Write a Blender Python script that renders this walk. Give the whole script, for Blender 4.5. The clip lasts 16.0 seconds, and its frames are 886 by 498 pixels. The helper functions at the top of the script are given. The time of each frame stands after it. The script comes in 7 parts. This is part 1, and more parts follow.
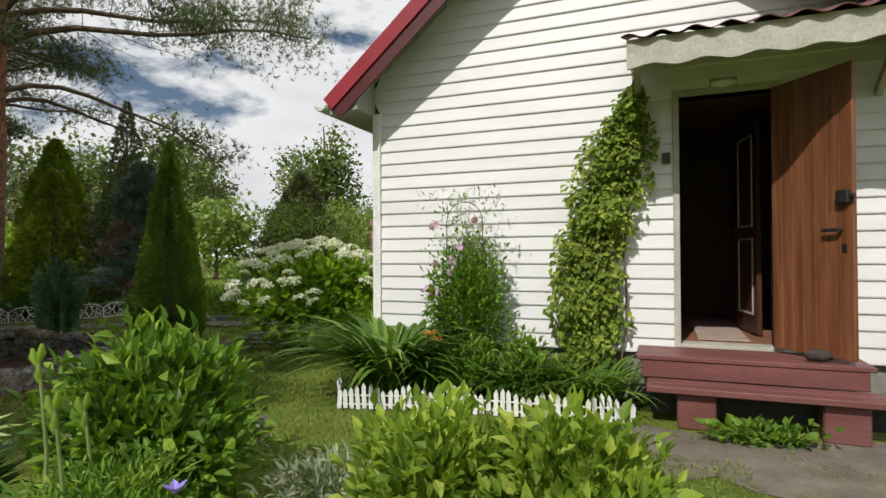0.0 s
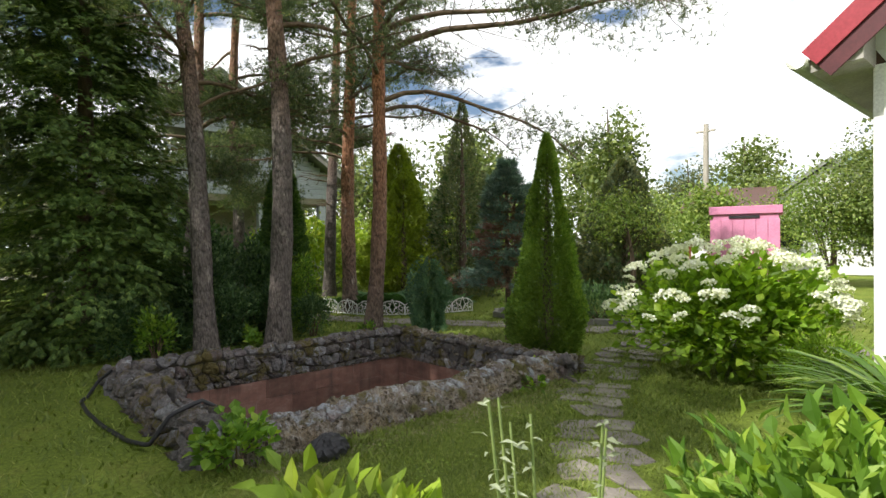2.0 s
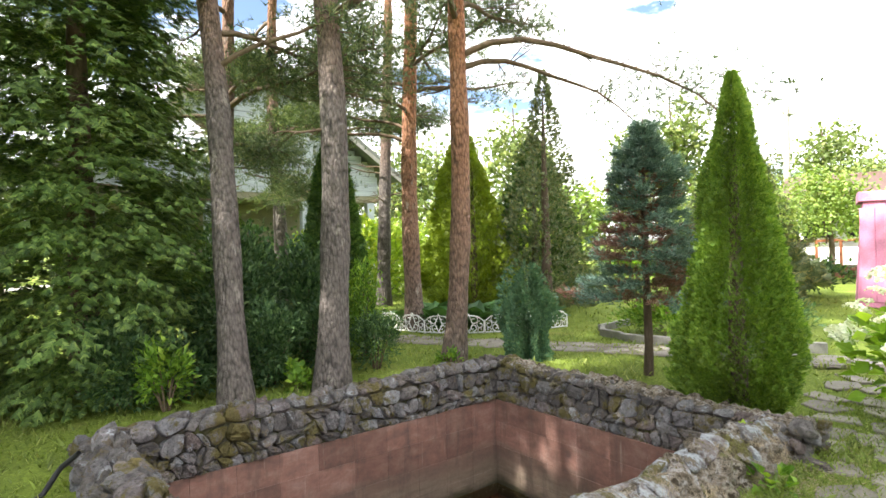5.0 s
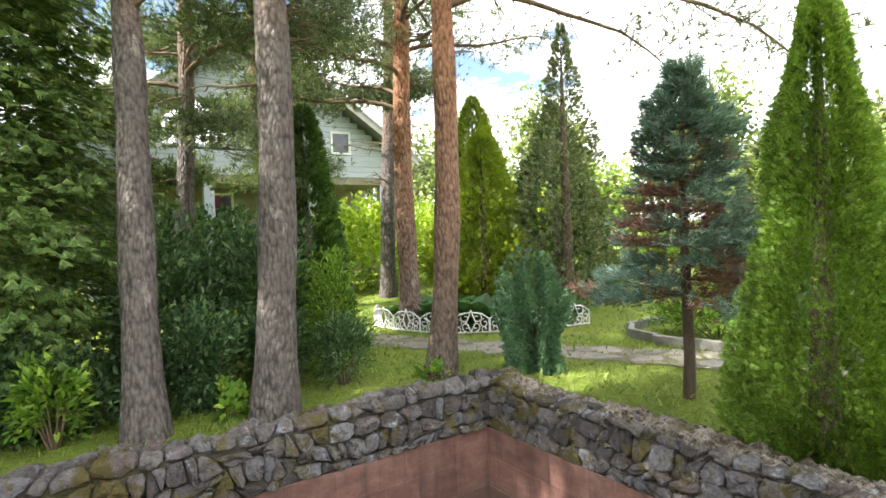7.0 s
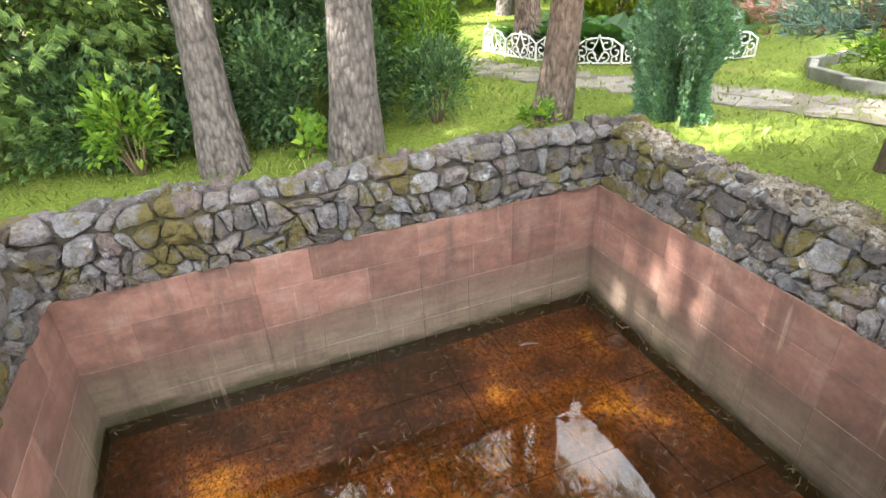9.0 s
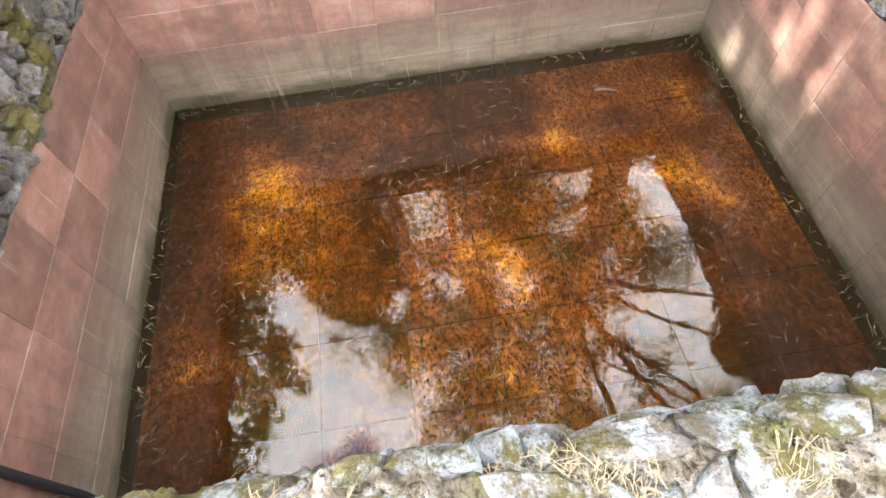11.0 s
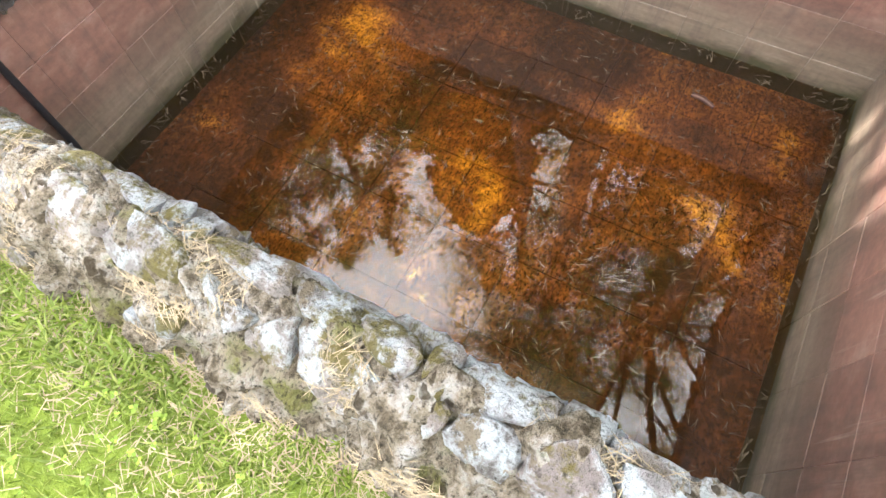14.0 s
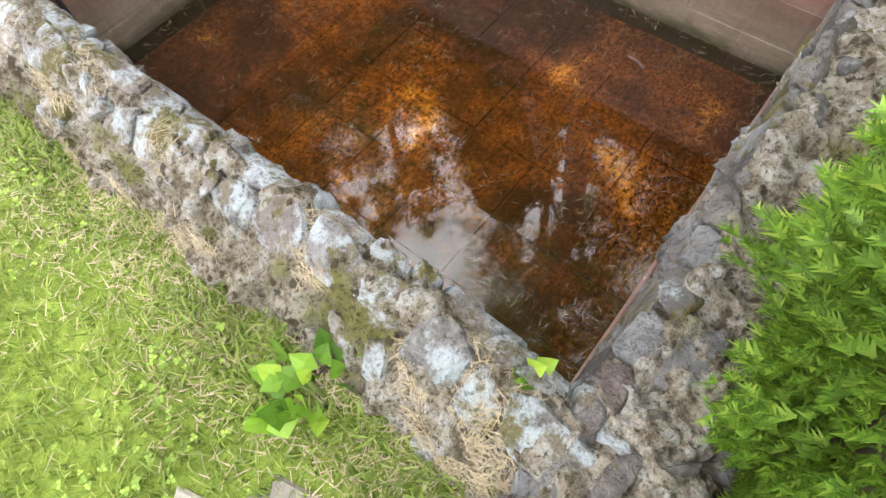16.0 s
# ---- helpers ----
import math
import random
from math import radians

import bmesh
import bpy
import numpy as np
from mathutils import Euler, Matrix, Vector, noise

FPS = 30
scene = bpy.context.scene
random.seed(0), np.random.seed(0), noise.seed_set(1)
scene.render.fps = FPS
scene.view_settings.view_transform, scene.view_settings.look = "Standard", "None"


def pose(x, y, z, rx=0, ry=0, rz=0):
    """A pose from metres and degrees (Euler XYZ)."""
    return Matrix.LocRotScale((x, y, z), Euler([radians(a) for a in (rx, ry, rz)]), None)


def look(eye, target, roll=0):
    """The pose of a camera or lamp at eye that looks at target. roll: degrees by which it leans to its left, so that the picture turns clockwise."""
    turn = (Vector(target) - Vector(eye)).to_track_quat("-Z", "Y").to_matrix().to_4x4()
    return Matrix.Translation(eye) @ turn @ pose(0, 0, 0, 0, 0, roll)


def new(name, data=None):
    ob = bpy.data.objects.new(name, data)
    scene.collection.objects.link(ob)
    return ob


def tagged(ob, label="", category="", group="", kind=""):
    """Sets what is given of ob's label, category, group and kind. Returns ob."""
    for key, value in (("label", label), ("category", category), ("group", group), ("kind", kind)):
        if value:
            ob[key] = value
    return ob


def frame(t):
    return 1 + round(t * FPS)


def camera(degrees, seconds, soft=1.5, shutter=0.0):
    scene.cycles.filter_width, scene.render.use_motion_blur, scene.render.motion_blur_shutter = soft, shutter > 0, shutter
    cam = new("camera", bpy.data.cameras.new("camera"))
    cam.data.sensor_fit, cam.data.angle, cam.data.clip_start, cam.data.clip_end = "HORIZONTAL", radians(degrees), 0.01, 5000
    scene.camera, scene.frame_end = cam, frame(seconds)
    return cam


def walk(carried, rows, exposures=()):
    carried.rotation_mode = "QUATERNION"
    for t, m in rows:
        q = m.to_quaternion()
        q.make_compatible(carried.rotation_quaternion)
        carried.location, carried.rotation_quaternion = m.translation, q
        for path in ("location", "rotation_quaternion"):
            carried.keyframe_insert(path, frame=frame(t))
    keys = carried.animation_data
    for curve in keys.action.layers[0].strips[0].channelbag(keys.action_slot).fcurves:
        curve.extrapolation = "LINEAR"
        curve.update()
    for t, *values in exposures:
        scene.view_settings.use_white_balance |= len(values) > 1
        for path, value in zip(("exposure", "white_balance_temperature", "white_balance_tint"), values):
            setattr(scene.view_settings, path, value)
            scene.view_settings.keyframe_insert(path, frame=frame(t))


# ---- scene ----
cam = camera(77.0, 16.0)
METRES, EYE, TILT, LEAN, TURN = 6.7, 1.4, 0.0, 0.0, 9.4
PATH = [
    (0, (2.249, 0.663, 1.221), (1.514, 2.523, 1.245), -0.3),
    (0.5, (1.816, 0.662, 1.285), (0.838, 2.407, 1.289), -0.2),
    (0.6, (1.741, 0.662, 1.297), (0.707, 2.374, 1.285), 0.1),
    (1, (1.319, 0.675, 1.367), (0.121, 2.277, 1.35), -0.6),
    (1.5, (0.871, 0.734, 1.387), (-0.46, 2.227, 1.368), -0.7),
    (2, (0.438, 0.731, 1.418), (-1.054, 2.063, 1.401), -0.6),
    (2.5, (0.028, 0.719, 1.446), (-1.574, 1.915, 1.431), -0.7),
    (3, (-0.402, 0.82, 1.392), (-2.054, 1.947, 1.373), -0.9),
    (3.5, (-0.803, 0.898, 1.374), (-2.472, 2.0, 1.358), -1.1),
    (4, (-1.149, 1.043, 1.412), (-2.802, 2.169, 1.4), -1.1),
    (4.5, (-1.431, 1.313, 1.419), (-3.037, 2.504, 1.405), -1.3),
    (4.7, (-1.506, 1.417, 1.424), (-3.09, 2.639, 1.411), -1.5),
    (6.8, (-2.254, 2.692, 1.436), (-3.886, 3.848, 1.393), -2.2),
    (7, (-2.344, 2.741, 1.42), (-3.997, 3.865, 1.353), -2.3),
    (7.5, (-2.53, 2.913, 1.385), (-4.245, 3.916, 1.157), -2.7),
    (8, (-2.672, 3.077, 1.354), (-4.425, 3.922, 0.894), -2.7),
    (8.5, (-2.835, 3.177, 1.353), (-4.553, 3.899, 0.629), -2.8),
    (9, (-2.932, 3.247, 1.34), (-4.569, 3.854, 0.364), -3.0),
    (9.5, (-3.013, 3.359, 1.364), (-4.53, 3.816, 0.144), -3.5),
    (10, (-3.049, 3.424, 1.386), (-4.41, 3.72, -0.049), -4.1),
    (10.2, (-3.054, 3.462, 1.377), (-4.347, 3.689, -0.132), -4.6),
    (12.3, (-3.137, 3.841, 1.224), (-4.002, 3.708, -0.575), -4.2),
    (12.5, (-3.124, 3.914, 1.231), (-3.98, 3.724, -0.567), -3.7),
    (13, (-3.063, 4.109, 1.248), (-3.889, 3.799, -0.547), -3.0),
    (13.5, (-3.038, 4.33, 1.29), (-3.82, 3.922, -0.505), -3.2),
    (14, (-3.059, 4.534, 1.32), (-3.804, 4.072, -0.477), -3.4),
    (14.5, (-3.053, 4.717, 1.35), (-3.757, 4.196, -0.448), -3.6),
    (15, (-2.995, 4.933, 1.372), (-3.676, 4.366, -0.421), -4.1),
    (15.5, (-2.963, 5.161, 1.379), (-3.623, 4.55, -0.407), -5.4),
    (16, (-2.984, 5.431, 1.384), (-3.627, 4.798, -0.402), -6.6),
]
walk(cam, [(t, look(eye, target, roll)) for t, eye, target, roll in PATH], [(0, -0.5), (0.8, -0.5), (1.5, -0.35), (2.0, 0.4), (2.5, 1.4), (3.2, 1.65), (4.5, 1.8), (7, 1.95), (7.5, 2.05), (8.5, 2.65), (9, 2.9), (10, 3.25), (12.5, 3.4), (14, 3.1), (15, 3.05), (16, 2.8)])

# ---- world, sun and large lights ----
SUN_WAY = Vector((0.15, 1.0, -1.05)).normalized()


def build_world():
    w = bpy.data.worlds.new("world")
    scene.world = w
    w.use_nodes = True
    nt = w.node_tree
    nt.nodes.clear()
    out = nt.nodes.new("ShaderNodeOutputWorld")
    sky = nt.nodes.new("ShaderNodeTexSky")
    sky.sky_type = "NISHITA"
    sky.sun_disc = False
    sky.sun_elevation = math.asin(-SUN_WAY.z)
    sky.sun_rotation = math.atan2(-SUN_WAY.x, -SUN_WAY.y)
    b1 = nt.nodes.new("ShaderNodeBackground")
    b1.inputs["Strength"].default_value = 0.09
    nt.links.new(sky.outputs[0], b1.inputs[0])
    tc = nt.nodes.new("ShaderNodeTexCoord")
    mp = nt.nodes.new("ShaderNodeMapping")
    mp.inputs["Scale"].default_value = (1.0, 1.0, 2.6)
    mp.inputs["Location"].default_value = (0.35, 0.2, 0.1)
    nt.links.new(tc.outputs["Generated"], mp.inputs[0])
    nz = nt.nodes.new("ShaderNodeTexNoise")
    nz.inputs["Scale"].default_value = 2.3
    nz.inputs["Detail"].default_value = 8
    nz.inputs["Roughness"].default_value = 0.58
    nt.links.new(mp.outputs[0], nz.inputs["Vector"])
    cov = nt.nodes.new("ShaderNodeValToRGB")
    cov.color_ramp.elements[0].position, cov.color_ramp.elements[1].position = 0.40, 0.47
    nt.links.new(nz.outputs[0], cov.inputs[0])
    tone = nt.nodes.new("ShaderNodeValToRGB")
    tone.color_ramp.elements[0].position, tone.color_ramp.elements[0].color = 0.44, (1.0, 1.0, 1.0, 1)
    tone.color_ramp.elements[1].position, tone.color_ramp.elements[1].color = 0.76, (0.64, 0.67, 0.72, 1)
    nt.links.new(nz.outputs[0], tone.inputs[0])
    b2 = nt.nodes.new("ShaderNodeBackground")
    b2.inputs["Strength"].default_value = 1.25
    nt.links.new(tone.outputs[0], b2.inputs[0])
    mix = nt.nodes.new("ShaderNodeMixShader")
    nt.links.new(cov.outputs[0], mix.inputs[0])
    nt.links.new(b1.outputs[0], mix.inputs[1])
    nt.links.new(b2.outputs[0], mix.inputs[2])
    nt.links.new(mix.outputs[0], out.inputs[0])


build_world()
sun_data = bpy.data.lights.new("sun", "SUN")
sun_data.energy, sun_data.angle, sun_data.color = 5.0, radians(0.6), (1.0, 0.955, 0.89)
sun = new("sun", sun_data)
sun.matrix_world = look((0, 0, 30), Vector((0, 0, 30)) + SUN_WAY)


# ---- materials ----
def mat_base(name):
    m = bpy.data.materials.new(name)
    m.use_nodes = True
    nt = m.node_tree
    return m, nt, nt.nodes["Principled BSDF"]


def node(nt, kind, **inputs):
    n = nt.nodes.new(kind)
    for k, v in inputs.items():
        n.inputs[k.replace("_", " ")].default_value = v
    return n


def ramp(nt, source, stops):
    r = nt.nodes.new("ShaderNodeValToRGB")
    e = r.color_ramp.elements
    while len(e) < len(stops):
        e.new(0.5)
    for el, (p, c) in zip(e, stops):
        el.position, el.color = p, (*c, 1)
    nt.links.new(source, r.inputs[0])
    return r.outputs[0]


def mixc(nt, fac, a, b, mode="MIX"):
    n = nt.nodes.new("ShaderNodeMix")
    n.data_type, n.blend_type = "RGBA", mode
    for s, v in ((0, fac), (6, a), (7, b)):
        if hasattr(v, "is_linked"):
            nt.links.new(v, n.inputs[s])
        else:
            n.inputs[s].default_value = v if s == 0 else (*v, 1)
    return n.outputs[2]


def coords(nt, kind="Object", scale=(1, 1, 1)):
    tc = nt.nodes.new("ShaderNodeTexCoord")
    mp = nt.nodes.new("ShaderNodeMapping")
    mp.inputs["Scale"].default_value = scale
    nt.links.new(tc.outputs[kind], mp.inputs[0])
    return mp.outputs[0]


def world_pos(nt, scale=(1, 1, 1)):
    g = nt.nodes.new("ShaderNodeNewGeometry")
    mp = nt.nodes.new("ShaderNodeMapping")
    mp.inputs["Scale"].default_value = scale
    nt.links.new(g.outputs["Position"], mp.inputs[0])
    return mp.outputs[0]


def noise_tex(nt, vec, scale, detail=5, rough=0.6):
    n = node(nt, "ShaderNodeTexNoise", Scale=scale, Detail=detail, Roughness=rough)
    nt.links.new(vec, n.inputs["Vector"])
    return n.outputs[0]


def bump(nt, bsdf, height, strength=0.3, dist=0.01):
    b = node(nt, "ShaderNodeBump", Strength=strength, Distance=dist)
    nt.links.new(height, b.inputs["Height"])
    nt.links.new(b.outputs[0], bsdf.inputs["Normal"])


def leaf_material(name, dark, light, third=None, glow=0.35, rough=0.5, spread=0.25):
    """Foliage: every leaf its own tint, light shining through it, patches of tone over the plant."""
    m, nt, bsdf = mat_base(name)
    g = nt.nodes.new("ShaderNodeNewGeometry")
    stops = [(0.0, dark), (0.75, light)] + ([(0.95, third)] if third else [])
    col = ramp(nt, g.outputs["Random Per Island"], stops)
    big = noise_tex(nt, world_pos(nt), 2.2, 3)
    tone = ramp(nt, big, [(0.3, (1 - spread,) * 3), (0.7, (1 + spread,) * 3)])
    col = mixc(nt, 1.0, col, tone, "MULTIPLY")
    nt.links.new(col, bsdf.inputs["Base Color"])
    bsdf.inputs["Roughness"].default_value = rough
    bsdf.inputs["Specular IOR Level"].default_value = 0.3
    tr = nt.nodes.new("ShaderNodeBsdfTranslucent")
    warm = mixc(nt, 1.0, col, (1.25, 1.3, 0.55), "MULTIPLY")
    nt.links.new(warm, tr.inputs[0])
    mix = nt.nodes.new("ShaderNodeMixShader")
    mix.inputs[0].default_value = glow
    nt.links.new(bsdf.outputs[0], mix.inputs[1])
    nt.links.new(tr.outputs[0], mix.inputs[2])
    nt.links.new(mix.outputs[0], nt.nodes["Material Output"].inputs[0])
    return m


def noisy(name, c1, c2, scale=6, rough=0.8, fine=60, bump_s=0.3, bump_d=0.005, c3=None, stretch=(1, 1, 1), metal=0.0, spec=0.4, per_object=0.0):
    """A surface with broad blotches, fine grain and relief."""
    m, nt, bsdf = mat_base(name)
    v = world_pos(nt, stretch)
    a = noise_tex(nt, v, scale, 5)
    b = noise_tex(nt, v, fine, 4)
    col = ramp(nt, a, [(0.3, c1), (0.7, c2)])
    if c3:
        col = mixc(nt, ramp(nt, noise_tex(nt, v, scale * 0.37, 4), [(0.5, (0, 0, 0)), (0.65, (1, 1, 1))]), col, c3)
    col = mixc(nt, 1.0, col, ramp(nt, b, [(0.25, (0.78,) * 3), (0.75, (1.18,) * 3)]), "MULTIPLY")
    if per_object:
        oi = nt.nodes.new("ShaderNodeObjectInfo")
        col = mixc(nt, 1.0, col, ramp(nt, oi.outputs["Random"], [(0, (1 - per_object,) * 3), (1, (1 + per_object,) * 3)]), "MULTIPLY")
    nt.links.new(col, bsdf.inputs["Base Color"])
    bsdf.inputs["Roughness"].default_value = rough
    bsdf.inputs["Metallic"].default_value = metal
    bsdf.inputs["Specular IOR Level"].default_value = spec
    bump(nt, bsdf, b, bump_s, bump_d)
    return m


def bark_material(name, low, high, change):
    """Pine bark: grey and furrowed low down, warm orange higher up."""
    m, nt, bsdf = mat_base(name)
    p = world_pos(nt)
    vor = node(nt, "ShaderNodeTexVoronoi", Scale=26.0)
    nt.links.new(world_pos(nt, (1.5, 1.5, 0.62)), vor.inputs["Vector"])
    n1 = noise_tex(nt, world_pos(nt, (1, 1, 0.85)), 12, 6, 0.7)
    sep = nt.nodes.new("ShaderNodeSeparateXYZ")
    nt.links.new(p, sep.inputs[0])
    mr = node(nt, "ShaderNodeMapRange", From_Min=change - 1.6, From_Max=change + 2.2)
    nt.links.new(sep.outputs[2], mr.inputs[0])
    base = mixc(nt, mr.outputs[0], low, high)
    crack = ramp(nt, vor.outputs["Distance"], [(0.0, (1.15,) * 3), (0.55, (0.8,) * 3), (0.85, (0.38,) * 3)])
    col = mixc(nt, 1.0, base, crack, "MULTIPLY")
    col = mixc(nt, 1.0, col, ramp(nt, n1, [(0.25, (0.6,) * 3), (0.75, (1.4,) * 3)]), "MULTIPLY")
    peel = noise_tex(nt, world_pos(nt, (1, 1, 0.5)), 6.5, 5, 0.7)
    col = mixc(nt, ramp(nt, peel, [(0.60, (0, 0, 0)), (0.68, (0.55,) * 3)]), col, (0.40, 0.36, 0.31))
    nt.links.new(col, bsdf.inputs["Base Color"])
    bsdf.inputs["Roughness"].default_value = 0.9
    hh = nt.nodes.new("ShaderNodeMath")
    hh.operation = "SUBTRACT"
    nt.links.new(n1, hh.inputs[0])
    nt.links.new(vor.outputs["Distance"], hh.inputs[1])
    bump(nt, bsdf, hh.outputs[0], 0.9, 0.03)
    return m


def stone_material(name="fieldstone", gain=0.88, pale=0.60, dirt=0.44, moss=0.52):
    """Grey fieldstone, pale lichen on it, moss and soil in patches."""
    m, nt, bsdf = mat_base(name)
    v = world_pos(nt)
    oi = nt.nodes.new("ShaderNodeObjectInfo")
    base = ramp(nt, oi.outputs["Random"], [(0.0, (0.11, 0.098, 0.095)), (0.3, (0.19, 0.178, 0.175)), (0.5, (0.225, 0.195, 0.182)), (0.7, (0.25, 0.25, 0.26)), (0.85, (0.18, 0.142, 0.135)), (1.0, (0.30, 0.30, 0.31))])
    n1 = noise_tex(nt, v, 18, 7, 0.7)
    n2 = noise_tex(nt, v, 60, 5, 0.75)
    col = mixc(nt, 1.0, base, ramp(nt, n1, [(0.3, (0.5 * gain,) * 3), (0.7, (1.4 * gain,) * 3)]), "MULTIPLY")
    col = mixc(nt, ramp(nt, noise_tex(nt, v, 9, 6, 0.7), [(pale, (0, 0, 0)), (pale + 0.1, (0.75,) * 3)]), col, (0.42, 0.46, 0.50))
    col = mixc(nt, ramp(nt, noise_tex(nt, v, 11, 7, 0.75), [(dirt - 0.06, (0.92,) * 3), (dirt, (0, 0, 0))]), col, (0.17, 0.135, 0.095))
    col = mixc(nt, ramp(nt, noise_tex(nt, v, 3.4, 7, 0.75), [(moss, (0, 0, 0)), (moss + 0.06, (0.92,) * 3)]), col, (0.13, 0.108, 0.034))
    col = mixc(nt, ramp(nt, n2, [(0.32, (0.85,) * 3), (0.46, (0, 0, 0))]), col, (0.045, 0.04, 0.032))
    nt.links.new(col, bsdf.inputs["Base Color"])
    bsdf.inputs["Roughness"].default_value = 0.95
    bsdf.inputs["Specular IOR Level"].default_value = 0.15
    hh = nt.nodes.new("ShaderNodeMath")
    hh.operation = "MULTIPLY_ADD"
    hh.inputs[1].default_value = 0.35
    nt.links.new(n2, hh.inputs[0])
    nt.links.new(n1, hh.inputs[2])
    bump(nt, bsdf, hh.outputs[0], 1.0, 0.045)
    return m


def crust_material():
    """Crumbling rubble fill: tan soil, pale grit, black lichen and moss, with pit shade."""
    m, nt, bsdf = mat_base("rubble_crust")
    v = world_pos(nt)
    n1 = noise_tex(nt, v, 16, 7, 0.72)
    n2 = noise_tex(nt, v, 70, 5, 0.75)
    # Near-black lows follow the bump, putting the pits' shade into the colour.
    col = ramp(nt, n1, [(0.30, (0.03, 0.026, 0.02)), (0.40, (0.13, 0.105, 0.075)), (0.50, (0.26, 0.22, 0.175)), (0.58, (0.36, 0.33, 0.305)), (0.70, (0.44, 0.44, 0.445))])
    col = mixc(nt, ramp(nt, noise_tex(nt, v, 4.0, 7, 0.72), [(0.54, (0, 0, 0)), (0.62, (0.9,) * 3)]), col, (0.13, 0.125, 0.03))
    col = mixc(nt, ramp(nt, n2, [(0.36, (0.9,) * 3), (0.49, (0, 0, 0))]), col, (0.035, 0.03, 0.022))
    vor = node(nt, "ShaderNodeTexVoronoi", Scale=24.0, Randomness=1.0)
    warp = node(nt, "ShaderNodeVectorMath")
    warp.operation = "ADD"
    swirl = node(nt, "ShaderNodeTexNoise", Scale=30.0, Detail=3.0)
    mul = node(nt, "ShaderNodeVectorMath")
    mul.operation = "SCALE"
    mul.inputs["Scale"].default_value = 0.035
    nt.links.new(v, swirl.inputs["Vector"])
    nt.links.new(swirl.outputs["Color"], mul.inputs[0])
    nt.links.new(v, warp.inputs[0])
    nt.links.new(mul.outputs[0], warp.inputs[1])
    nt.links.new(warp.outputs[0], vor.inputs["Vector"])
    patch = ramp(nt, noise_tex(nt, v, 6.0, 4), [(0.45, (0, 0, 0)), (0.55, (1, 1, 1))])
    spot = mixc(nt, 1.0, ramp(nt, vor.outputs["Distance"], [(0.30, (0.9,) * 3), (0.40, (0, 0, 0))]), patch, "MULTIPLY")
    col = mixc(nt, spot, col, (0.055, 0.042, 0.028))
    nt.links.new(col, bsdf.inputs["Base Color"])
    bsdf.inputs["Roughness"].default_value = 0.95
    bsdf.inputs["Specular IOR Level"].default_value = 0.1
    bump(nt, bsdf, n1, 1.0, 0.05)
    return m


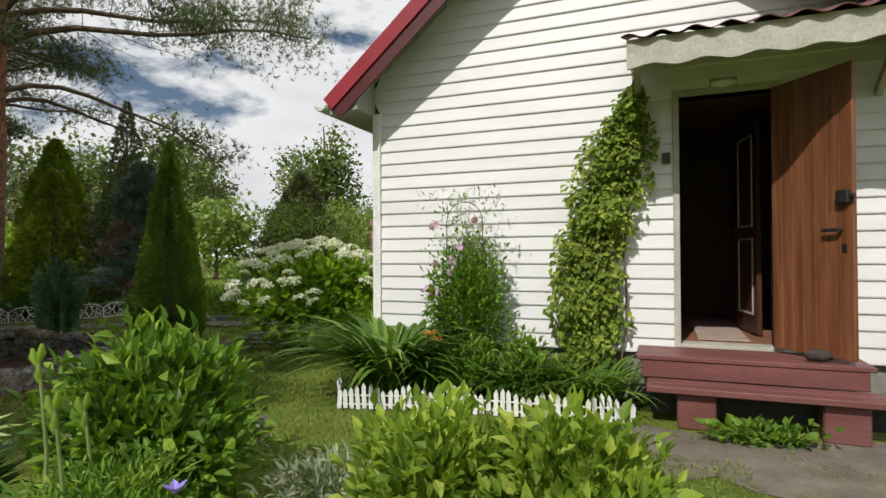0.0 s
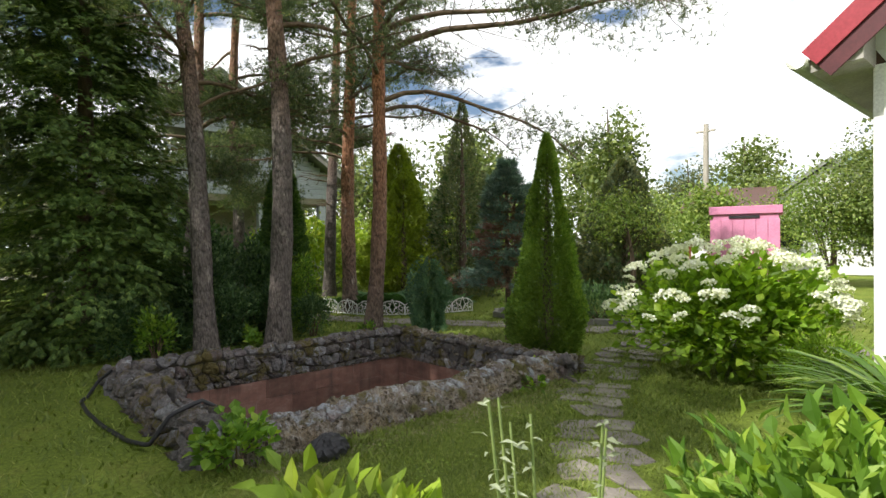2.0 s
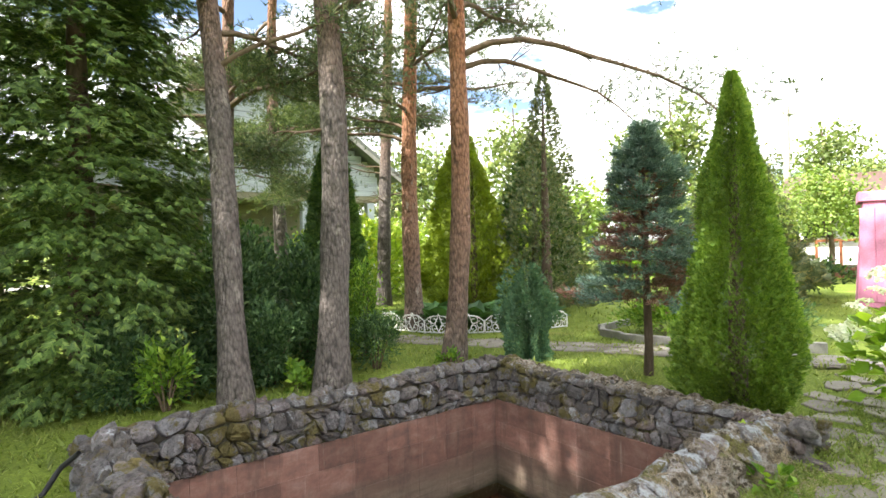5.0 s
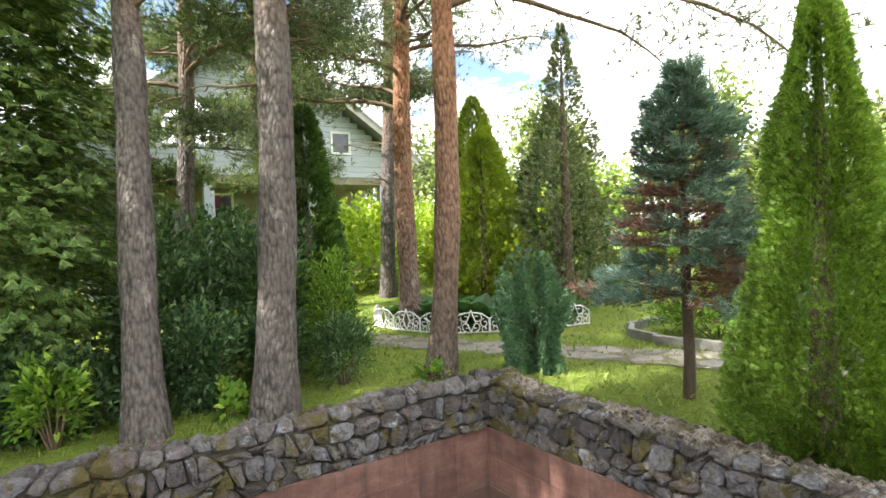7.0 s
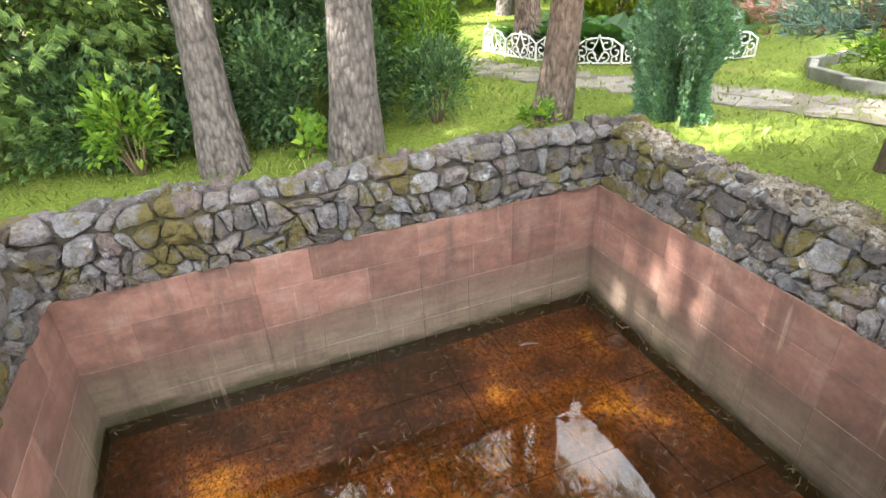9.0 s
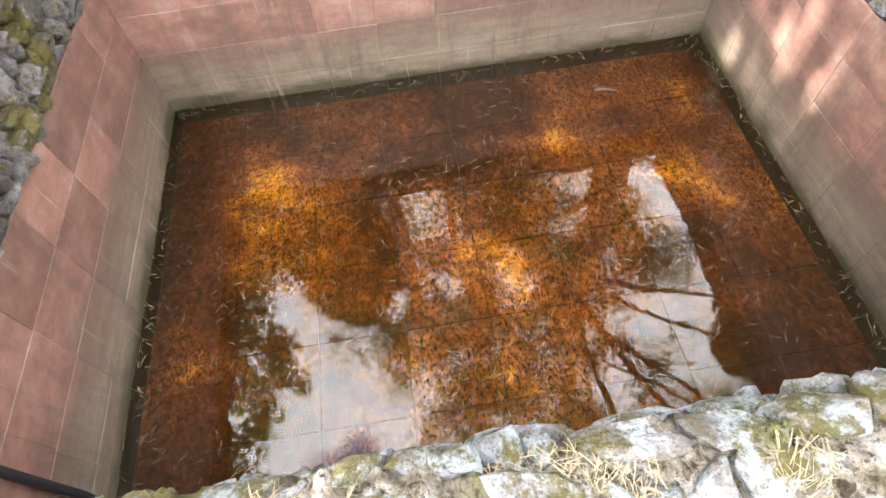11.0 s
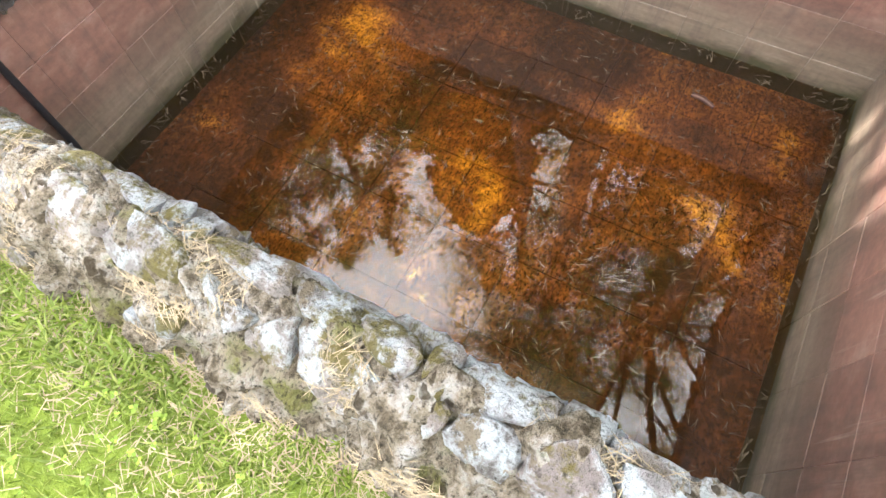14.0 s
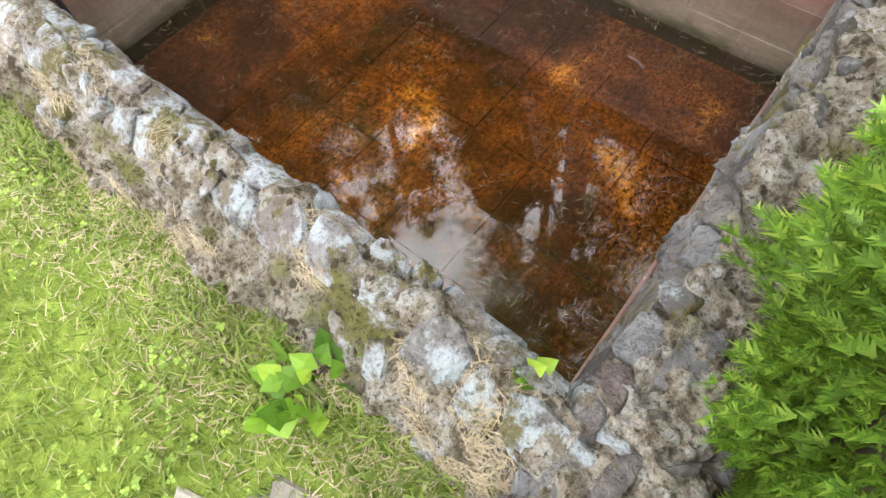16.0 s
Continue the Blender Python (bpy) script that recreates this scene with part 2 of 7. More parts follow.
def tile_material():
    """Painted red pool tiles, worn, with a grey-green tide mark low down."""
    m, nt, bsdf = mat_base("pool_tile_red")
    p = world_pos(nt)
    oi = nt.nodes.new("ShaderNodeObjectInfo")
    n1 = noise_tex(nt, world_pos(nt, (1, 1, 2.0)), 5, 6, 0.65)
    n2 = noise_tex(nt, p, 40, 4)
    col = ramp(nt, n1, [(0.25, (0.125, 0.078, 0.064)), (0.5, (0.225, 0.118, 0.092)), (0.75, (0.30, 0.20, 0.165))])
    col = mixc(nt, 1.0, col, ramp(nt, oi.outputs["Random"], [(0, (0.74,) * 3), (1, (1.22,) * 3)]), "MULTIPLY")
    sep = nt.nodes.new("ShaderNodeSeparateXYZ")
    nt.links.new(p, sep.inputs[0])
    wob = nt.nodes.new("ShaderNodeMath")
    wob.operation = "MULTIPLY_ADD"
    wob.inputs[1].default_value = 0.3
    nt.links.new(noise_tex(nt, world_pos(nt, (1, 1, 3)), 2.4, 5), wob.inputs[0])
    nt.links.new(sep.outputs[2], wob.inputs[2])
    mr = node(nt, "ShaderNodeMapRange", From_Min=-0.62, From_Max=-0.42, To_Min=0.85, To_Max=0.0)
    nt.links.new(wob.outputs[0], mr.inputs[0])
    col = mixc(nt, mr.outputs[0], col, ramp(nt, noise_tex(nt, world_pos(nt, (1, 1, 9)), 2.2, 6, 0.7), [(0.3, (0.12, 0.095, 0.068)), (0.55, (0.19, 0.155, 0.115)), (0.75, (0.25, 0.215, 0.165))]))
    mr2 = node(nt, "ShaderNodeMapRange", From_Min=-0.83, From_Max=-0.76, To_Min=0.92, To_Max=0.0)
    nt.links.new(wob.outputs[0], mr2.inputs[0])
    col = mixc(nt, mr2.outputs[0], col, (0.042, 0.042, 0.016))
    mr3 = node(nt, "ShaderNodeMapRange", From_Min=-0.50, From_Max=-0.36, To_Min=1.0, To_Max=0.0)
    nt.links.new(wob.outputs[0], mr3.inputs[0])
    mr4 = node(nt, "ShaderNodeMapRange", From_Min=-0.62, From_Max=-0.50, To_Min=0.0, To_Max=0.55)
    nt.links.new(wob.outputs[0], mr4.inputs[0])
    band = nt.nodes.new("ShaderNodeMath")
    band.operation = "MULTIPLY"
    nt.links.new(mr3.outputs[0], band.inputs[0])
    nt.links.new(mr4.outputs[0], band.inputs[1])
    col = mixc(nt, band.outputs[0], col, (0.12, 0.085, 0.065))
    st = noise_tex(nt, world_pos(nt, (9, 9, 0.5)), 3, 4)
    col = mixc(nt, ramp(nt, st, [(0.64, (0, 0, 0)), (0.74, (0.5,) * 3)]), col, (0.45, 0.38, 0.32))
    soot = noise_tex(nt, world_pos(nt, (2.2, 2.2, 0.35)), 2.6, 6, 0.7)
    col = mixc(nt, ramp(nt, soot, [(0.50, (0, 0, 0)), (0.68, (0.7,) * 3)]), col, (0.085, 0.062, 0.05))
    col = mixc(nt, 1.0, col, ramp(nt, n2, [(0.25, (0.85,) * 3), (0.75, (1.12,) * 3)]), "MULTIPLY")
    nt.links.new(col, bsdf.inputs["Base Color"])
    bsdf.inputs["Roughness"].default_value = 0.48
    bump(nt, bsdf, n2, 0.25, 0.004)
    return m


def sunpatched_silt_material():
    """The pool's floor: orange and brown rotted needles over tiles, with painted sun patches."""
    m, nt, bsdf = mat_base("sunpatched_silt")
    p = world_pos(nt)
    n1 = noise_tex(nt, p, 1.4, 6, 0.65)
    n2 = noise_tex(nt, p, 30, 5, 0.75)
    n3 = noise_tex(nt, world_pos(nt, (1, 1.8, 1)), 42, 4, 0.8)
    # The bright yellow stop stands for sun falling on the floor through gaps.
    col = ramp(nt, n1, [(0.38, (0.035, 0.015, 0.009)), (0.48, (0.13, 0.052, 0.02)), (0.57, (0.27, 0.115, 0.028)), (0.66, (0.74, 0.42, 0.05))])
    col = mixc(nt, 1.0, col, ramp(nt, n2, [(0.32, (0.30,) * 3), (0.65, (1.45,) * 3)]), "MULTIPLY")
    col = mixc(nt, ramp(nt, n3, [(0.40, (0.95,) * 3), (0.48, (0, 0, 0))]), col, (0.022, 0.010, 0.006))
    nt.links.new(col, bsdf.inputs["Base Color"])
    bsdf.inputs["Roughness"].default_value = 0.9
    bump(nt, bsdf, n2, 0.5, 0.01)
    return m


def water_material():
    """Still, tea-coloured water: clear amber below, a mirror at a slant."""
    m, nt, bsdf = mat_base("pool_water")
    nt.nodes.remove(bsdf)
    tr = nt.nodes.new("ShaderNodeBsdfTransparent")
    tr.inputs[0].default_value = (0.88, 0.70, 0.44, 1)
    gl = nt.nodes.new("ShaderNodeBsdfGlossy")
    gl.inputs["Roughness"].default_value = 0.004
    fr = node(nt, "ShaderNodeFresnel", IOR=1.62)
    bp = node(nt, "ShaderNodeBump", Strength=0.02, Distance=0.01)
    nt.links.new(noise_tex(nt, world_pos(nt), 9, 2), bp.inputs["Height"])
    nt.links.new(bp.outputs[0], gl.inputs["Normal"])
    mix = nt.nodes.new("ShaderNodeMixShader")
    nt.links.new(fr.outputs[0], mix.inputs[0])
    nt.links.new(tr.outputs[0], mix.inputs[1])
    nt.links.new(gl.outputs[0], mix.inputs[2])
    nt.links.new(mix.outputs[0], nt.nodes["Material Output"].inputs[0])
    return m


def ground_material():
    """Lawn soil: green thatch with worn earthy patches."""
    m, nt, bsdf = mat_base("lawn")
    p = world_pos(nt)
    n1 = noise_tex(nt, p, 0.9, 6, 0.65)
    n2 = noise_tex(nt, p, 28, 5, 0.75)
    n3 = noise_tex(nt, p, 120, 3, 0.7)
    col = ramp(nt, n1, [(0.3, (0.10, 0.14, 0.024)), (0.55, (0.155, 0.205, 0.034)), (0.72, (0.20, 0.205, 0.055))])
    col = mixc(nt, 1.0, col, ramp(nt, n2, [(0.28, (0.5,) * 3), (0.7, (1.4,) * 3)]), "MULTIPLY")
    col = mixc(nt, ramp(nt, n3, [(0.3, (0.5,) * 3), (0.45, (0, 0, 0))]), col, (0.045, 0.045, 0.02))
    nt.links.new(col, bsdf.inputs["Base Color"])
    bsdf.inputs["Roughness"].default_value = 0.95
    bsdf.inputs["Specular IOR Level"].default_value = 0.1
    bump(nt, bsdf, n2, 0.6, 0.03)
    return m


def siding_material():
    m, nt, bsdf = mat_base("white_siding")
    p = world_pos(nt)
    n1 = noise_tex(nt, world_pos(nt, (0.5, 0.5, 2.0)), 2.0, 6, 0.65)
    n2 = noise_tex(nt, world_pos(nt, (1, 1, 6)), 30, 4)
    col = ramp(nt, n1, [(0.25, (0.67, 0.665, 0.665)), (0.6, (0.77, 0.765, 0.775))])
    spots = noise_tex(nt, world_pos(nt, (1, 1, 3)), 22, 3, 0.8)
    col = mixc(nt, ramp(nt, spots, [(0.70, (0, 0, 0)), (0.78, (0.45,) * 3)]), col, (0.42, 0.40, 0.36))
    oi = nt.nodes.new("ShaderNodeObjectInfo")
    col = mixc(nt, 1.0, col, ramp(nt, oi.outputs["Random"], [(0, (0.96,) * 3), (1, (1.03,) * 3)]), "MULTIPLY")
    nt.links.new(col, bsdf.inputs["Base Color"])
    bsdf.inputs["Roughness"].default_value = 0.5
    bump(nt, bsdf, n2, 0.12, 0.003)
    return m


M_STONE_PALE = stone_material("lichened_fieldstone", 1.3, 0.46, 0.46, 0.51)
M_CRUST = crust_material()
M_STONE, M_TILE, M_SUNPATCHED_SILT, M_WATER, M_LAWN, M_SIDING = stone_material(), tile_material(), sunpatched_silt_material(), water_material(), ground_material(), siding_material()
M_BARK = bark_material("pine_bark", (0.14, 0.118, 0.105), (0.36, 0.18, 0.09), 4.4)
M_BARK_RED = bark_material("pine_bark_red", (0.17, 0.125, 0.10), (0.42, 0.19, 0.095), 1.9)
M_BARK_DARK = noisy("dark_bark", (0.07, 0.05, 0.035), (0.15, 0.11, 0.08), 20, 0.95, 90, 0.6, 0.01, stretch=(1, 1, 0.3))
M_MORTAR_DARK = noisy("dark_joint_earth", (0.045, 0.038, 0.028), (0.11, 0.095, 0.07), 14, 0.95, 60, 0.8, 0.02, c3=(0.07, 0.07, 0.02))
M_FLAG = noisy("flagstone", (0.17, 0.15, 0.125), (0.27, 0.245, 0.21), 5, 0.85, 60, 0.35, 0.008, per_object=0.2)
M_PATH = noisy("trodden_path", (0.12, 0.10, 0.08), (0.22, 0.19, 0.15), 4, 0.95, 60, 0.7, 0.015, c3=(0.12, 0.13, 0.045))
M_ROOF = noisy("red_roof_metal", (0.25, 0.022, 0.034), (0.33, 0.035, 0.05), 3, 0.42, 50, 0.08, 0.002)
M_ROOFEDGE = noisy("dark_red_edge", (0.07, 0.012, 0.016), (0.10, 0.02, 0.024), 4, 0.5, 50, 0.1, 0.002)
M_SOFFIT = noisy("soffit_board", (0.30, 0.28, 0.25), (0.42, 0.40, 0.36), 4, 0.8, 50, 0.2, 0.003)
M_WHITE = noisy("white_paint", (0.70, 0.70, 0.66), (0.82, 0.82, 0.80), 6, 0.5, 60, 0.12, 0.002)
M_OLDWHITE = noisy("weathered_cream_paint", (0.36, 0.345, 0.285), (0.52, 0.50, 0.43), 5, 0.7, 60, 0.25, 0.004)
M_OLDBOARD = noisy("old_brown_boards", (0.085, 0.065, 0.045), (0.15, 0.115, 0.085), 5, 0.85, 60, 0.3, 0.004)
M_GUTTER = noisy("gutter_paint", (0.40, 0.42, 0.32), (0.56, 0.58, 0.47), 5, 0.5, 60, 0.1, 0.002)
M_MAROON = noisy("maroon_floor_paint", (0.135, 0.048, 0.045), (0.21, 0.085, 0.075), 4, 0.5, 50, 0.2, 0.003, stretch=(0.4, 2, 2))
M_DOOR = noisy("varnished_door_wood", (0.11, 0.036, 0.016), (0.26, 0.10, 0.045), 3, 0.42, 40, 0.2, 0.003, stretch=(6, 6, 0.4))
M_DARKWOOD = noisy("dark_brown_wood", (0.05, 0.02, 0.012), (0.10, 0.04, 0.022), 4, 0.45, 40, 0.15, 0.002, stretch=(5, 5, 0.5))
M_FLOORWOOD = noisy("interior_floor_wood", (0.22, 0.10, 0.06), (0.32, 0.16, 0.10), 4, 0.4, 40, 0.1, 0.002, stretch=(4, 0.5, 4))
# Dark wood brown, with the dimness of room and balcony put into it.
M_INWALL = noisy("shaded_panelling", (0.06, 0.032, 0.02), (0.11, 0.06, 0.04), 3, 0.7, 40, 0.15, 0.003)
M_IRON = noisy("dark_iron", (0.025, 0.025, 0.026), (0.06, 0.055, 0.05), 20, 0.5, 90, 0.2, 0.002, metal=0.6)
M_CANOPY = noisy("weathered_sheet_metal", (0.10, 0.035, 0.035), (0.17, 0.065, 0.06), 6, 0.6, 60, 0.2, 0.003)
M_PINK = noisy("pink_paint", (0.55, 0.20, 0.33), (0.64, 0.26, 0.40), 3, 0.6, 40, 0.15, 0.003)
M_BLACK = noisy("black_rubber_and_gaps", (0.012, 0.012, 0.015), (0.03, 0.03, 0.034), 10, 0.5, 60, 0.1, 0.002)
M_HOUSE2 = noisy("pale_blue_white_boards", (0.36, 0.40, 0.42), (0.46, 0.51, 0.53), 2, 0.6, 30, 0.15, 0.004, stretch=(0.3, 0.3, 6))
M_ROOF2 = noisy("grey_shingle_roof", (0.16, 0.17, 0.15), (0.25, 0.26, 0.22), 4, 0.85, 40, 0.3, 0.01)
# Shade under the neighbour's porch, put into the wall and ceiling colour.
M_OLIVE = noisy("porch_shade_tone", (0.20, 0.185, 0.12), (0.28, 0.26, 0.17), 3, 0.7, 40, 0.1, 0.002)
M_PANE = noisy("dark_window_glass", (0.02, 0.022, 0.025), (0.04, 0.045, 0.05), 2, 0.08, 20, 0.02, 0.001, spec=0.6)
M_CONCRETE = noisy("concrete", (0.17, 0.165, 0.145), (0.28, 0.275, 0.245), 5, 0.9, 60, 0.3, 0.005)
M_LITTER = noisy("dry_needles", (0.24, 0.18, 0.11), (0.42, 0.34, 0.23), 20, 0.9, 90, 0.1, 0.002)
M_STEM = noisy("green_stem", (0.14, 0.20, 0.06), (0.22, 0.28, 0.09), 10, 0.6, 60, 0.1, 0.002)
M_TWIG = noisy("brown_twig", (0.10, 0.07, 0.045), (0.19, 0.14, 0.09), 15, 0.9, 90, 0.3, 0.004)
M_POLE = noisy("weathered_grey_wood", (0.30, 0.27, 0.22), (0.42, 0.39, 0.33), 6, 0.9, 60, 0.3, 0.004, stretch=(2, 2, 0.3))
M_PETAL = leaf_material("white_petals", (0.74, 0.76, 0.62), (0.84, 0.85, 0.78), glow=0.25, spread=0.05)
M_LILAC = leaf_material("lilac_petals", (0.55, 0.32, 0.52), (0.72, 0.48, 0.68), glow=0.3, spread=0.1)
M_VIOLET = leaf_material("violet_petals", (0.20, 0.14, 0.55), (0.36, 0.26, 0.75), glow=0.25, spread=0.1)
M_ORANGE = leaf_material("orange_petals", (0.60, 0.10, 0.03), (0.80, 0.28, 0.06), glow=0.3, spread=0.1)

L_NEEDLE = leaf_material("pine_needles", (0.045, 0.075, 0.042), (0.14, 0.185, 0.105), (0.245, 0.27, 0.14), glow=0.42)
L_THUJA = leaf_material("thuja_green", (0.08, 0.15, 0.024), (0.20, 0.32, 0.05), (0.31, 0.41, 0.075), glow=0.48, spread=0.12)
L_THUJADK = leaf_material("thuja_deep_green", (0.022, 0.055, 0.014), (0.075, 0.145, 0.028), (0.14, 0.22, 0.045), glow=0.25)
L_THUJABIG = leaf_material("thuja_shaggy_green", (0.035, 0.075, 0.018), (0.12, 0.195, 0.045), (0.21, 0.29, 0.07), glow=0.3)
L_YELLOW = leaf_material("thuja_golden", (0.11, 0.17, 0.014), (0.26, 0.33, 0.03), glow=0.35)
L_BLUE = leaf_material("spruce_blue", (0.06, 0.115, 0.095), (0.16, 0.245, 0.205), (0.24, 0.33, 0.28), glow=0.2)
L_BROWN = leaf_material("spruce_dead_needles", (0.13, 0.065, 0.052), (0.26, 0.14, 0.11), glow=0.2)
L_JUNI = leaf_material("juniper_blue_green", (0.045, 0.105, 0.058), (0.125, 0.245, 0.14), (0.21, 0.29, 0.14), glow=0.25)
L_CEDAR = leaf_material("old_conifer", (0.06, 0.09, 0.05), (0.15, 0.18, 0.09), (0.23, 0.22, 0.09), glow=0.35)
L_SHRUB = leaf_material("shrub_leaf", (0.07, 0.15, 0.02), (0.19, 0.33, 0.04), (0.31, 0.43, 0.06), glow=0.42)
L_SHRUBDK = leaf_material("understorey_leaf", (0.028, 0.065, 0.026), (0.085, 0.16, 0.06), (0.17, 0.26, 0.11), glow=0.34)
L_LIME = leaf_material("lime_leaf", (0.15, 0.24, 0.025), (0.33, 0.45, 0.05), (0.45, 0.50, 0.07), glow=0.4)
L_PHLOX = leaf_material("phlox_leaf", (0.12, 0.20, 0.028), (0.30, 0.42, 0.055), (0.45, 0.53, 0.09), glow=0.45)
L_HYDR = leaf_material("hydrangea_leaf", (0.12, 0.21, 0.025), (0.26, 0.42, 0.04), (0.38, 0.52, 0.06), glow=0.5)
L_VINE = leaf_material("vine_leaf", (0.10, 0.16, 0.022), (0.25, 0.33, 0.045), (0.40, 0.45, 0.075), glow=0.35)
L_STRAP = leaf_material("strap_leaf", (0.06, 0.13, 0.02), (0.15, 0.27, 0.04), (0.25, 0.33, 0.06), glow=0.3, rough=0.4)
L_HOSTA = leaf_material("hosta_leaf", (0.045, 0.11, 0.035), (0.09, 0.19, 0.06), glow=0.25, rough=0.4)
L_HOSTAW = leaf_material("variegated_leaf", (0.34, 0.42, 0.18), (0.56, 0.61, 0.38), glow=0.3, rough=0.4, spread=0.05)
L_GRASS = leaf_material("grass_blade", (0.11, 0.15, 0.032), (0.195, 0.255, 0.052), (0.275, 0.305, 0.095), glow=0.35)
L_CLOVER = leaf_material("clover_leaf", (0.13, 0.21, 0.025), (0.26, 0.36, 0.055), glow=0.35)
L_WOOD = leaf_material("far_wood_leaf", (0.08, 0.12, 0.035), (0.17, 0.22, 0.065), (0.25, 0.29, 0.085), glow=0.3)
L_WOOD2 = leaf_material("apple_leaf", (0.11, 0.18, 0.04), (0.24, 0.33, 0.075), (0.34, 0.40, 0.11), glow=0.35)
L_GREY = leaf_material("silver_leaf", (0.22, 0.26, 0.16), (0.36, 0.40, 0.27), glow=0.3)

# ---- mesh helpers ----
rng = np.random.default_rng(7)


def mesh_of(name, verts, faces, mat, smooth=False):
    me = bpy.data.meshes.new(name)
    verts, faces = np.asarray(verts, float), np.asarray(faces, np.int32)
    k = faces.shape[1]
    me.vertices.add(len(verts))
    me.vertices.foreach_set("co", verts.ravel())
    me.loops.add(faces.size)
    me.loops.foreach_set("vertex_index", faces.ravel())
    me.polygons.add(len(faces))
    me.polygons.foreach_set("loop_start", np.arange(0, faces.size, k, dtype=np.int32))
    me.polygons.foreach_set("loop_total", np.full(len(faces), k, np.int32))
    me.polygons.foreach_set("use_smooth", np.full(len(faces), smooth))
    me.update(calc_edges=True)
    me.materials.append(mat)
    return me


def part(name, mesh, parent, label="", m=None):
    ob = new(name, mesh)
    ob.parent = parent
    if m is not None:
        ob.matrix_basis = m
    if label:
        ob["label"] = label
    return ob


def bpart(name, bm, mat, parent, label="", smooth=False):
    me = bpy.data.meshes.new(name)
    bm.to_mesh(me)
    bm.free()
    me.materials.append(mat)
    if smooth:
        for p in me.polygons:
            p.use_smooth = True
    return part(name, me, parent, label)


def thing(name, label, category, loc=(0, 0, 0), group="", kind="", rz=0.0):
    ob = new(name)
    ob.empty_display_size = 0.1
    ob.matrix_basis = pose(*loc, 0, 0, rz)
    return tagged(ob, label, category, group, kind)


def box_bm(lo, hi, bevel=0.0, bm=None):
    bm = bm or bmesh.new()
    r = bmesh.ops.create_cube(bm, size=1.0)
    vs = r["verts"]
    for v in vs:
        v.co = Vector([lo[i] + (v.co[i] + 0.5) * (hi[i] - lo[i]) for i in range(3)])
    if bevel:
        es = list({e for v in vs for e in v.link_edges})
        bmesh.ops.bevel(bm, geom=es, offset=bevel, segments=1, affect="EDGES")
    return bm


def prism_bm(outline, axis, a, b, bm=None):
    """An outline in the other two axes, extruded along axis from a to b."""
    bm = bm or bmesh.new()
    put = {"y": lambda p, t: (p[0], t, p[1]), "x": lambda p, t: (t, p[0], p[1]), "z": lambda p, t: (p[0], p[1], t)}[axis]
    lo = [bm.verts.new(put(p, a)) for p in outline]
    hi = [bm.verts.new(put(p, b)) for p in outline]
    n = len(outline)
    for i in range(n):
        bm.faces.new((lo[i], lo[(i + 1) % n], hi[(i + 1) % n], hi[i]))
    bm.faces.new(lo[::-1])
    bm.faces.new(hi)
    bmesh.ops.recalc_face_normals(bm, faces=bm.faces)
    return bm


def tube(points, radii, sides=8):
    """Verts and quads of a tapered tube along points."""
    pts = np.asarray(points, float)
    n = len(pts)
    radii = np.broadcast_to(np.asarray(radii, float), (n,))
    tang = np.gradient(pts, axis=0)
    tang /= np.linalg.norm(tang, axis=1)[:, None] + 1e-9
    ref = np.array((0.31, 0.17, 0.93)) if abs(tang[0][2]) < 0.8 else np.array((0.93, 0.17, 0.31))
    a = np.cross(tang, ref)
    a /= np.linalg.norm(a, axis=1)[:, None] + 1e-9
    b = np.cross(tang, a)
    ang = np.linspace(0, 2 * np.pi, sides, endpoint=False)
    v = pts[:, None] + radii[:, None, None] * (np.cos(ang)[None, :, None] * a[:, None] + np.sin(ang)[None, :, None] * b[:, None])
    f = []
    for i in range(n - 1):
        for j in range(sides):
            k = (j + 1) % sides
            f.append((i * sides + j, i * sides + k, (i + 1) * sides + k, (i + 1) * sides + j))
    return v.reshape(-1, 3), np.array(f)


def tubes(items, sides=6):
    vs, fs, o = [], [], 0
    for p, r in items:
        v, f = tube(p, r, sides)
        vs.append(v)
        fs.append(f + o)
        o += len(v)
    return np.concatenate(vs), np.concatenate(fs)


def unit(v):
    return v / (np.linalg.norm(v, axis=-1, keepdims=True) + 1e-9)


def scatter(tv, tf, pos, way, up, size):
    """Copies of a small template (its y along way, its z near up) as one mesh's verts and faces."""
    y = unit(way)
    x = unit(np.cross(y, up))
    z = np.cross(x, y)
    m = np.stack([x, y, z], axis=2) * np.asarray(size).reshape(-1, 1, 1)
    v = np.einsum("nij,kj->nki", m, tv) + pos[:, None]
    f = tf[None] + (np.arange(len(pos)) * len(tv))[:, None, None]
    return v.reshape(-1, 3), f.reshape(-1, tf.shape[1])


def template_leaf(width=0.5, fold=0.12, droop=0.12):
    v = np.array([(0, 0, 0), (-width / 2, 0.42, fold), (0, 0.45, 0), (width / 2, 0.42, fold), (-width * 0.28, 0.75, fold * 0.6 - droop * 0.5), (width * 0.28, 0.75, fold * 0.6 - droop * 0.5), (0, 1, -droop)], float)
    f = np.array([(0, 2, 1), (0, 3, 2), (1, 2, 4), (2, 3, 5), (2, 6, 4), (2, 5, 6)])
    return v, f


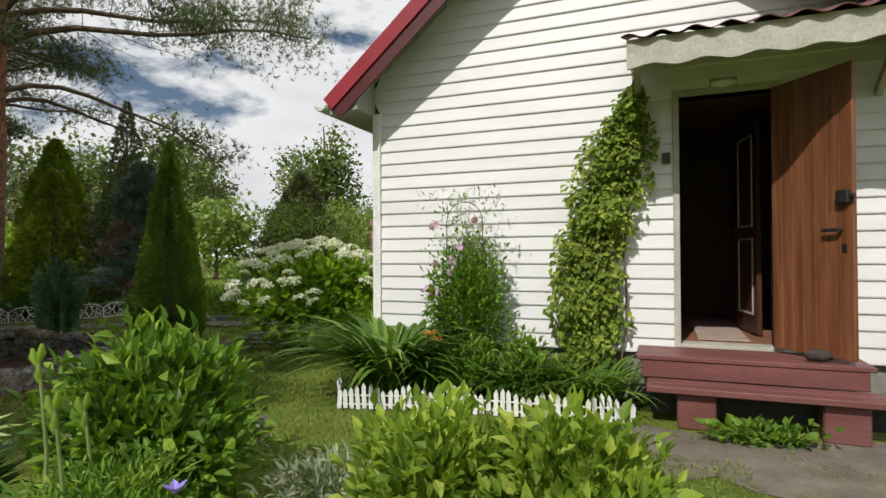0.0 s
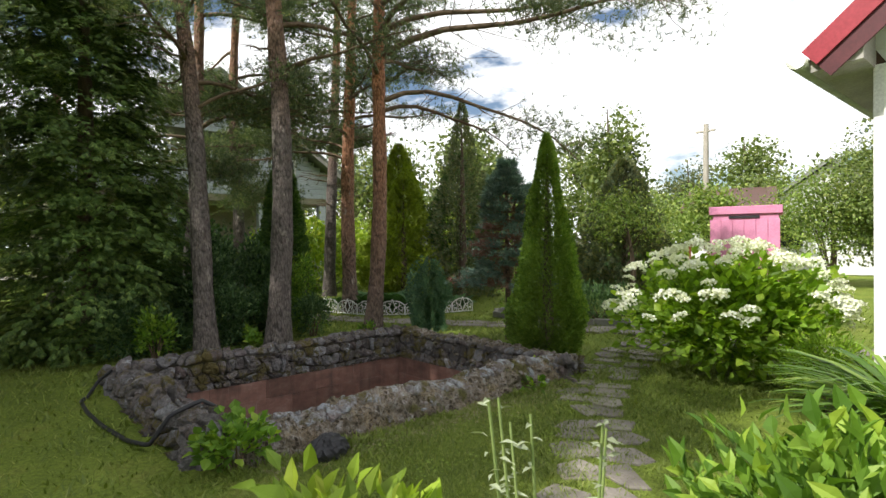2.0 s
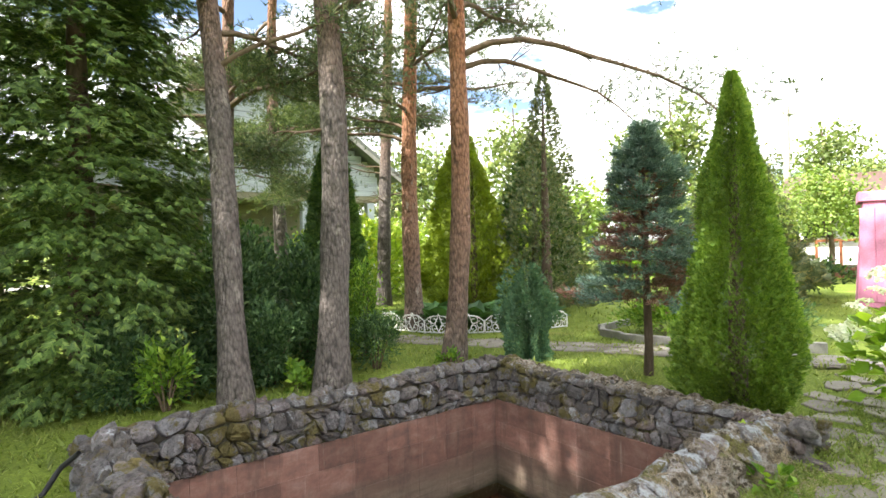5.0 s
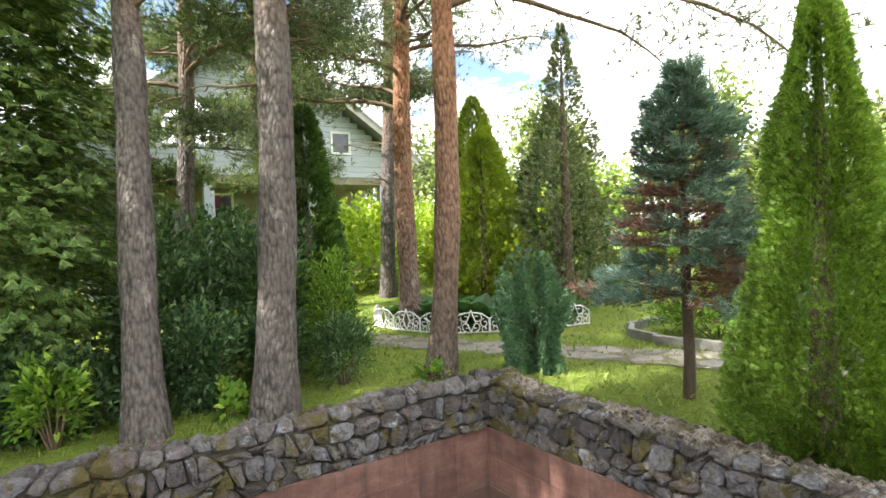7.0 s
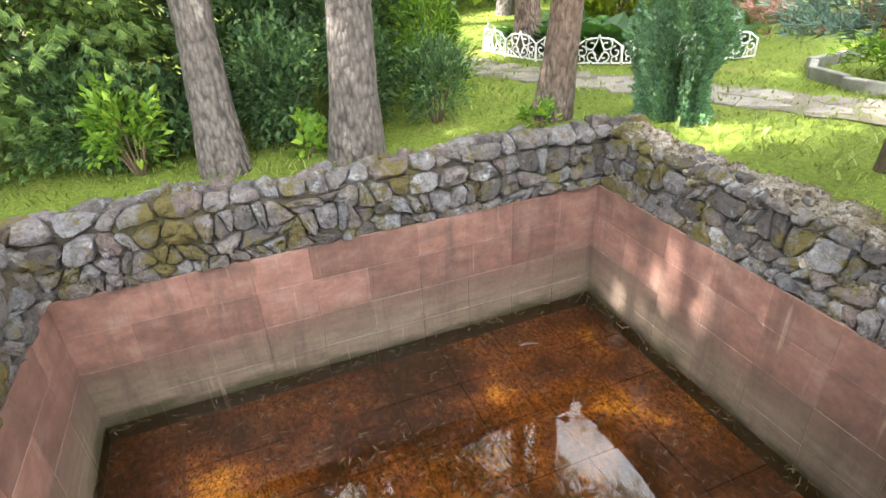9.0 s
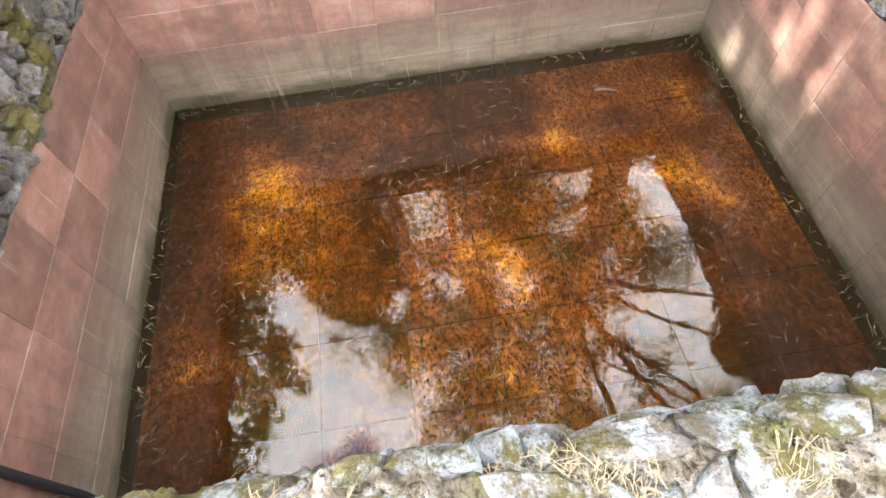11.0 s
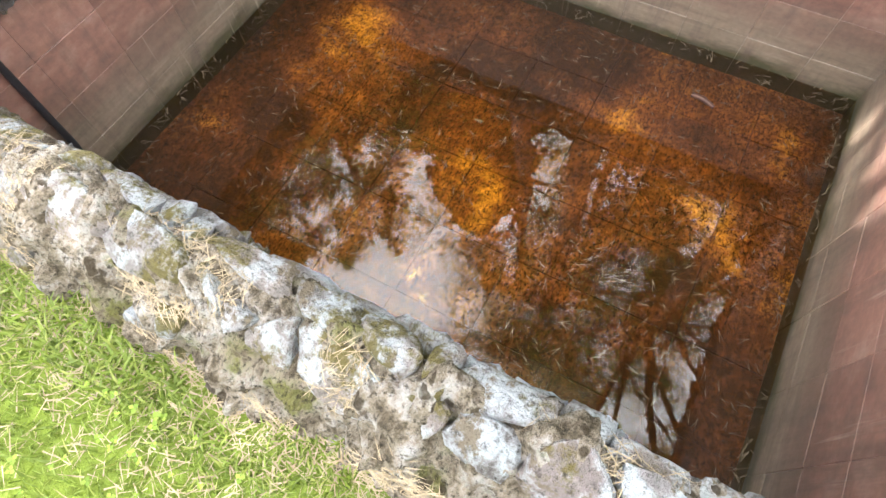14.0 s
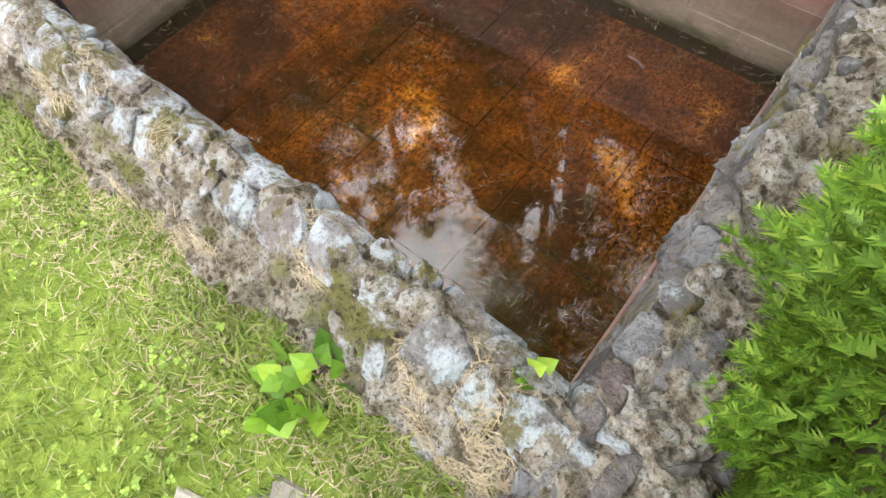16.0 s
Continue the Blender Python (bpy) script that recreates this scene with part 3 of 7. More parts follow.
def template_frond(fingers=4):
    """A flat scale-leaf spray: a spine with fingers to both sides."""
    vs, fs = [], []

    def blade(x0, y0, x1, y1, w, z):
        d = np.array((x1 - x0, y1 - y0))
        n = np.array((-d[1], d[0])) / (np.hypot(*d) + 1e-9) * w
        i = len(vs)
        vs.extend([(x0 + n[0], y0 + n[1], 0), (x0 - n[0], y0 - n[1], 0), (x1, y1, z)])
        fs.append((i, i + 1, i + 2))

    blade(0, 0, 0, 1, 0.07, -0.12)
    for k in range(fingers):
        y0 = 0.12 + 0.6 * k / fingers
        r = 0.5 * (1 - 0.45 * k / fingers)
        for s in (-1, 1):
            blade(0, y0, s * r * 0.78, y0 + r * 0.8, 0.085, -0.16 + 0.05 * k)
    return np.array(vs, float), np.array(fs)


def template_tuft(n=12, seed=3, spread=0.9, w=0.03):
    r = np.random.default_rng(seed)
    vs, fs = [], []
    for k in range(n):
        a = 2 * np.pi * k / n + r.uniform(-0.2, 0.2)
        s = spread * r.uniform(0.35, 1.0)
        tip = np.array((np.cos(a) * s, 1.0 * r.uniform(0.7, 1.1), np.sin(a) * s))
        root = np.array((0, 0.5 * r.uniform(0, 1) * 0.6, 0))
        side = unit(np.cross(tip - root, r.normal(size=3))) * w
        i = len(vs)
        vs.extend([root - side, root + side, tip])
        fs.append((i, i + 1, i + 2))
    return np.array(vs, float), np.array(fs)


def template_strap(seg=5, bend=1.0, w=0.03):
    t = np.linspace(0, 1, seg + 1)
    y = np.sin(t * bend * 1.5) / (bend * 1.5) * 1.0
    z = -(1 - np.cos(t * bend * 1.5)) / (bend * 1.5)
    ww = w * np.minimum(1, 3.2 * (1 - t)) * (0.6 + 0.4 * np.minimum(1, t * 5))
    v = np.concatenate([np.stack([-ww, y, z + 0.3 * ww], 1), np.stack([ww, y, z + 0.3 * ww], 1)])
    n = seg + 1
    f = []
    for i in range(seg):
        f += [(i, n + i, n + i + 1), (i, n + i + 1, i + 1)]
    return v, np.array(f)


def ball_dirs(n):
    return unit(rng.normal(size=(n, 3)))


# ---- large structure: the ground ----
PX0, PX1, PY0, PY1 = -5.78, -3.37, 2.20, 5.43
WATER, TILE_TOP = -0.99, -0.14


def ground_z(x, y):
    """The lawn rises a little behind the pool."""
    s = min(1.0, max(0.0, (-x - 3.4) / 2.5)) * min(1.0, max(0.0, (y - 1.0) / 3.0)) + min(1.0, max(0.0, (y - 5.6) / 2.0)) * min(1.0, max(0.0, (-x - 1.0) / 3.0))
    return 0.10 * min(1.0, s)


def build_ground():
    xs = [-900, -200, -60, -30, -20, -15, -12, -10, -9, -8, -7, -6.5, -5.95, -3.2, -2.9, -2.5, -2, -1.5, -1, 0, 1, 2, 3, 4, 6, 10, 20, 60, 200, 900]
    ys = [-900, -200, -60, -20, -10, -6, -3, -1, 0, 1, 1.5, 2.02, 5.6, 6.2, 6.8, 7.5, 8.2, 9, 10, 12, 15, 20, 30, 60, 200, 900]
    vs, idx, fs = [], {}, []
    for i, x in enumerate(xs):
        for j, y in enumerate(ys):
            idx[i, j] = len(vs)
            vs.append((x, y, ground_z(x, y)))
    for i in range(len(xs) - 1):
        for j in range(len(ys) - 1):
            if xs[i] == -5.95 and ys[j] == 2.02:
                continue
            fs.append((idx[i, j], idx[i + 1, j], idx[i + 1, j + 1], idx[i, j + 1]))
    g = new("ground", mesh_of("ground", vs, fs, M_LAWN, True))
    return tagged(g, "mown green lawn with clover and worn earthy patches", "lawn", kind="structure")


build_ground()


def strip(name, label, pts, width, mat, z=0.005):
    """A flat trodden way along pts, with an uneven edge."""
    p = np.array(pts, float)
    q = np.concatenate([np.linspace(p[i], p[i + 1], 8, endpoint=False) for i in range(len(p) - 1)] + [p[-1:]])
    t = np.gradient(q, axis=0)
    t = unit(t)
    nrm = np.stack([-t[:, 1], t[:, 0]], 1)
    w = width / 2 * (1 + 0.16 * rng.normal(size=(len(q), 2)))
    a, b = q + nrm * w[:, :1], q - nrm * w[:, 1:]
    vs = [(x, y, ground_z(x, y) + z) for x, y in a] + [(x, y, ground_z(x, y) + z) for x, y in b]
    n = len(q)
    fs = [(i, n + i, n + i + 1, i + 1) for i in range(n - 1)]
    return tagged(new(name, mesh_of(name, vs, fs, mat, True)), label, "path", kind="structure")


strip("path_side", "grey trodden garden path with fallen needles on it", [(-1.0, -0.6), (-4.0, 0.25), (-5.6, 0.55), (-9.2, 0.55), (-14, 0.0), (-26, -2.0)], 0.75, M_PATH)
strip("road", "pale sunlit gravel road beyond the lawn", [(-32, -30), (-31, 0), (-36, 30)], 4.0, noisy("gravel", (0.42, 0.38, 0.33), (0.55, 0.51, 0.45), 2, 0.95, 40), 0.03)
strip("path_house", "bare sandy ground with grass tufts before the porch", [(2.0, 4.35), (3.3, 4.45), (6.5, 4.8)], 0.95, M_PATH, 0.005)
strip("path_cross", "earth bed under the flagstone path", [(-10.5, 5.2), (-8.3, 5.95), (-6.5, 7.0), (-5.1, 7.8), (-3.4, 8.5), (0, 9.6)], 0.62, M_PATH, 0.006)


# ---- the pool ----
def build_pool():
    pool = thing("pool", "sunken rectangular garden pool lined with worn red tiles", "pool", ((PX0 + PX1) / 2, (PY0 + PY1) / 2, 0), kind="structure")
    off = Vector(pool.matrix_basis.translation)

    def local(lo, hi):
        return [lo[i] - off[i] for i in range(3)], [hi[i] - off[i] for i in range(3)]

    z0 = -1.30
    for lo, hi in (((PX0 - 0.16, PY0 - 0.16, z0), (PX0 - 0.012, PY1 + 0.16, TILE_TOP - 0.01)), ((PX1 + 0.012, PY0 - 0.16, z0), (PX1 + 0.16, PY1 + 0.16, TILE_TOP - 0.01)),
                   ((PX0 - 0.012, PY0 - 0.16, z0), (PX1 + 0.012, PY0 - 0.012, TILE_TOP - 0.01)), ((PX0 - 0.012, PY1 + 0.012, z0), (PX1 + 0.012, PY1 + 0.16, TILE_TOP - 0.01))):
        bpart("shell", box_bm(*local(lo, hi)), M_TILE, pool, "red-painted concrete shell")
    # tiles on the four sides, in three rows
    rows = [(TILE_TOP, -0.36), (-0.36, -0.60), (-0.60, -0.84), (-0.84, -1.22)]
    meshes = {}
    for side in range(4):
        along = PY1 - PY0 if side < 2 else PX1 - PX0
        n = 10 if side < 2 else 7
        w = along / n
        for r, (zt, zb) in enumerate(rows):
            for k in range(n):
                key = (side < 2, r)
                if key not in meshes:
                    bm = box_bm((-w / 2 + 0.0003, -0.012, zb + 0.0003), (w / 2 - 0.0003, 0.0, zt - 0.0003), 0.0022)
                    me = bpy.data.meshes.new("tile")
                    bm.to_mesh(me)
                    bm.free()
                    me.materials.append(M_TILE)
                    meshes[key] = me
                c = -along / 2 + (k + 0.5) * w
                x, y, rz = ((PX0 - off.x, c, 90), (PX1 - off.x, c, -90), (c, PY0 - off.y, 180), (c, PY1 - off.y, 0))[side]
                part("tile", meshes[key], pool, m=pose(x, y, rng.uniform(-0.001, 0.001), rng.uniform(-0.15, 0.15), 0, rz))
    # floor tiles under the water
    nx, ny = 6, 8
    wx, wy = (PX1 - PX0) / nx, (PY1 - PY0) / ny
    bm = box_bm((-wx / 2 + 0.002, -wy / 2 + 0.002, -0.03), (wx / 2 - 0.002, wy / 2 - 0.002, 0), 0.003)
    ft = bpy.data.meshes.new("floor_tile")
    bm.to_mesh(ft)
    bm.free()
    ft.materials.append(M_SUNPATCHED_SILT)
    for i in range(nx):
        for j in range(ny):
            part("floor_tile", ft, pool, m=pose(PX0 + (i + 0.5) * wx - off.x, PY0 + (j + 0.5) * wy - off.y, -1.10 + rng.uniform(-0.003, 0.003)))
    bpart("floor_slab", box_bm(*local((PX0 - 0.1, PY0 - 0.1, -1.32), (PX1 + 0.1, PY1 + 0.1, -1.114))), M_DARKWOOD, pool, "dark floor joints")
    wv = np.array([(PX0 - 0.01, PY0 - 0.01, WATER), (PX1 + 0.01, PY0 - 0.01, WATER), (PX1 + 0.01, PY1 + 0.01, WATER), (PX0 - 0.01, PY1 + 0.01, WATER)])
    tagged(new("water", mesh_of("water", wv, [(0, 1, 2, 3)], M_WATER)), "still tea-brown water reflecting the trees and sky", "water", kind="structure")
    # litter: floating needles and twigs, sunk needles
    n = 22000
    sx, sy = rng.uniform(PX0 + 0.02, PX1 - 0.02, n), rng.uniform(PY0 + 0.02, PY1 - 0.02, n)
    # Needles crowd the walls to stand in for shade along the floor's edge.
    edge_shade = np.abs(rng.normal(0, 0.13, n)) + 0.02
    bank = rng.integers(0, 9, n)
    sx = np.where(bank == 0, PX0 + edge_shade, np.where(bank == 1, PX1 - edge_shade, sx))
    sy = np.where((bank == 2) | (bank == 3), PY0 + 1.8 * edge_shade, np.where(bank == 4, PY1 - edge_shade, sy))
    p = np.stack([np.clip(sx, PX0 + 0.02, PX1 - 0.02), sy, np.full(n, -1.094)], 1)
    a = rng.uniform(0, 2 * np.pi, n)
    v = np.array([(-0.03, 0, 0), (0.03, 0, 0), (0.04, 0.5, 0.06), (-0.04, 0.5, 0.06), (0.0, 1, 0)])
    f = np.array([(0, 1, 2), (0, 2, 3), (3, 2, 4)])
    V, F = scatter(v, f, p, np.stack([np.cos(a), np.sin(a), 0 * a], 1), np.tile((0, 0, 1.0), (n, 1)), rng.uniform(0.015, 0.05, n))
    tagged(new("sunken_needles", mesh_of("sunken_needles", V, F, noisy("rotted_needles", (0.018, 0.008, 0.004), (0.16, 0.06, 0.015), 30, 0.9))), "dark rotted pine needles on the pool floor, crowded where its edges are shaded", "needles", kind="stuff")
    n = 1300
    edge = rng.uniform(size=n) < 0.28
    x, y = rng.uniform(PX0 + 0.03, PX1 - 0.03, n), rng.uniform(PY0 + 0.03, PY1 - 0.03, n)
    side = rng.integers(0, 4, n)
    d = np.abs(rng.normal(0, 0.05, n)) + 0.015
    x = np.where(edge & (side == 0), PX0 + d, np.where(edge & (side == 1), PX1 - d, x))
    y = np.where(edge & (side == 2), PY0 + d, np.where(edge & (side == 3), PY1 - d, y))
    a = rng.uniform(0, 2 * np.pi, n)
    pair_v, pair_f = [], []
    for turn in (-1, 1):
        for k in range(4):
            t0, t1 = k / 4, (k + 1) / 4
            i = len(pair_v)
            for t in (t0, t1):
                cx, w = turn * 0.16 * t ** 1.6, 0.022 * (1 - 0.6 * t)
                pair_v += [(cx - w, t, 0.06 * math.sin(3 * t)), (cx + w, t, 0.06 * math.sin(3 * t))]
            pair_f += [(i, i + 1, i + 3), (i, i + 3, i + 2)]
    V, F = scatter(np.array(pair_v), np.array(pair_f), np.stack([x, y, np.full(n, WATER + 0.004)], 1), np.stack([np.cos(a), np.sin(a), 0 * a], 1), np.tile((0, 0, 1.0), (n, 1)), rng.uniform(0.02, 0.06, n))
    tagged(new("floating_needles", mesh_of("floating_needles", V, F, noisy("sodden_needles", (0.10, 0.075, 0.04), (0.26, 0.20, 0.12), 9, 0.8))), "pale dry pine needles floating on the water", "needles", kind="stuff")
    st = tagged(new("twig", mesh_of("twig", *tube([(0, 0, 0), (0.06, 0.01, 0.003), (0.13, 0.0, 0)], [0.012, 0.016, 0.010], 6), M_DARKWOOD, True)), "short dark sodden stick floating in the pool", "stick")
    st.matrix_basis = pose(-5.42, 4.66, WATER + 0.004, 0, 0, 75)


build_pool()

# ---- stones of the pool's rim ----
ROCKS = []
for s in range(12):
    bm = bmesh.new()
    bmesh.ops.create_icosphere(bm, subdivisions=3, radius=0.5)
    cuts = [(unit(np.random.default_rng(s * 31 + k).normal(size=3)), 0.25 + 0.15 * ((s * 7 + k * 5) % 10) / 10) for k in range(9)]
    for v in bm.verts:
        q = v.co.normalized()
        r = 0.56
        for n, d in cuts:
            c = float(n[0] * q.x + n[1] * q.y + n[2] * q.z)
            if c > 0.05:
                r = min(r, d / c)
        v.co = q * (r + 0.085 * noise.noise(q * 3.2 + Vector((s, 3, 1))) + 0.05 * noise.noise(q * 8 + Vector((s, 1, 7))))
    me = bpy.data.meshes.new("stone")
    bm.to_mesh(me)
    bm.free()
    me.materials.append(M_STONE)
    for p in me.polygons:
        p.use_smooth = True
    ROCKS.append(me)


PALE = [me.copy() for me in ROCKS]
for me in PALE:
    me.materials.clear()
    me.materials.append(M_STONE_PALE)


def stone_wall(label, ax, fixed_in, fixed_out, a, b, top, out_base, slope_out=0.0, step=0.125, mat=M_STONE, earth=M_MORTAR_DARK, buried=0.0, rocks=ROCKS, bare=0.50):
    """One side of the pool's rubble rim: an earthy core and courses of fitted stones round its inner face, top and outer face."""
    w = thing("stone_wall", label, "stone wall", (0, 0, 0), "rubble rim of the pool", "structure")
    sgn = 1 if fixed_out > fixed_in else -1
    width = abs(fixed_out - fixed_in)

    def section(u):
        t = top(u)
        return [(0.004, TILE_TOP - 0.008), (0.045, t - 0.07), (0.10, t - 0.035), (max(0.16, width - 0.10 - slope_out), t - 0.045), (width - 0.03 - 0.5 * slope_out, (t + out_base) / 2), (width, out_base - 0.08)]

    def length(u):
        q = section(u)
        return sum(math.dist(q[i], q[i + 1]) for i in range(len(q) - 1))

    def profile(u, s):
        q = section(u)
        for i in range(len(q) - 1):
            d = math.dist(q[i], q[i + 1])
            if s <= d or i == len(q) - 2:
                k = s / d
                return (q[i][0] + (q[i + 1][0] - q[i][0]) * k, q[i][1] + (q[i + 1][1] - q[i][1]) * k)
            s -= d

    def surface(u, s, h):
        s = max(0.0, s)
        p, q0, q1 = profile(u, s), profile(u, max(0.0, s - 0.05)), profile(u, s + 0.05)
        tw, tz = q1[0] - q0[0], q1[1] - q0[1]
        k = math.hypot(tw, tz) or 1.0
        wv, z = p[0] - tz / k * h, p[1] + tw / k * h
        v = fixed_in + sgn * wv
        return (v, u, z) if ax == "y" else (u, v, z)

    total = length((a + b) / 2)
    n, m = (330, 64) if buried > 0.2 else (130, 24)
    rough = 1.9 if buried > 0.2 else 1.0
    vs, fs = [], []
    for i in range(n + 1):
        u = a + (b - a) * i / n
        for k in range(m + 1):
            s = total * 1.02 * k / m
            lump = rough * (0.028 * noise.noise(Vector((u * 7, s * 9, 1.0))) + 0.02 * noise.noise(Vector((u * 17, s * 17, 5.0))) + 0.012 * noise.noise(Vector((u * 41, s * 41, 8.0))))
            vs.append(surface(u, s, (lump + 0.002 if buried > 0.2 and s > 0.38 else lump - 0.022) if k else 0.0))
    for i in range(n):
        for k in range(m):
            fs.append((i * (m + 1) + k, i * (m + 1) + k + 1, (i + 1) * (m + 1) + k + 1, (i + 1) * (m + 1) + k))
    for i in (0, n):
        fs.extend((i * (m + 1), i * (m + 1) + k, i * (m + 1) + k + 1) for k in range(1, m))
    fs = [t for q in fs for t in ([q] if len(q) == 3 else [(q[0], q[1], q[2]), (q[0], q[2], q[3])])]
    part("mortar_core", mesh_of("mortar_core", vs, fs, earth, True), w, "earthy mortar with moss")
    rows = [0.0]
    while rows[-1] < total - 0.05:
        rows.append(rows[-1] + rng.uniform(0.075, 0.14))
    for r in range(len(rows) - 1):
        face_top = 0.36 < (rows[r] + rows[r + 1]) / 2 < 0.36 + width
        u = a - rng.uniform(0, 0.08)
        lean0 = rng.uniform(-0.025, 0.025)
        while u < b:
            s = step * rng.choice((0.45, 0.65, 0.85, 1.05, 1.5)) * rng.uniform(0.85, 1.15) * (1.2 if face_top else 1.0)
            lean1 = rng.uniform(-0.04, 0.04)
            out = rows[r] > (bare if buried > 0.2 else 0.36 + 0.5 * width)
            if buried and out and rng.uniform() < buried or (not buried and rng.uniform() < 0.01):
                u, lean0 = u + s, lean1
                continue

            def edge(uu, k):
                return max(0.004, rows[k] + (0.0 if k == 0 else 0.085 * noise.noise(Vector((uu * 6.5, k * 3.7, sgn * 2.0)))))

            quad = [(u + lean0 * -1, edge(u, r)), (u + s - lean1, edge(u + s, r)), (u + s + lean1, edge(u + s, r + 1)), (u + lean0, edge(u, r + 1))]
            high = rng.uniform(0.012, 0.06) * (0.55 if buried > 0.2 else 1.0) * (rng.uniform(0.5, 1.0) if buried > 0.2 and out else 1.0)
            ta, tb = rng.uniform(-0.4, 0.4, 2)
            seed = float(rng.uniform(0, 90))
            sides = 13
            pv, pf = [], []
            ph = rng.uniform(0, 6.28)
            radial = rng.uniform(0.82 if buried > 0.2 else 0.88, 1.06, sides) * (rng.uniform(0.45, 0.88) if buried > 0.2 and out else 1.0)
            for size, lift in ((0.98, -0.05), (0.97, 0.25), (0.86, 0.85), (0.45, 1.0)):
                for k in range(sides):
                    th = ph + 2 * math.pi * k / sides
                    c, d = math.cos(th), math.sin(th)
                    e = 1 / max(abs(c), abs(d)) * 0.6 + 0.4 * 1.08
                    aa, bb = c * e * size * radial[k], d * e * size * radial[k]
                    aa, bb = max(-1, min(1, aa)), max(-1, min(1, bb))
                    x, y = (aa + 1) / 2, (bb + 1) / 2
                    uu = (quad[0][0] * (1 - x) + quad[1][0] * x) * (1 - y) + (quad[3][0] * (1 - x) + quad[2][0] * x) * y
                    ss = (quad[0][1] * (1 - x) + quad[1][1] * x) * (1 - y) + (quad[3][1] * (1 - x) + quad[2][1] * x) * y
                    jag = noise.noise(Vector((aa * 1.4 + seed, bb * 1.4, 0.5))) * 0.55 + noise.noise(Vector((aa * 3.4 + seed, bb * 3.4, 4.5))) * 0.3
                    pv.append(surface(uu, ss, high * (lift + (0 if lift < 0 else ta * aa + tb * bb + jag)) if lift > 0 else -0.05))
            uu, ss = sum(q[0] for q in quad) / 4, sum(q[1] for q in quad) / 4
            pv.append(surface(uu, ss, high * rng.uniform(0.75, 1.25)))
            for ring in range(3):
                for k in range(sides):
                    k2 = (k + 1) % sides
                    pf.append((ring * sides + k, ring * sides + k2, (ring + 1) * sides + k2, (ring + 1) * sides + k))
            for k in range(sides):
                pf.append((3 * sides + k, 3 * sides + (k + 1) % sides, 4 * sides))
            pf = [t for q in pf for t in ([q] if len(q) == 3 else [(q[0], q[1], q[2]), (q[0], q[2], q[3])])]
            if (ax == "y") != (sgn < 0):
                pf = [tuple(reversed(q)) for q in pf]
            part("stone", mesh_of("stone", pv, pf, mat, False), w)
            u, lean0 = u + s, lean1
    # rough end stones
    for u0, way in ((a, -1), (b, 1)):
        for k in range(6):
            s = total * (k + 0.5) / 6
            x, y, z = surface(u0, s, -0.075)
            r = pose(x, y, z, rng.uniform(-25, 25), rng.uniform(-25, 25), rng.uniform(0, 360))
            part("stone", rocks[k % len(rocks)], w, m=r @ Matrix.Diagonal((rng.uniform(0.12, 0.2), rng.uniform(0.12, 0.2), rng.uniform(0.09, 0.13), 1)))
    return surface, total


stone_wall("mossy grey rubble wall along the far side of the pool", "y", PX0, PX0 - 0.32, PY0 - 0.28, PY1 + 0.32, lambda u: 0.25 + 0.02 * math.sin(u * 3), 0.08)
stone_wall("grey rubble wall at the thuja end of the pool", "x", PY1, PY1 + 0.40, PX0 + 0.02, PX1 + 0.36, lambda u: 0.27 + 0.015 * math.sin(u * 4), 0.06, 0.05, earth=M_CRUST, buried=0.72, bare=0.40)
stone_wall("rough rubble wall at the currant end of the pool", "x", PY0, PY0 - 0.34, PX0 + 0.02, PX1 + 0.10, lambda u: 0.27 + 0.03 * math.sin(u * 5), 0.02, 0.05)
BANK, BANK_LENGTH = stone_wall("lichened rubble wall banked with dry grass beside the lawn", "y", PX1, PX1 + 0.38, PY0 - 0.05, PY1 + 0.06, lambda u: 0.265 + 0.025 * math.sin(u * 4.2), -0.03, 0.15, 0.14, M_STONE_PALE, M_CRUST, 0.80, PALE)


def bank_litter():
    """Dry grass and needles caught between the stones, moss cushions."""
    n = 17000
    u = rng.uniform(PY0 - 0.1, PY1 + 0.3, n)
    k = rng.uniform(0, 1, n) ** 0.8
    keep = np.array([noise.noise((float(k[i]) * 1.6, float(u[i]) * 3.3, 4)) > 0.06 for i in range(n)])
    u, k = u[keep], k[keep]
    m = len(u)
    a = rng.uniform(0, 2 * np.pi, m)
    v = np.array([(-0.014, 0, 0), (0.014, 0, 0), (0.014, 0.5, 0.04), (-0.014, 0.5, 0.04), (0.0, 1, 0.0)])
    f = np.array([(0, 1, 2), (0, 2, 3), (3, 2, 4)])
    at = BANK_LENGTH * (0.46 + 0.54 * k)
    P = np.array([BANK(float(u[i]), float(at[i]), float(rng.uniform(0.006, 0.022))) for i in range(m)])
    W = np.array([BANK(float(u[i] + 0.05 * math.cos(a[i])), float(at[i] + 0.05 * math.sin(a[i])), 0.014) for i in range(m)]) - P
    V, F = scatter(v, f, P, W, np.tile((0.2, 0, 1.0), (m, 1)), rng.uniform(0.025, 0.065, m))
    tagged(new("dry_grass", mesh_of("dry_grass", V, F, M_LITTER)), "dry grass and needles caught between the rim stones", "dry grass", kind="stuff")


bank_litter()


# ---- the white house ----
HX0, HX1, HY, HYB, EAVE, RIDGE_X, RIDGE_Z, SILL = -0.46, 3.86, 5.654, 11.2, 2.63, 1.70, 4.80, 0.40
DX0, DX1, DZ0, DZ1 = 2.38, 3.06, 0.49, 2.52


def roof_z(x):
    return RIDGE_Z - abs(x - RIDGE_X) * 0.85


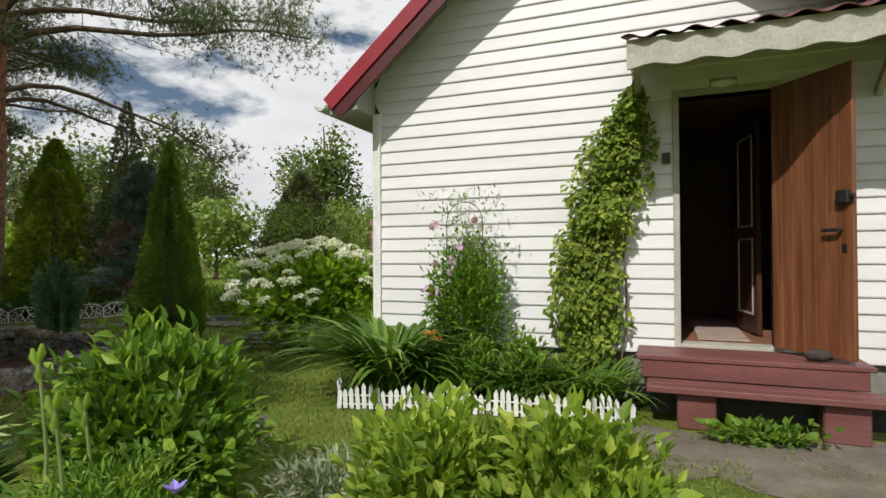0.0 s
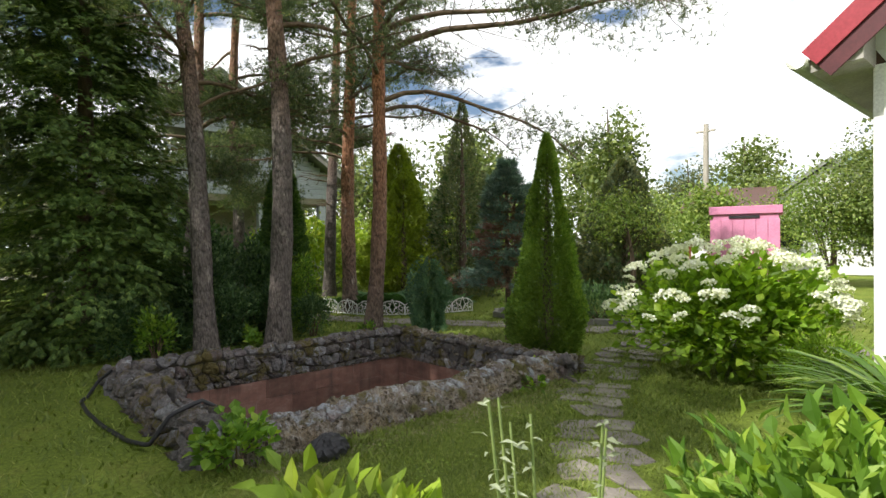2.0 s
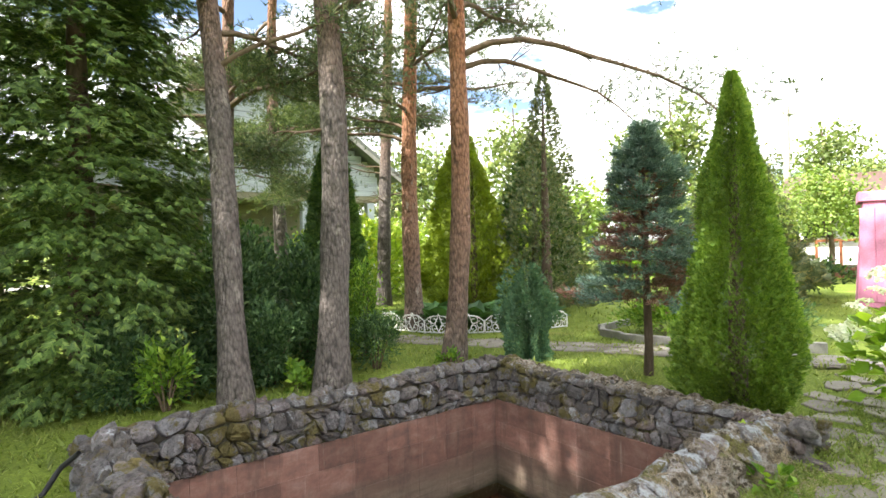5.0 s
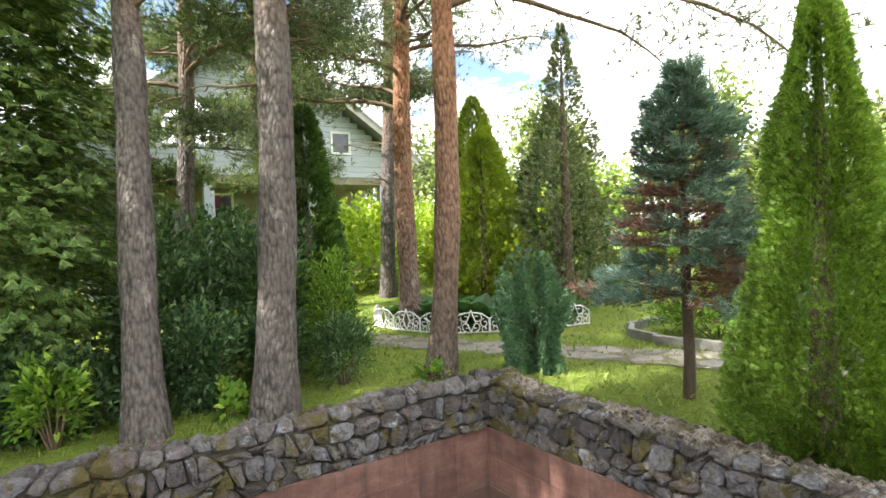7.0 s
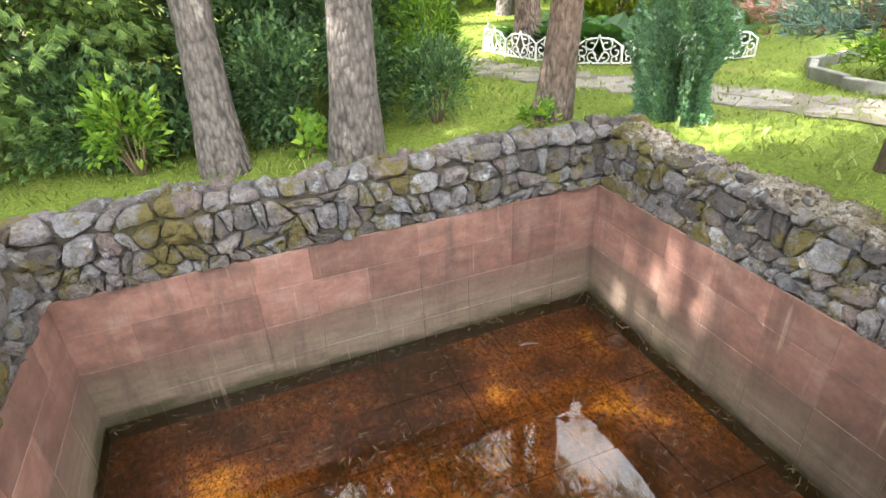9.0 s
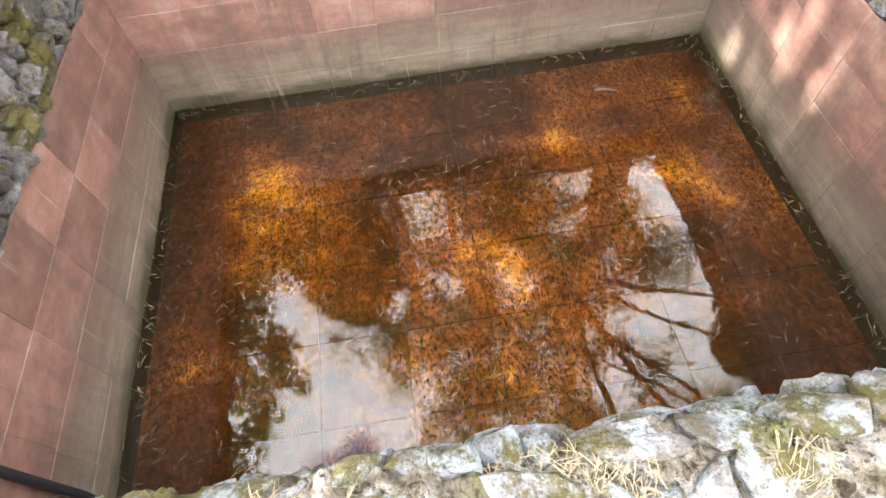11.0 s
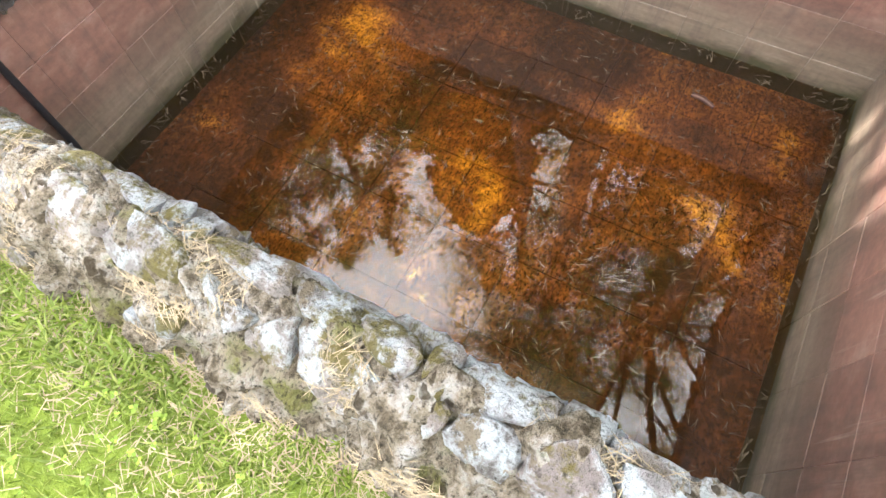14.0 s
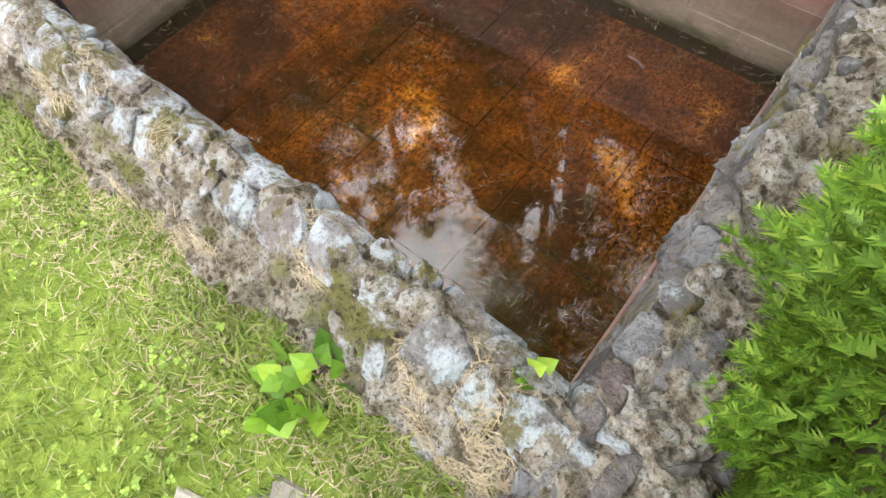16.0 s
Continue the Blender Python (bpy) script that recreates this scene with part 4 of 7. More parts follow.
def build_house():
    house = thing("house", "small white clapboard summer house with a red metal roof", "house", (0, 0, 0), kind="structure")
    # front wall in pieces round the door opening
    for lo, hi in (((HX0, HY + 0.012, SILL), (DX0, HY + 0.16, EAVE)), ((DX1, HY + 0.012, SILL), (HX1, HY + 0.16, EAVE)), ((DX0, HY + 0.012, DZ1), (DX1, HY + 0.16, EAVE)), ((DX0, HY + 0.012, SILL), (DX1, HY + 0.16, DZ0 - 0.03))):
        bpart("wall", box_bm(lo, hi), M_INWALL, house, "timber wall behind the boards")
    bpart("gable", prism_bm([(HX0, EAVE), (HX1, EAVE), (HX1, roof_z(HX1)), (RIDGE_X, RIDGE_Z), (HX0, roof_z(HX0))], "y", HY + 0.012, HY + 0.16), M_INWALL, house, "timber gable")
    for lo, hi in (((HX0, HY + 0.16, SILL), (HX0 + 0.15, HYB, EAVE)), ((HX1 - 0.15, HY + 0.16, SILL), (HX1, HYB, EAVE)), ((HX0, HYB, SILL), (HX1, HYB + 0.15, EAVE))):
        bpart("wall", box_bm(lo, hi), M_SIDING, house, "white side wall")
    bpart("plinth", box_bm((HX0 + 0.04, HY + 0.05, -0.05), (HX1 - 0.04, HYB, SILL)), M_CONCRETE, house, "dark concrete plinth")
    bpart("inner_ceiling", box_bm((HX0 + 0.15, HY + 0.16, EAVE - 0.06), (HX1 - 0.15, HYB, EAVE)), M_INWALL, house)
    # lapped boards
    e = 0.1242
    z = 2.51 - 17 * e
    while z < RIDGE_Z - 0.02:
        z1 = z + e
        def ends(zz):
            l = HX0 + 0.075 if zz <= EAVE + 0.02 else HX0
            l = max(l, RIDGE_X - (RIDGE_Z - 0.01 - zz) / 0.85)
            return l, 2 * RIDGE_X - l
        (l0, r0), (l1, r1) = ends(z), ends(z1)
        if r1 - l1 < 0.08:
            break
        if z1 > DZ0 - 0.02 and z < DZ1 + 0.03:
            spans = [(l0, l1, DX0 - 0.05, DX0 - 0.05), (DX1 + 0.05, DX1 + 0.05, r0, r1)]
        else:
            spans = [(l0, l1, r0, r1)]
        for p0, p1, q0, q1 in spans:
            prof = [(HY + 0.012, z1 + 0.003, 1), (HY + 0.004, z1 + 0.003, 1), (HY - 0.011, z + 0.010, 0), (HY - 0.008, z, 0), (HY + 0.012, z, 0)]
            bm = bmesh.new()
            a_ = [bm.verts.new((p1 if k else p0, y, zz)) for y, zz, k in prof]
            b_ = [bm.verts.new((q1 if k else q0, y, zz)) for y, zz, k in prof]
            for i in range(5):
                bm.faces.new((a_[i], a_[(i + 1) % 5], b_[(i + 1) % 5], b_[i]))
            bm.faces.new(a_[::-1])
            bm.faces.new(b_)
            bmesh.ops.recalc_face_normals(bm, faces=bm.faces)
            bpart("siding_board", bm, M_SIDING, house)
        z = z1
    for x in (HX0 - 0.012, HX1 - 0.07):
        bpart("corner_trim", box_bm((x, HY - 0.028, SILL), (x + 0.085, HY + 0.16, EAVE + 0.02), 0.004), M_WHITE, house, "white corner board")
    # roof
    for s in (-1, 1):
        ex = RIDGE_X + s * (RIDGE_X - HX0 + 0.31)
        ez = roof_z(ex)
        nx, nz = 0.648 * s, 0.762
        def slab(o, th, y0, y1, cut=0.0):
            a = (RIDGE_X + nx * o, RIDGE_Z + nz * o + 0.02)
            b = (ex + nx * o - s * cut, ez + nz * o + cut)
            return prism_bm([a, b, (b[0] + nx * th, b[1] + nz * th), (a[0] + nx * th, a[1] + nz * th)], "y", y0, y1)
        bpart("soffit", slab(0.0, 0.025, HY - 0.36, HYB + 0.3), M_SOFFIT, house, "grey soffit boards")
        bpart("roof_sheet", slab(0.03, 0.02, HY - 0.39, HYB + 0.3), M_ROOF, house, "red metal roofing")
        bpart("verge_board", slab(-0.20, 0.17, HY - 0.382, HY - 0.362, 0.0), M_ROOFEDGE, house, "dark red verge board")
        bpart("verge_flashing", slab(-0.08, 0.14, HY - 0.40, HY - 0.387), M_ROOF, house, "red verge flashing")
        for k in range(14):
            y = HY - 0.2 + k * 0.42
            bpart("roof_rib", slab(0.05, 0.022, y, y + 0.03), M_ROOF, house)
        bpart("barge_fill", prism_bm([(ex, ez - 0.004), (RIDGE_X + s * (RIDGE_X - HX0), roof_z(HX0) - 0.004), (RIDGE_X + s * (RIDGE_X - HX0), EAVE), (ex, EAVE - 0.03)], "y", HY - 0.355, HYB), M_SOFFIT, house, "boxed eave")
        ang = np.linspace(np.pi, 2 * np.pi, 9)
        gx, gz = ex + s * 0.065, ez - 0.01
        prof = [(gx + 0.065 * math.cos(t), gz + 0.065 * math.sin(t)) for t in ang] + [(gx + 0.058 * math.cos(t), gz + 0.058 * math.sin(t)) for t in ang[::-1]]
        bpart("gutter", prism_bm(prof, "y", HY - 0.42, HYB + 0.3), M_GUTTER, house, "pale green half-round gutter", True)
    # door frame
    for lo, hi in (((DX0 - 0.05, HY - 0.025, DZ0 - 0.04), (DX0, HY + 0.17, DZ1 + 0.05)), ((DX1, HY - 0.025, DZ0 - 0.04), (DX1 + 0.05, HY + 0.17, DZ1 + 0.05)), ((DX0, HY - 0.025, DZ1), (DX1, HY + 0.17, DZ1 + 0.05)), ((DX0, HY - 0.02, DZ0 - 0.04), (DX1, HY + 0.17, DZ0))):
        bpart("door_frame", box_bm(lo, hi, 0.004), M_OLDWHITE, house, "cream door frame")
    bpart("head_trim", box_bm((DX0 - 0.05, HY - 0.012, DZ1 + 0.05), (DX1 + 0.05, HY + 0.012, 2.636)), M_SIDING, house, "white board over the door")
    # interior: its dimness is put into the dark brown of the walls
    bpart("interior_floor", box_bm((DX0 - 1.2, HY + 0.17, DZ0 - 0.05), (HX1 - 0.15, HYB, DZ0 - 0.004)), M_FLOORWOOD, house, "reddish board floor")
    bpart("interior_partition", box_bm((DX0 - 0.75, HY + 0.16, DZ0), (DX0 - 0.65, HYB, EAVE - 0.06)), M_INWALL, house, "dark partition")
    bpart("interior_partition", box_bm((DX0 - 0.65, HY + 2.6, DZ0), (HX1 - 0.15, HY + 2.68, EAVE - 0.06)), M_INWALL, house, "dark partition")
    return house


build_house()


def wood_door():
    """The open plank door, hinged on the opening's far jamb."""
    d = thing("door_1", "open brown varnished plank door with a lever handle and a rim lock", "door", (DX1, HY - 0.03, DZ0 + 0.01), kind="structure", rz=-52)
    w, h = 0.64, DZ1 - DZ0 - 0.02
    n = 7
    for k in range(n):
        bpart("plank", box_bm((k * w / n + 0.001, -0.035, 0), ((k + 1) * w / n - 0.001, 0.0, h), 0.004), M_DOOR, d)
    lk = bpart("rim_lock", box_bm((w - 0.10, -0.075, 1.06), (w - 0.01, -0.036, 1.15), 0.006), M_IRON, d, "black iron rim lock")
    bpart("bolt", box_bm((w - 0.02, -0.065, 1.09), (w + 0.03, -0.045, 1.12), 0.003), M_IRON, lk)
    bpart("handle", box_bm((w - 0.20, -0.085, 0.87), (w - 0.07, -0.062, 0.895), 0.006), M_IRON, d, "brown lever handle")
    bpart("handle_neck", box_bm((w - 0.095, -0.065, 0.872), (w - 0.07, -0.035, 0.893), 0.003), M_IRON, d)
    bpart("keyhole_plate", box_bm((w - 0.08, -0.041, 0.73), (w - 0.045, -0.035, 0.79), 0.002), M_IRON, d, "dark keyhole plate")
    bpart("ledge", box_bm((0.03, 0.0, 0.3), (w - 0.03, 0.025, 0.4), 0.004), M_DOOR, d)
    bpart("ledge", box_bm((0.03, 0.0, 1.6), (w - 0.03, 0.025, 1.7), 0.004), M_DOOR, d)


wood_door()


def inner_door():
    d = thing("door_2", "half-open dark panelled inner door with pale beading", "door", (DX1 - 0.02, HY + 0.62, DZ0), kind="structure", rz=100)
    bpart("leaf", box_bm((0, -0.02, 0.01), (0.6, 0.02, 1.98), 0.004), M_DARKWOOD, d)
    for z0, z1 in ((0.18, 0.86), (0.98, 1.8)):
        for lo, hi in (((0.1, 0.02, z0), (0.5, 0.028, z0 + 0.02)), ((0.1, 0.02, z1), (0.5, 0.028, z1 + 0.02)), ((0.1, 0.02, z0), (0.12, 0.028, z1)), ((0.48, 0.02, z0), (0.5, 0.028, z1))):
            bpart("beading", box_bm(lo, hi), M_OLDWHITE, d, "pale beading")
    bpart("handle", box_bm((0.53, 0.02, 0.92), (0.56, 0.06, 1.0), 0.006), M_IRON, d)
    r = tagged(new("rug"), "pale striped runner on the hall floor", "rug")
    r.matrix_basis = pose(2.72, 6.6, DZ0)
    bpart("runner", box_bm((-0.2, -0.7, 0), (0.2, 0.7, 0.012), 0.003), noisy("rug_weave", (0.30, 0.22, 0.18), (0.45, 0.36, 0.30), 8, 0.95), r)


inner_door()


def porch():
    p = thing("porch_steps", "maroon-painted wooden porch step on concrete blocks", "steps", (2.05, 5.0, 0), kind="structure")
    o = (2.05, 5.0, 0)

    def b(name, lo, hi, mat, label="", bev=0.006):
        bpart(name, box_bm([lo[i] - o[i] for i in range(3)], [hi[i] - o[i] for i in range(3)], bev), mat, p, label)

    for k in range(4):
        b("deck_board", (2.05, 5.13 + k * 0.124, 0.43), (3.56, 5.13 + k * 0.124 + 0.121, 0.465), M_MAROON)
    b("riser", (2.09, 5.14, 0.30), (3.52, 5.17, 0.43), M_MAROON)
    for k in range(2):
        b("step_board", (2.13, 4.84 + k * 0.145, 0.255), (3.75, 4.84 + k * 0.145 + 0.142, 0.30), M_MAROON)
    # No riser here: a black board stands in for the shade under the step.
    b("gap_shade_board", (2.15, 5.10, 0.05), (3.6, 5.13, 0.255), M_BLACK, "black board standing in for the shade under the step")
    b("block", (2.33, 4.90, 0.0), (2.58, 5.09, 0.25), M_MAROON, "painted concrete block", 0.012)
    b("block", (3.20, 4.90, 0.0), (3.46, 5.09, 0.25), M_MAROON, "painted concrete block", 0.012)
    st = tagged(new("door_stone", ROCKS[2]), "rough pale stone wedging the open door", "stone")
    st.matrix_basis = pose(3.27, 5.25, 0.51, 0, 0, 25) @ Matrix.Diagonal((0.26, 0.13, 0.1, 1))


porch()


def door_canopy():
    c = thing("door_canopy", "small weathered lean-to canopy with a wavy cream valance", "canopy", (2.0, HY, 2.7), kind="structure")
    x0, x1, yf, zb, zf = 0.02, 1.80, -0.80, 0.30, 0.02
    n = 64
    vs, fs = [], []
    for i in range(n + 1):
        x = x0 - 0.04 + (x1 - x0 + 0.08) * i / n
        w = 0.018 * math.sin(i * 0.85)
        vs += [(x, -0.02, zb + w + 0.05), (x, yf - 0.08, zf + w + 0.04)]
    for i in range(n):
        fs.append((i * 2, i * 2 + 1, i * 2 + 3, i * 2 + 2))
    s = part("corrugated_sheet", mesh_of("corrugated_sheet", vs, fs, M_CANOPY, True), c, "rusty red corrugated sheet")
    s.modifiers.new("thickness", "SOLIDIFY").thickness = 0.006
    bpart("roof_boards", prism_bm([(-0.02, zb), (-0.02, zb + 0.025), (yf, zf + 0.025), (yf, zf)], "x", x0, x1), M_OLDBOARD, c, "dark weathered board ceiling")
    out = [(x0, zf + 0.03), (x1, zf + 0.03)]
    k = 60
    out += [(x1 - (x1 - x0) * i / k, zf - 0.165 - 0.014 * math.sin(i * 0.55)) for i in range(k + 1)]
    bpart("valance", prism_bm(out, "y", yf - 0.03, yf - 0.005), M_OLDWHITE, c, "cream wavy-edged valance board")
    for x in (x0, x1 - 0.03):
        bpart("side_board", prism_bm([(-0.02, zb), (yf, zf), (yf, zf - 0.15), (-0.02, zb - 0.06)], "x", x, x + 0.025), M_OLDWHITE, c, "cream side board")
        xx = x + (0.03 if x < 1 else -0.06)
        bpart("bracket", prism_bm([(-0.02, -0.32), (-0.02, -0.25), (yf + 0.28, zf + 0.06), (yf + 0.2, zf + 0.03)], "x", xx, xx + 0.045), M_OLDWHITE, c, "cream diagonal bracket")
    lamp = thing("wall_lamp", "oval cream glass wall lamp over the door, unlit", "lamp", (2.71, HY - 0.016, 2.60))
    bm = bmesh.new()
    bmesh.ops.create_uvsphere(bm, u_segments=16, v_segments=8, radius=0.5)
    for v in bm.verts:
        v.co = Vector((v.co.x * 0.2, -abs(v.co.y) * 0.12 if v.co.y < 0 else 0.0, v.co.z * 0.075))
    bpart("shade", bm, M_WHITE, lamp, "cream glass shade", True)
    bpart("base", box_bm((-0.1, -0.012, -0.035), (0.1, 0.0, 0.035), 0.004), M_OLDWHITE, lamp)
    bx = thing("door_bell", "small brown plastic bell button beside the door", "bell", (2.28, HY - 0.016, 2.02))
    bpart("case", box_bm((-0.03, -0.02, -0.045), (0.03, 0.0, 0.045), 0.005), M_DARKWOOD, bx)
    bpart("button", box_bm((-0.01, -0.026, -0.01), (0.01, -0.02, 0.01), 0.002), M_BLACK, bx)


door_canopy()


# ---- trees ----
rng = np.random.default_rng(23)
T_LEAF, T_BROAD, T_SLIM = template_leaf(0.5), template_leaf(0.8, 0.1, 0.15), template_leaf(0.3, 0.08, 0.2)
T_FROND, T_TUFT, T_TUFT2 = template_frond(3), template_tuft(6, 3, 0.9, 0.06), template_tuft(9, 5, 0.75, 0.05)
T_FAR = (np.array([(0, 0, 0), (-0.36, 0.5, 0.1), (0.36, 0.5, 0.1), (0, 1, -0.1)], float), np.array([(0, 2, 1), (1, 2, 3)]))
UP = np.array((0, 0, 1.0))


def leaf_mesh(name, template, pos, way, size, mat, up=None):
    n = len(pos)
    up = np.tile(UP, (n, 1)) + rng.normal(0, 0.45, (n, 3)) if up is None else up
    V, F = scatter(*template, pos, way, up, size)
    return mesh_of(name, V, F, mat)


T_TUFT_COARSE = template_tuft(4, 5, 0.9, 0.1)


def pine(loc, lean, height, radius, crown_from, limbs, label, density=1.0, dead_from=2.0, extra=(), bark=M_BARK, tuft=None):
    """A Scots pine: bare leaning trunk, dead lower twigs, plates of needle tufts on its limbs. extra: limbs given as (height, azimuth, length, rise, first tuft, sag)."""
    t = thing("pine_tree", label, "tree", loc, "tall pines round the pool")
    k = np.linspace(0, 1, 26)
    zs = k * height
    cx = lean[0] * zs + 0.05 * np.sin(zs * 0.9 + loc[0])
    cy = lean[1] * zs + 0.05 * np.cos(zs * 0.8 + loc[1])
    pts = np.stack([cx, cy, zs - 0.08], 1)
    rad = radius * (1 - 0.72 * k) * (1 + 0.35 * np.exp(-zs / 0.12)) + 0.008 * np.sin(zs * 5.1)
    part("trunk", mesh_of("trunk", *tube(pts, rad, 16), bark, True), t, "furrowed grey bark turning orange higher up")
    tp, tw, todo = [], [], []
    for i in range(limbs):
        h = crown_from + (height - crown_from) * (i + 0.3) / limbs
        s = 1 - (h - crown_from) / (height - crown_from) * 0.6
        todo.append((h, i * 2.4 + rng.uniform(-0.5, 0.5), rng.uniform(1.5, 2.7) * s * 1.2, rng.uniform(-0.05, 0.3), 0.25, 0.1))
    for i in range(int(4 + height / 3)):
        todo.append((rng.uniform(dead_from, crown_from + 1), rng.uniform(0, 6.28), rng.uniform(0.35, 0.9), rng.uniform(-0.1, 0.35), 2.0, 0.1))
    todo += list(extra)
    for h, az, ln, rise, leafy, sag in todo:
        root = np.array((np.interp(h, zs, cx), np.interp(h, zs, cy), h))
        u = np.linspace(0, 1, 9)
        d = np.array((math.cos(az), math.sin(az), 0))
        side = np.array((-d[1], d[0], 0))
        wob = rng.normal(0, 0.05, 9).cumsum() * ln * 0.25
        p = root + u[:, None] * d * ln + (rise * u - sag * u ** 2 + 0.02 * np.sin(u * 9))[:, None] * UP * ln + (wob * u)[:, None] * side
        r0 = 0.014 + 0.010 * ln
        items = [(p, r0 * (1 - 0.8 * u))]
        for j in range(int(6 + ln * 5)):
            q = rng.uniform(0.2, 1.0)
            b0 = np.array([np.interp(q, u, p[:, c]) for c in range(3)])
            sd = d * rng.uniform(0.1, 0.9) + side * rng.choice((-1, 1)) * rng.uniform(0.4, 1) + UP * rng.uniform(-0.25, 0.3)
            l2 = ln * rng.uniform(0.14, 0.38) * (1.15 - 0.5 * q)
            b1 = b0 + unit(sd) * l2
            items.append((np.array([b0, (b0 + b1) / 2 + UP * 0.03 * ln * rng.normal(), b1]), [0.007, 0.005, 0.003]))
            if q > leafy and leafy < 1:
                # Extra needles above 5.6 m, added to block sky light from the ground.
                m = max(5, int((32 if tuft is None else 20) * density * (1.7 if h > 5.6 and density < 1 else 1.0) * l2 / 0.4))
                for _ in range(m):
                    o = rng.uniform(0.15, 1.08)
                    tp.append(b0 + (b1 - b0) * o + rng.normal(0, 0.06 + 0.06 * ln ** 0.5, 3) * (1, 1, 0.7))
                    tw.append(unit(sd) + UP * 0.55 + rng.normal(0, 0.45, 3))
        part("limb", mesh_of("limb", *tubes(items, 5), M_TWIG, True), t, "brown limb with bare twigs")
    if tp:
        tp, tw = np.array(tp), np.array(tw)
        part("crown", leaf_mesh("crown", T_TUFT if tuft is None else tuft, tp, tw, rng.uniform(*((0.075, 0.13) if tuft is None else (0.11, 0.19)), len(tp)), L_NEEDLE), t, "blue-green needle tufts")
    return t


pine((-6.50, 4.02, 0.08), (-0.08, 0.035), 12.5, 0.155, 4.9, 14, "tall pine with grey furrowed bark and a peeled patch", 0.65, extra=((3.7, 0.5, 2.1, 0.25, 0.35, 0.1), (4.4, 1.6, 2.6, 0.2, 0.3, 0.1), (4.0, 2.6, 2.2, 0.2, 0.3, 0.1)))
pine((-6.68, 3.20, 0.05), (-0.235, 0.0), 11.5, 0.135, 4.4, 13, "tall leaning pine with dark furrowed bark", 0.6, extra=((3.2, 0.9, 1.7, 0.5, 0.4, 0.1), (3.9, 5.6, 1.9, 0.3, 0.4, 0.1), (3.6, 1.9, 2.2, 0.15, 0.35, 0.1)))
pine((-6.56, 5.50, 0.09), (0.0, 0.06), 12.0, 0.125, 4.4, 14, "tall orange-barked pine with one long low limb", 0.7, extra=((3.5, 0.85, 3.0, 0.30, 0.62, 0.62), (3.35, 1.1, 2.3, 0.28, 0.7, 0.55), (4.2, 0.42, 4.4, 0.18, 0.42, 0.16), (4.6, 0.75, 4.0, 0.2, 0.35, 0.1), (5.0, 0.1, 3.8, 0.15, 0.3, 0.1), (4.1, 2.0, 2.4, 0.3, 0.35, 0.1), (3.9, 5.4, 2.6, 0.3, 0.35, 0.1)), bark=M_BARK_RED)
pine((-9.0, 6.66, 0.1), (-0.02, 0.03), 11.5, 0.15, 4.0, 14, "pine standing in the fenced hosta bed", 0.8, extra=((3.0, 4.2, 2.0, 0.25, 0.35, 0.15), (3.4, 2.4, 2.2, 0.3, 0.3, 0.15), (3.9, 3.2, 2.4, 0.3, 0.3, 0.1), (4.2, 0.2, 2.2, 0.3, 0.3, 0.1), (3.2, 3.6, 1.7, 0.4, 0.6, 0.1), (3.8, 1.2, 2.2, 0.2, 0.4, 0.1), (3.5, 5.0, 2.0, 0.1, 0.4, 0.1)), bark=M_BARK_RED)
pine((-12.4, 8.2, 0.1), (0.02, 0.03), 11.5, 0.16, 3.6, 12, "pine farther back on the lawn")
pine((-9.9, 3.9, 0.1), (0.0, 0.05), 12.0, 0.12, 3.2, 13, "thin pine behind the dark shrubs", 1.1, extra=[(2.5 + 0.36 * i, 2.1 * i, 1.9, 0.15, 0.25, 0.2) for i in range(4)])
pine((-12.0, 5.6, 0.1), (0.03, 0.0), 11.0, 0.14, 3.0, 13, "pine before the pale blue house", 1.2, extra=[(2.3 + 0.4 * i, 2.3 * i, 2.4, 0.15, 0.2, 0.2) for i in range(7)])
pine((-8.7, -1.5, 0.0), (0.03, 0.03), 11.5, 0.16, 3.4, 24, "pine beside the trodden path", 1.2, extra=[(2.1 + 0.42 * i, 1.0 + 0.55 * (i * 0.62 % 2.4), 2.5, 0.12, 0.22, 0.2) for i in range(7)], tuft=T_TUFT_COARSE)
pine((-15.2, -1.2, 0.0), (0.0, 0.0), 10.0, 0.15, 2.0, 22, "bushy pine where the trodden path bends", 1.6, tuft=T_TUFT_COARSE)
pine((-15.6, 2.7, 0.05), (0.0, 0.0), 9.5, 0.15, 0.9, 28, "bushy pine beside the pale blue house", 2.0, 0.5, tuft=T_TUFT_COARSE)
# Four pines that stay out of view, added to shade pool and lawn.
pine((-5.3, -2.3, 0.0), (0.02, 0.0), 11.5, 0.17, 2.4, 24, "unseen broad pine added to shade the pool lawn", 2.2, tuft=T_TUFT_COARSE)
pine((-3.9, -3.3, 0.0), (0.0, 0.0), 11.3, 0.16, 2.8, 27, "unseen broad pine added to shade the pool lawn", 2.5, tuft=T_TUFT_COARSE)
pine((-6.4, -4.6, 0.0), (0.0, 0.02), 12.5, 0.18, 4.0, 22, "unseen broad pine added to shade the pool lawn", 2.2, tuft=T_TUFT_COARSE)
pine((-9.4, -5.4, 0.0), (0.0, 0.02), 11.0, 0.18, 3.5, 16, "unseen broad pine added to shade the pool lawn", 1.4, tuft=T_TUFT_COARSE)


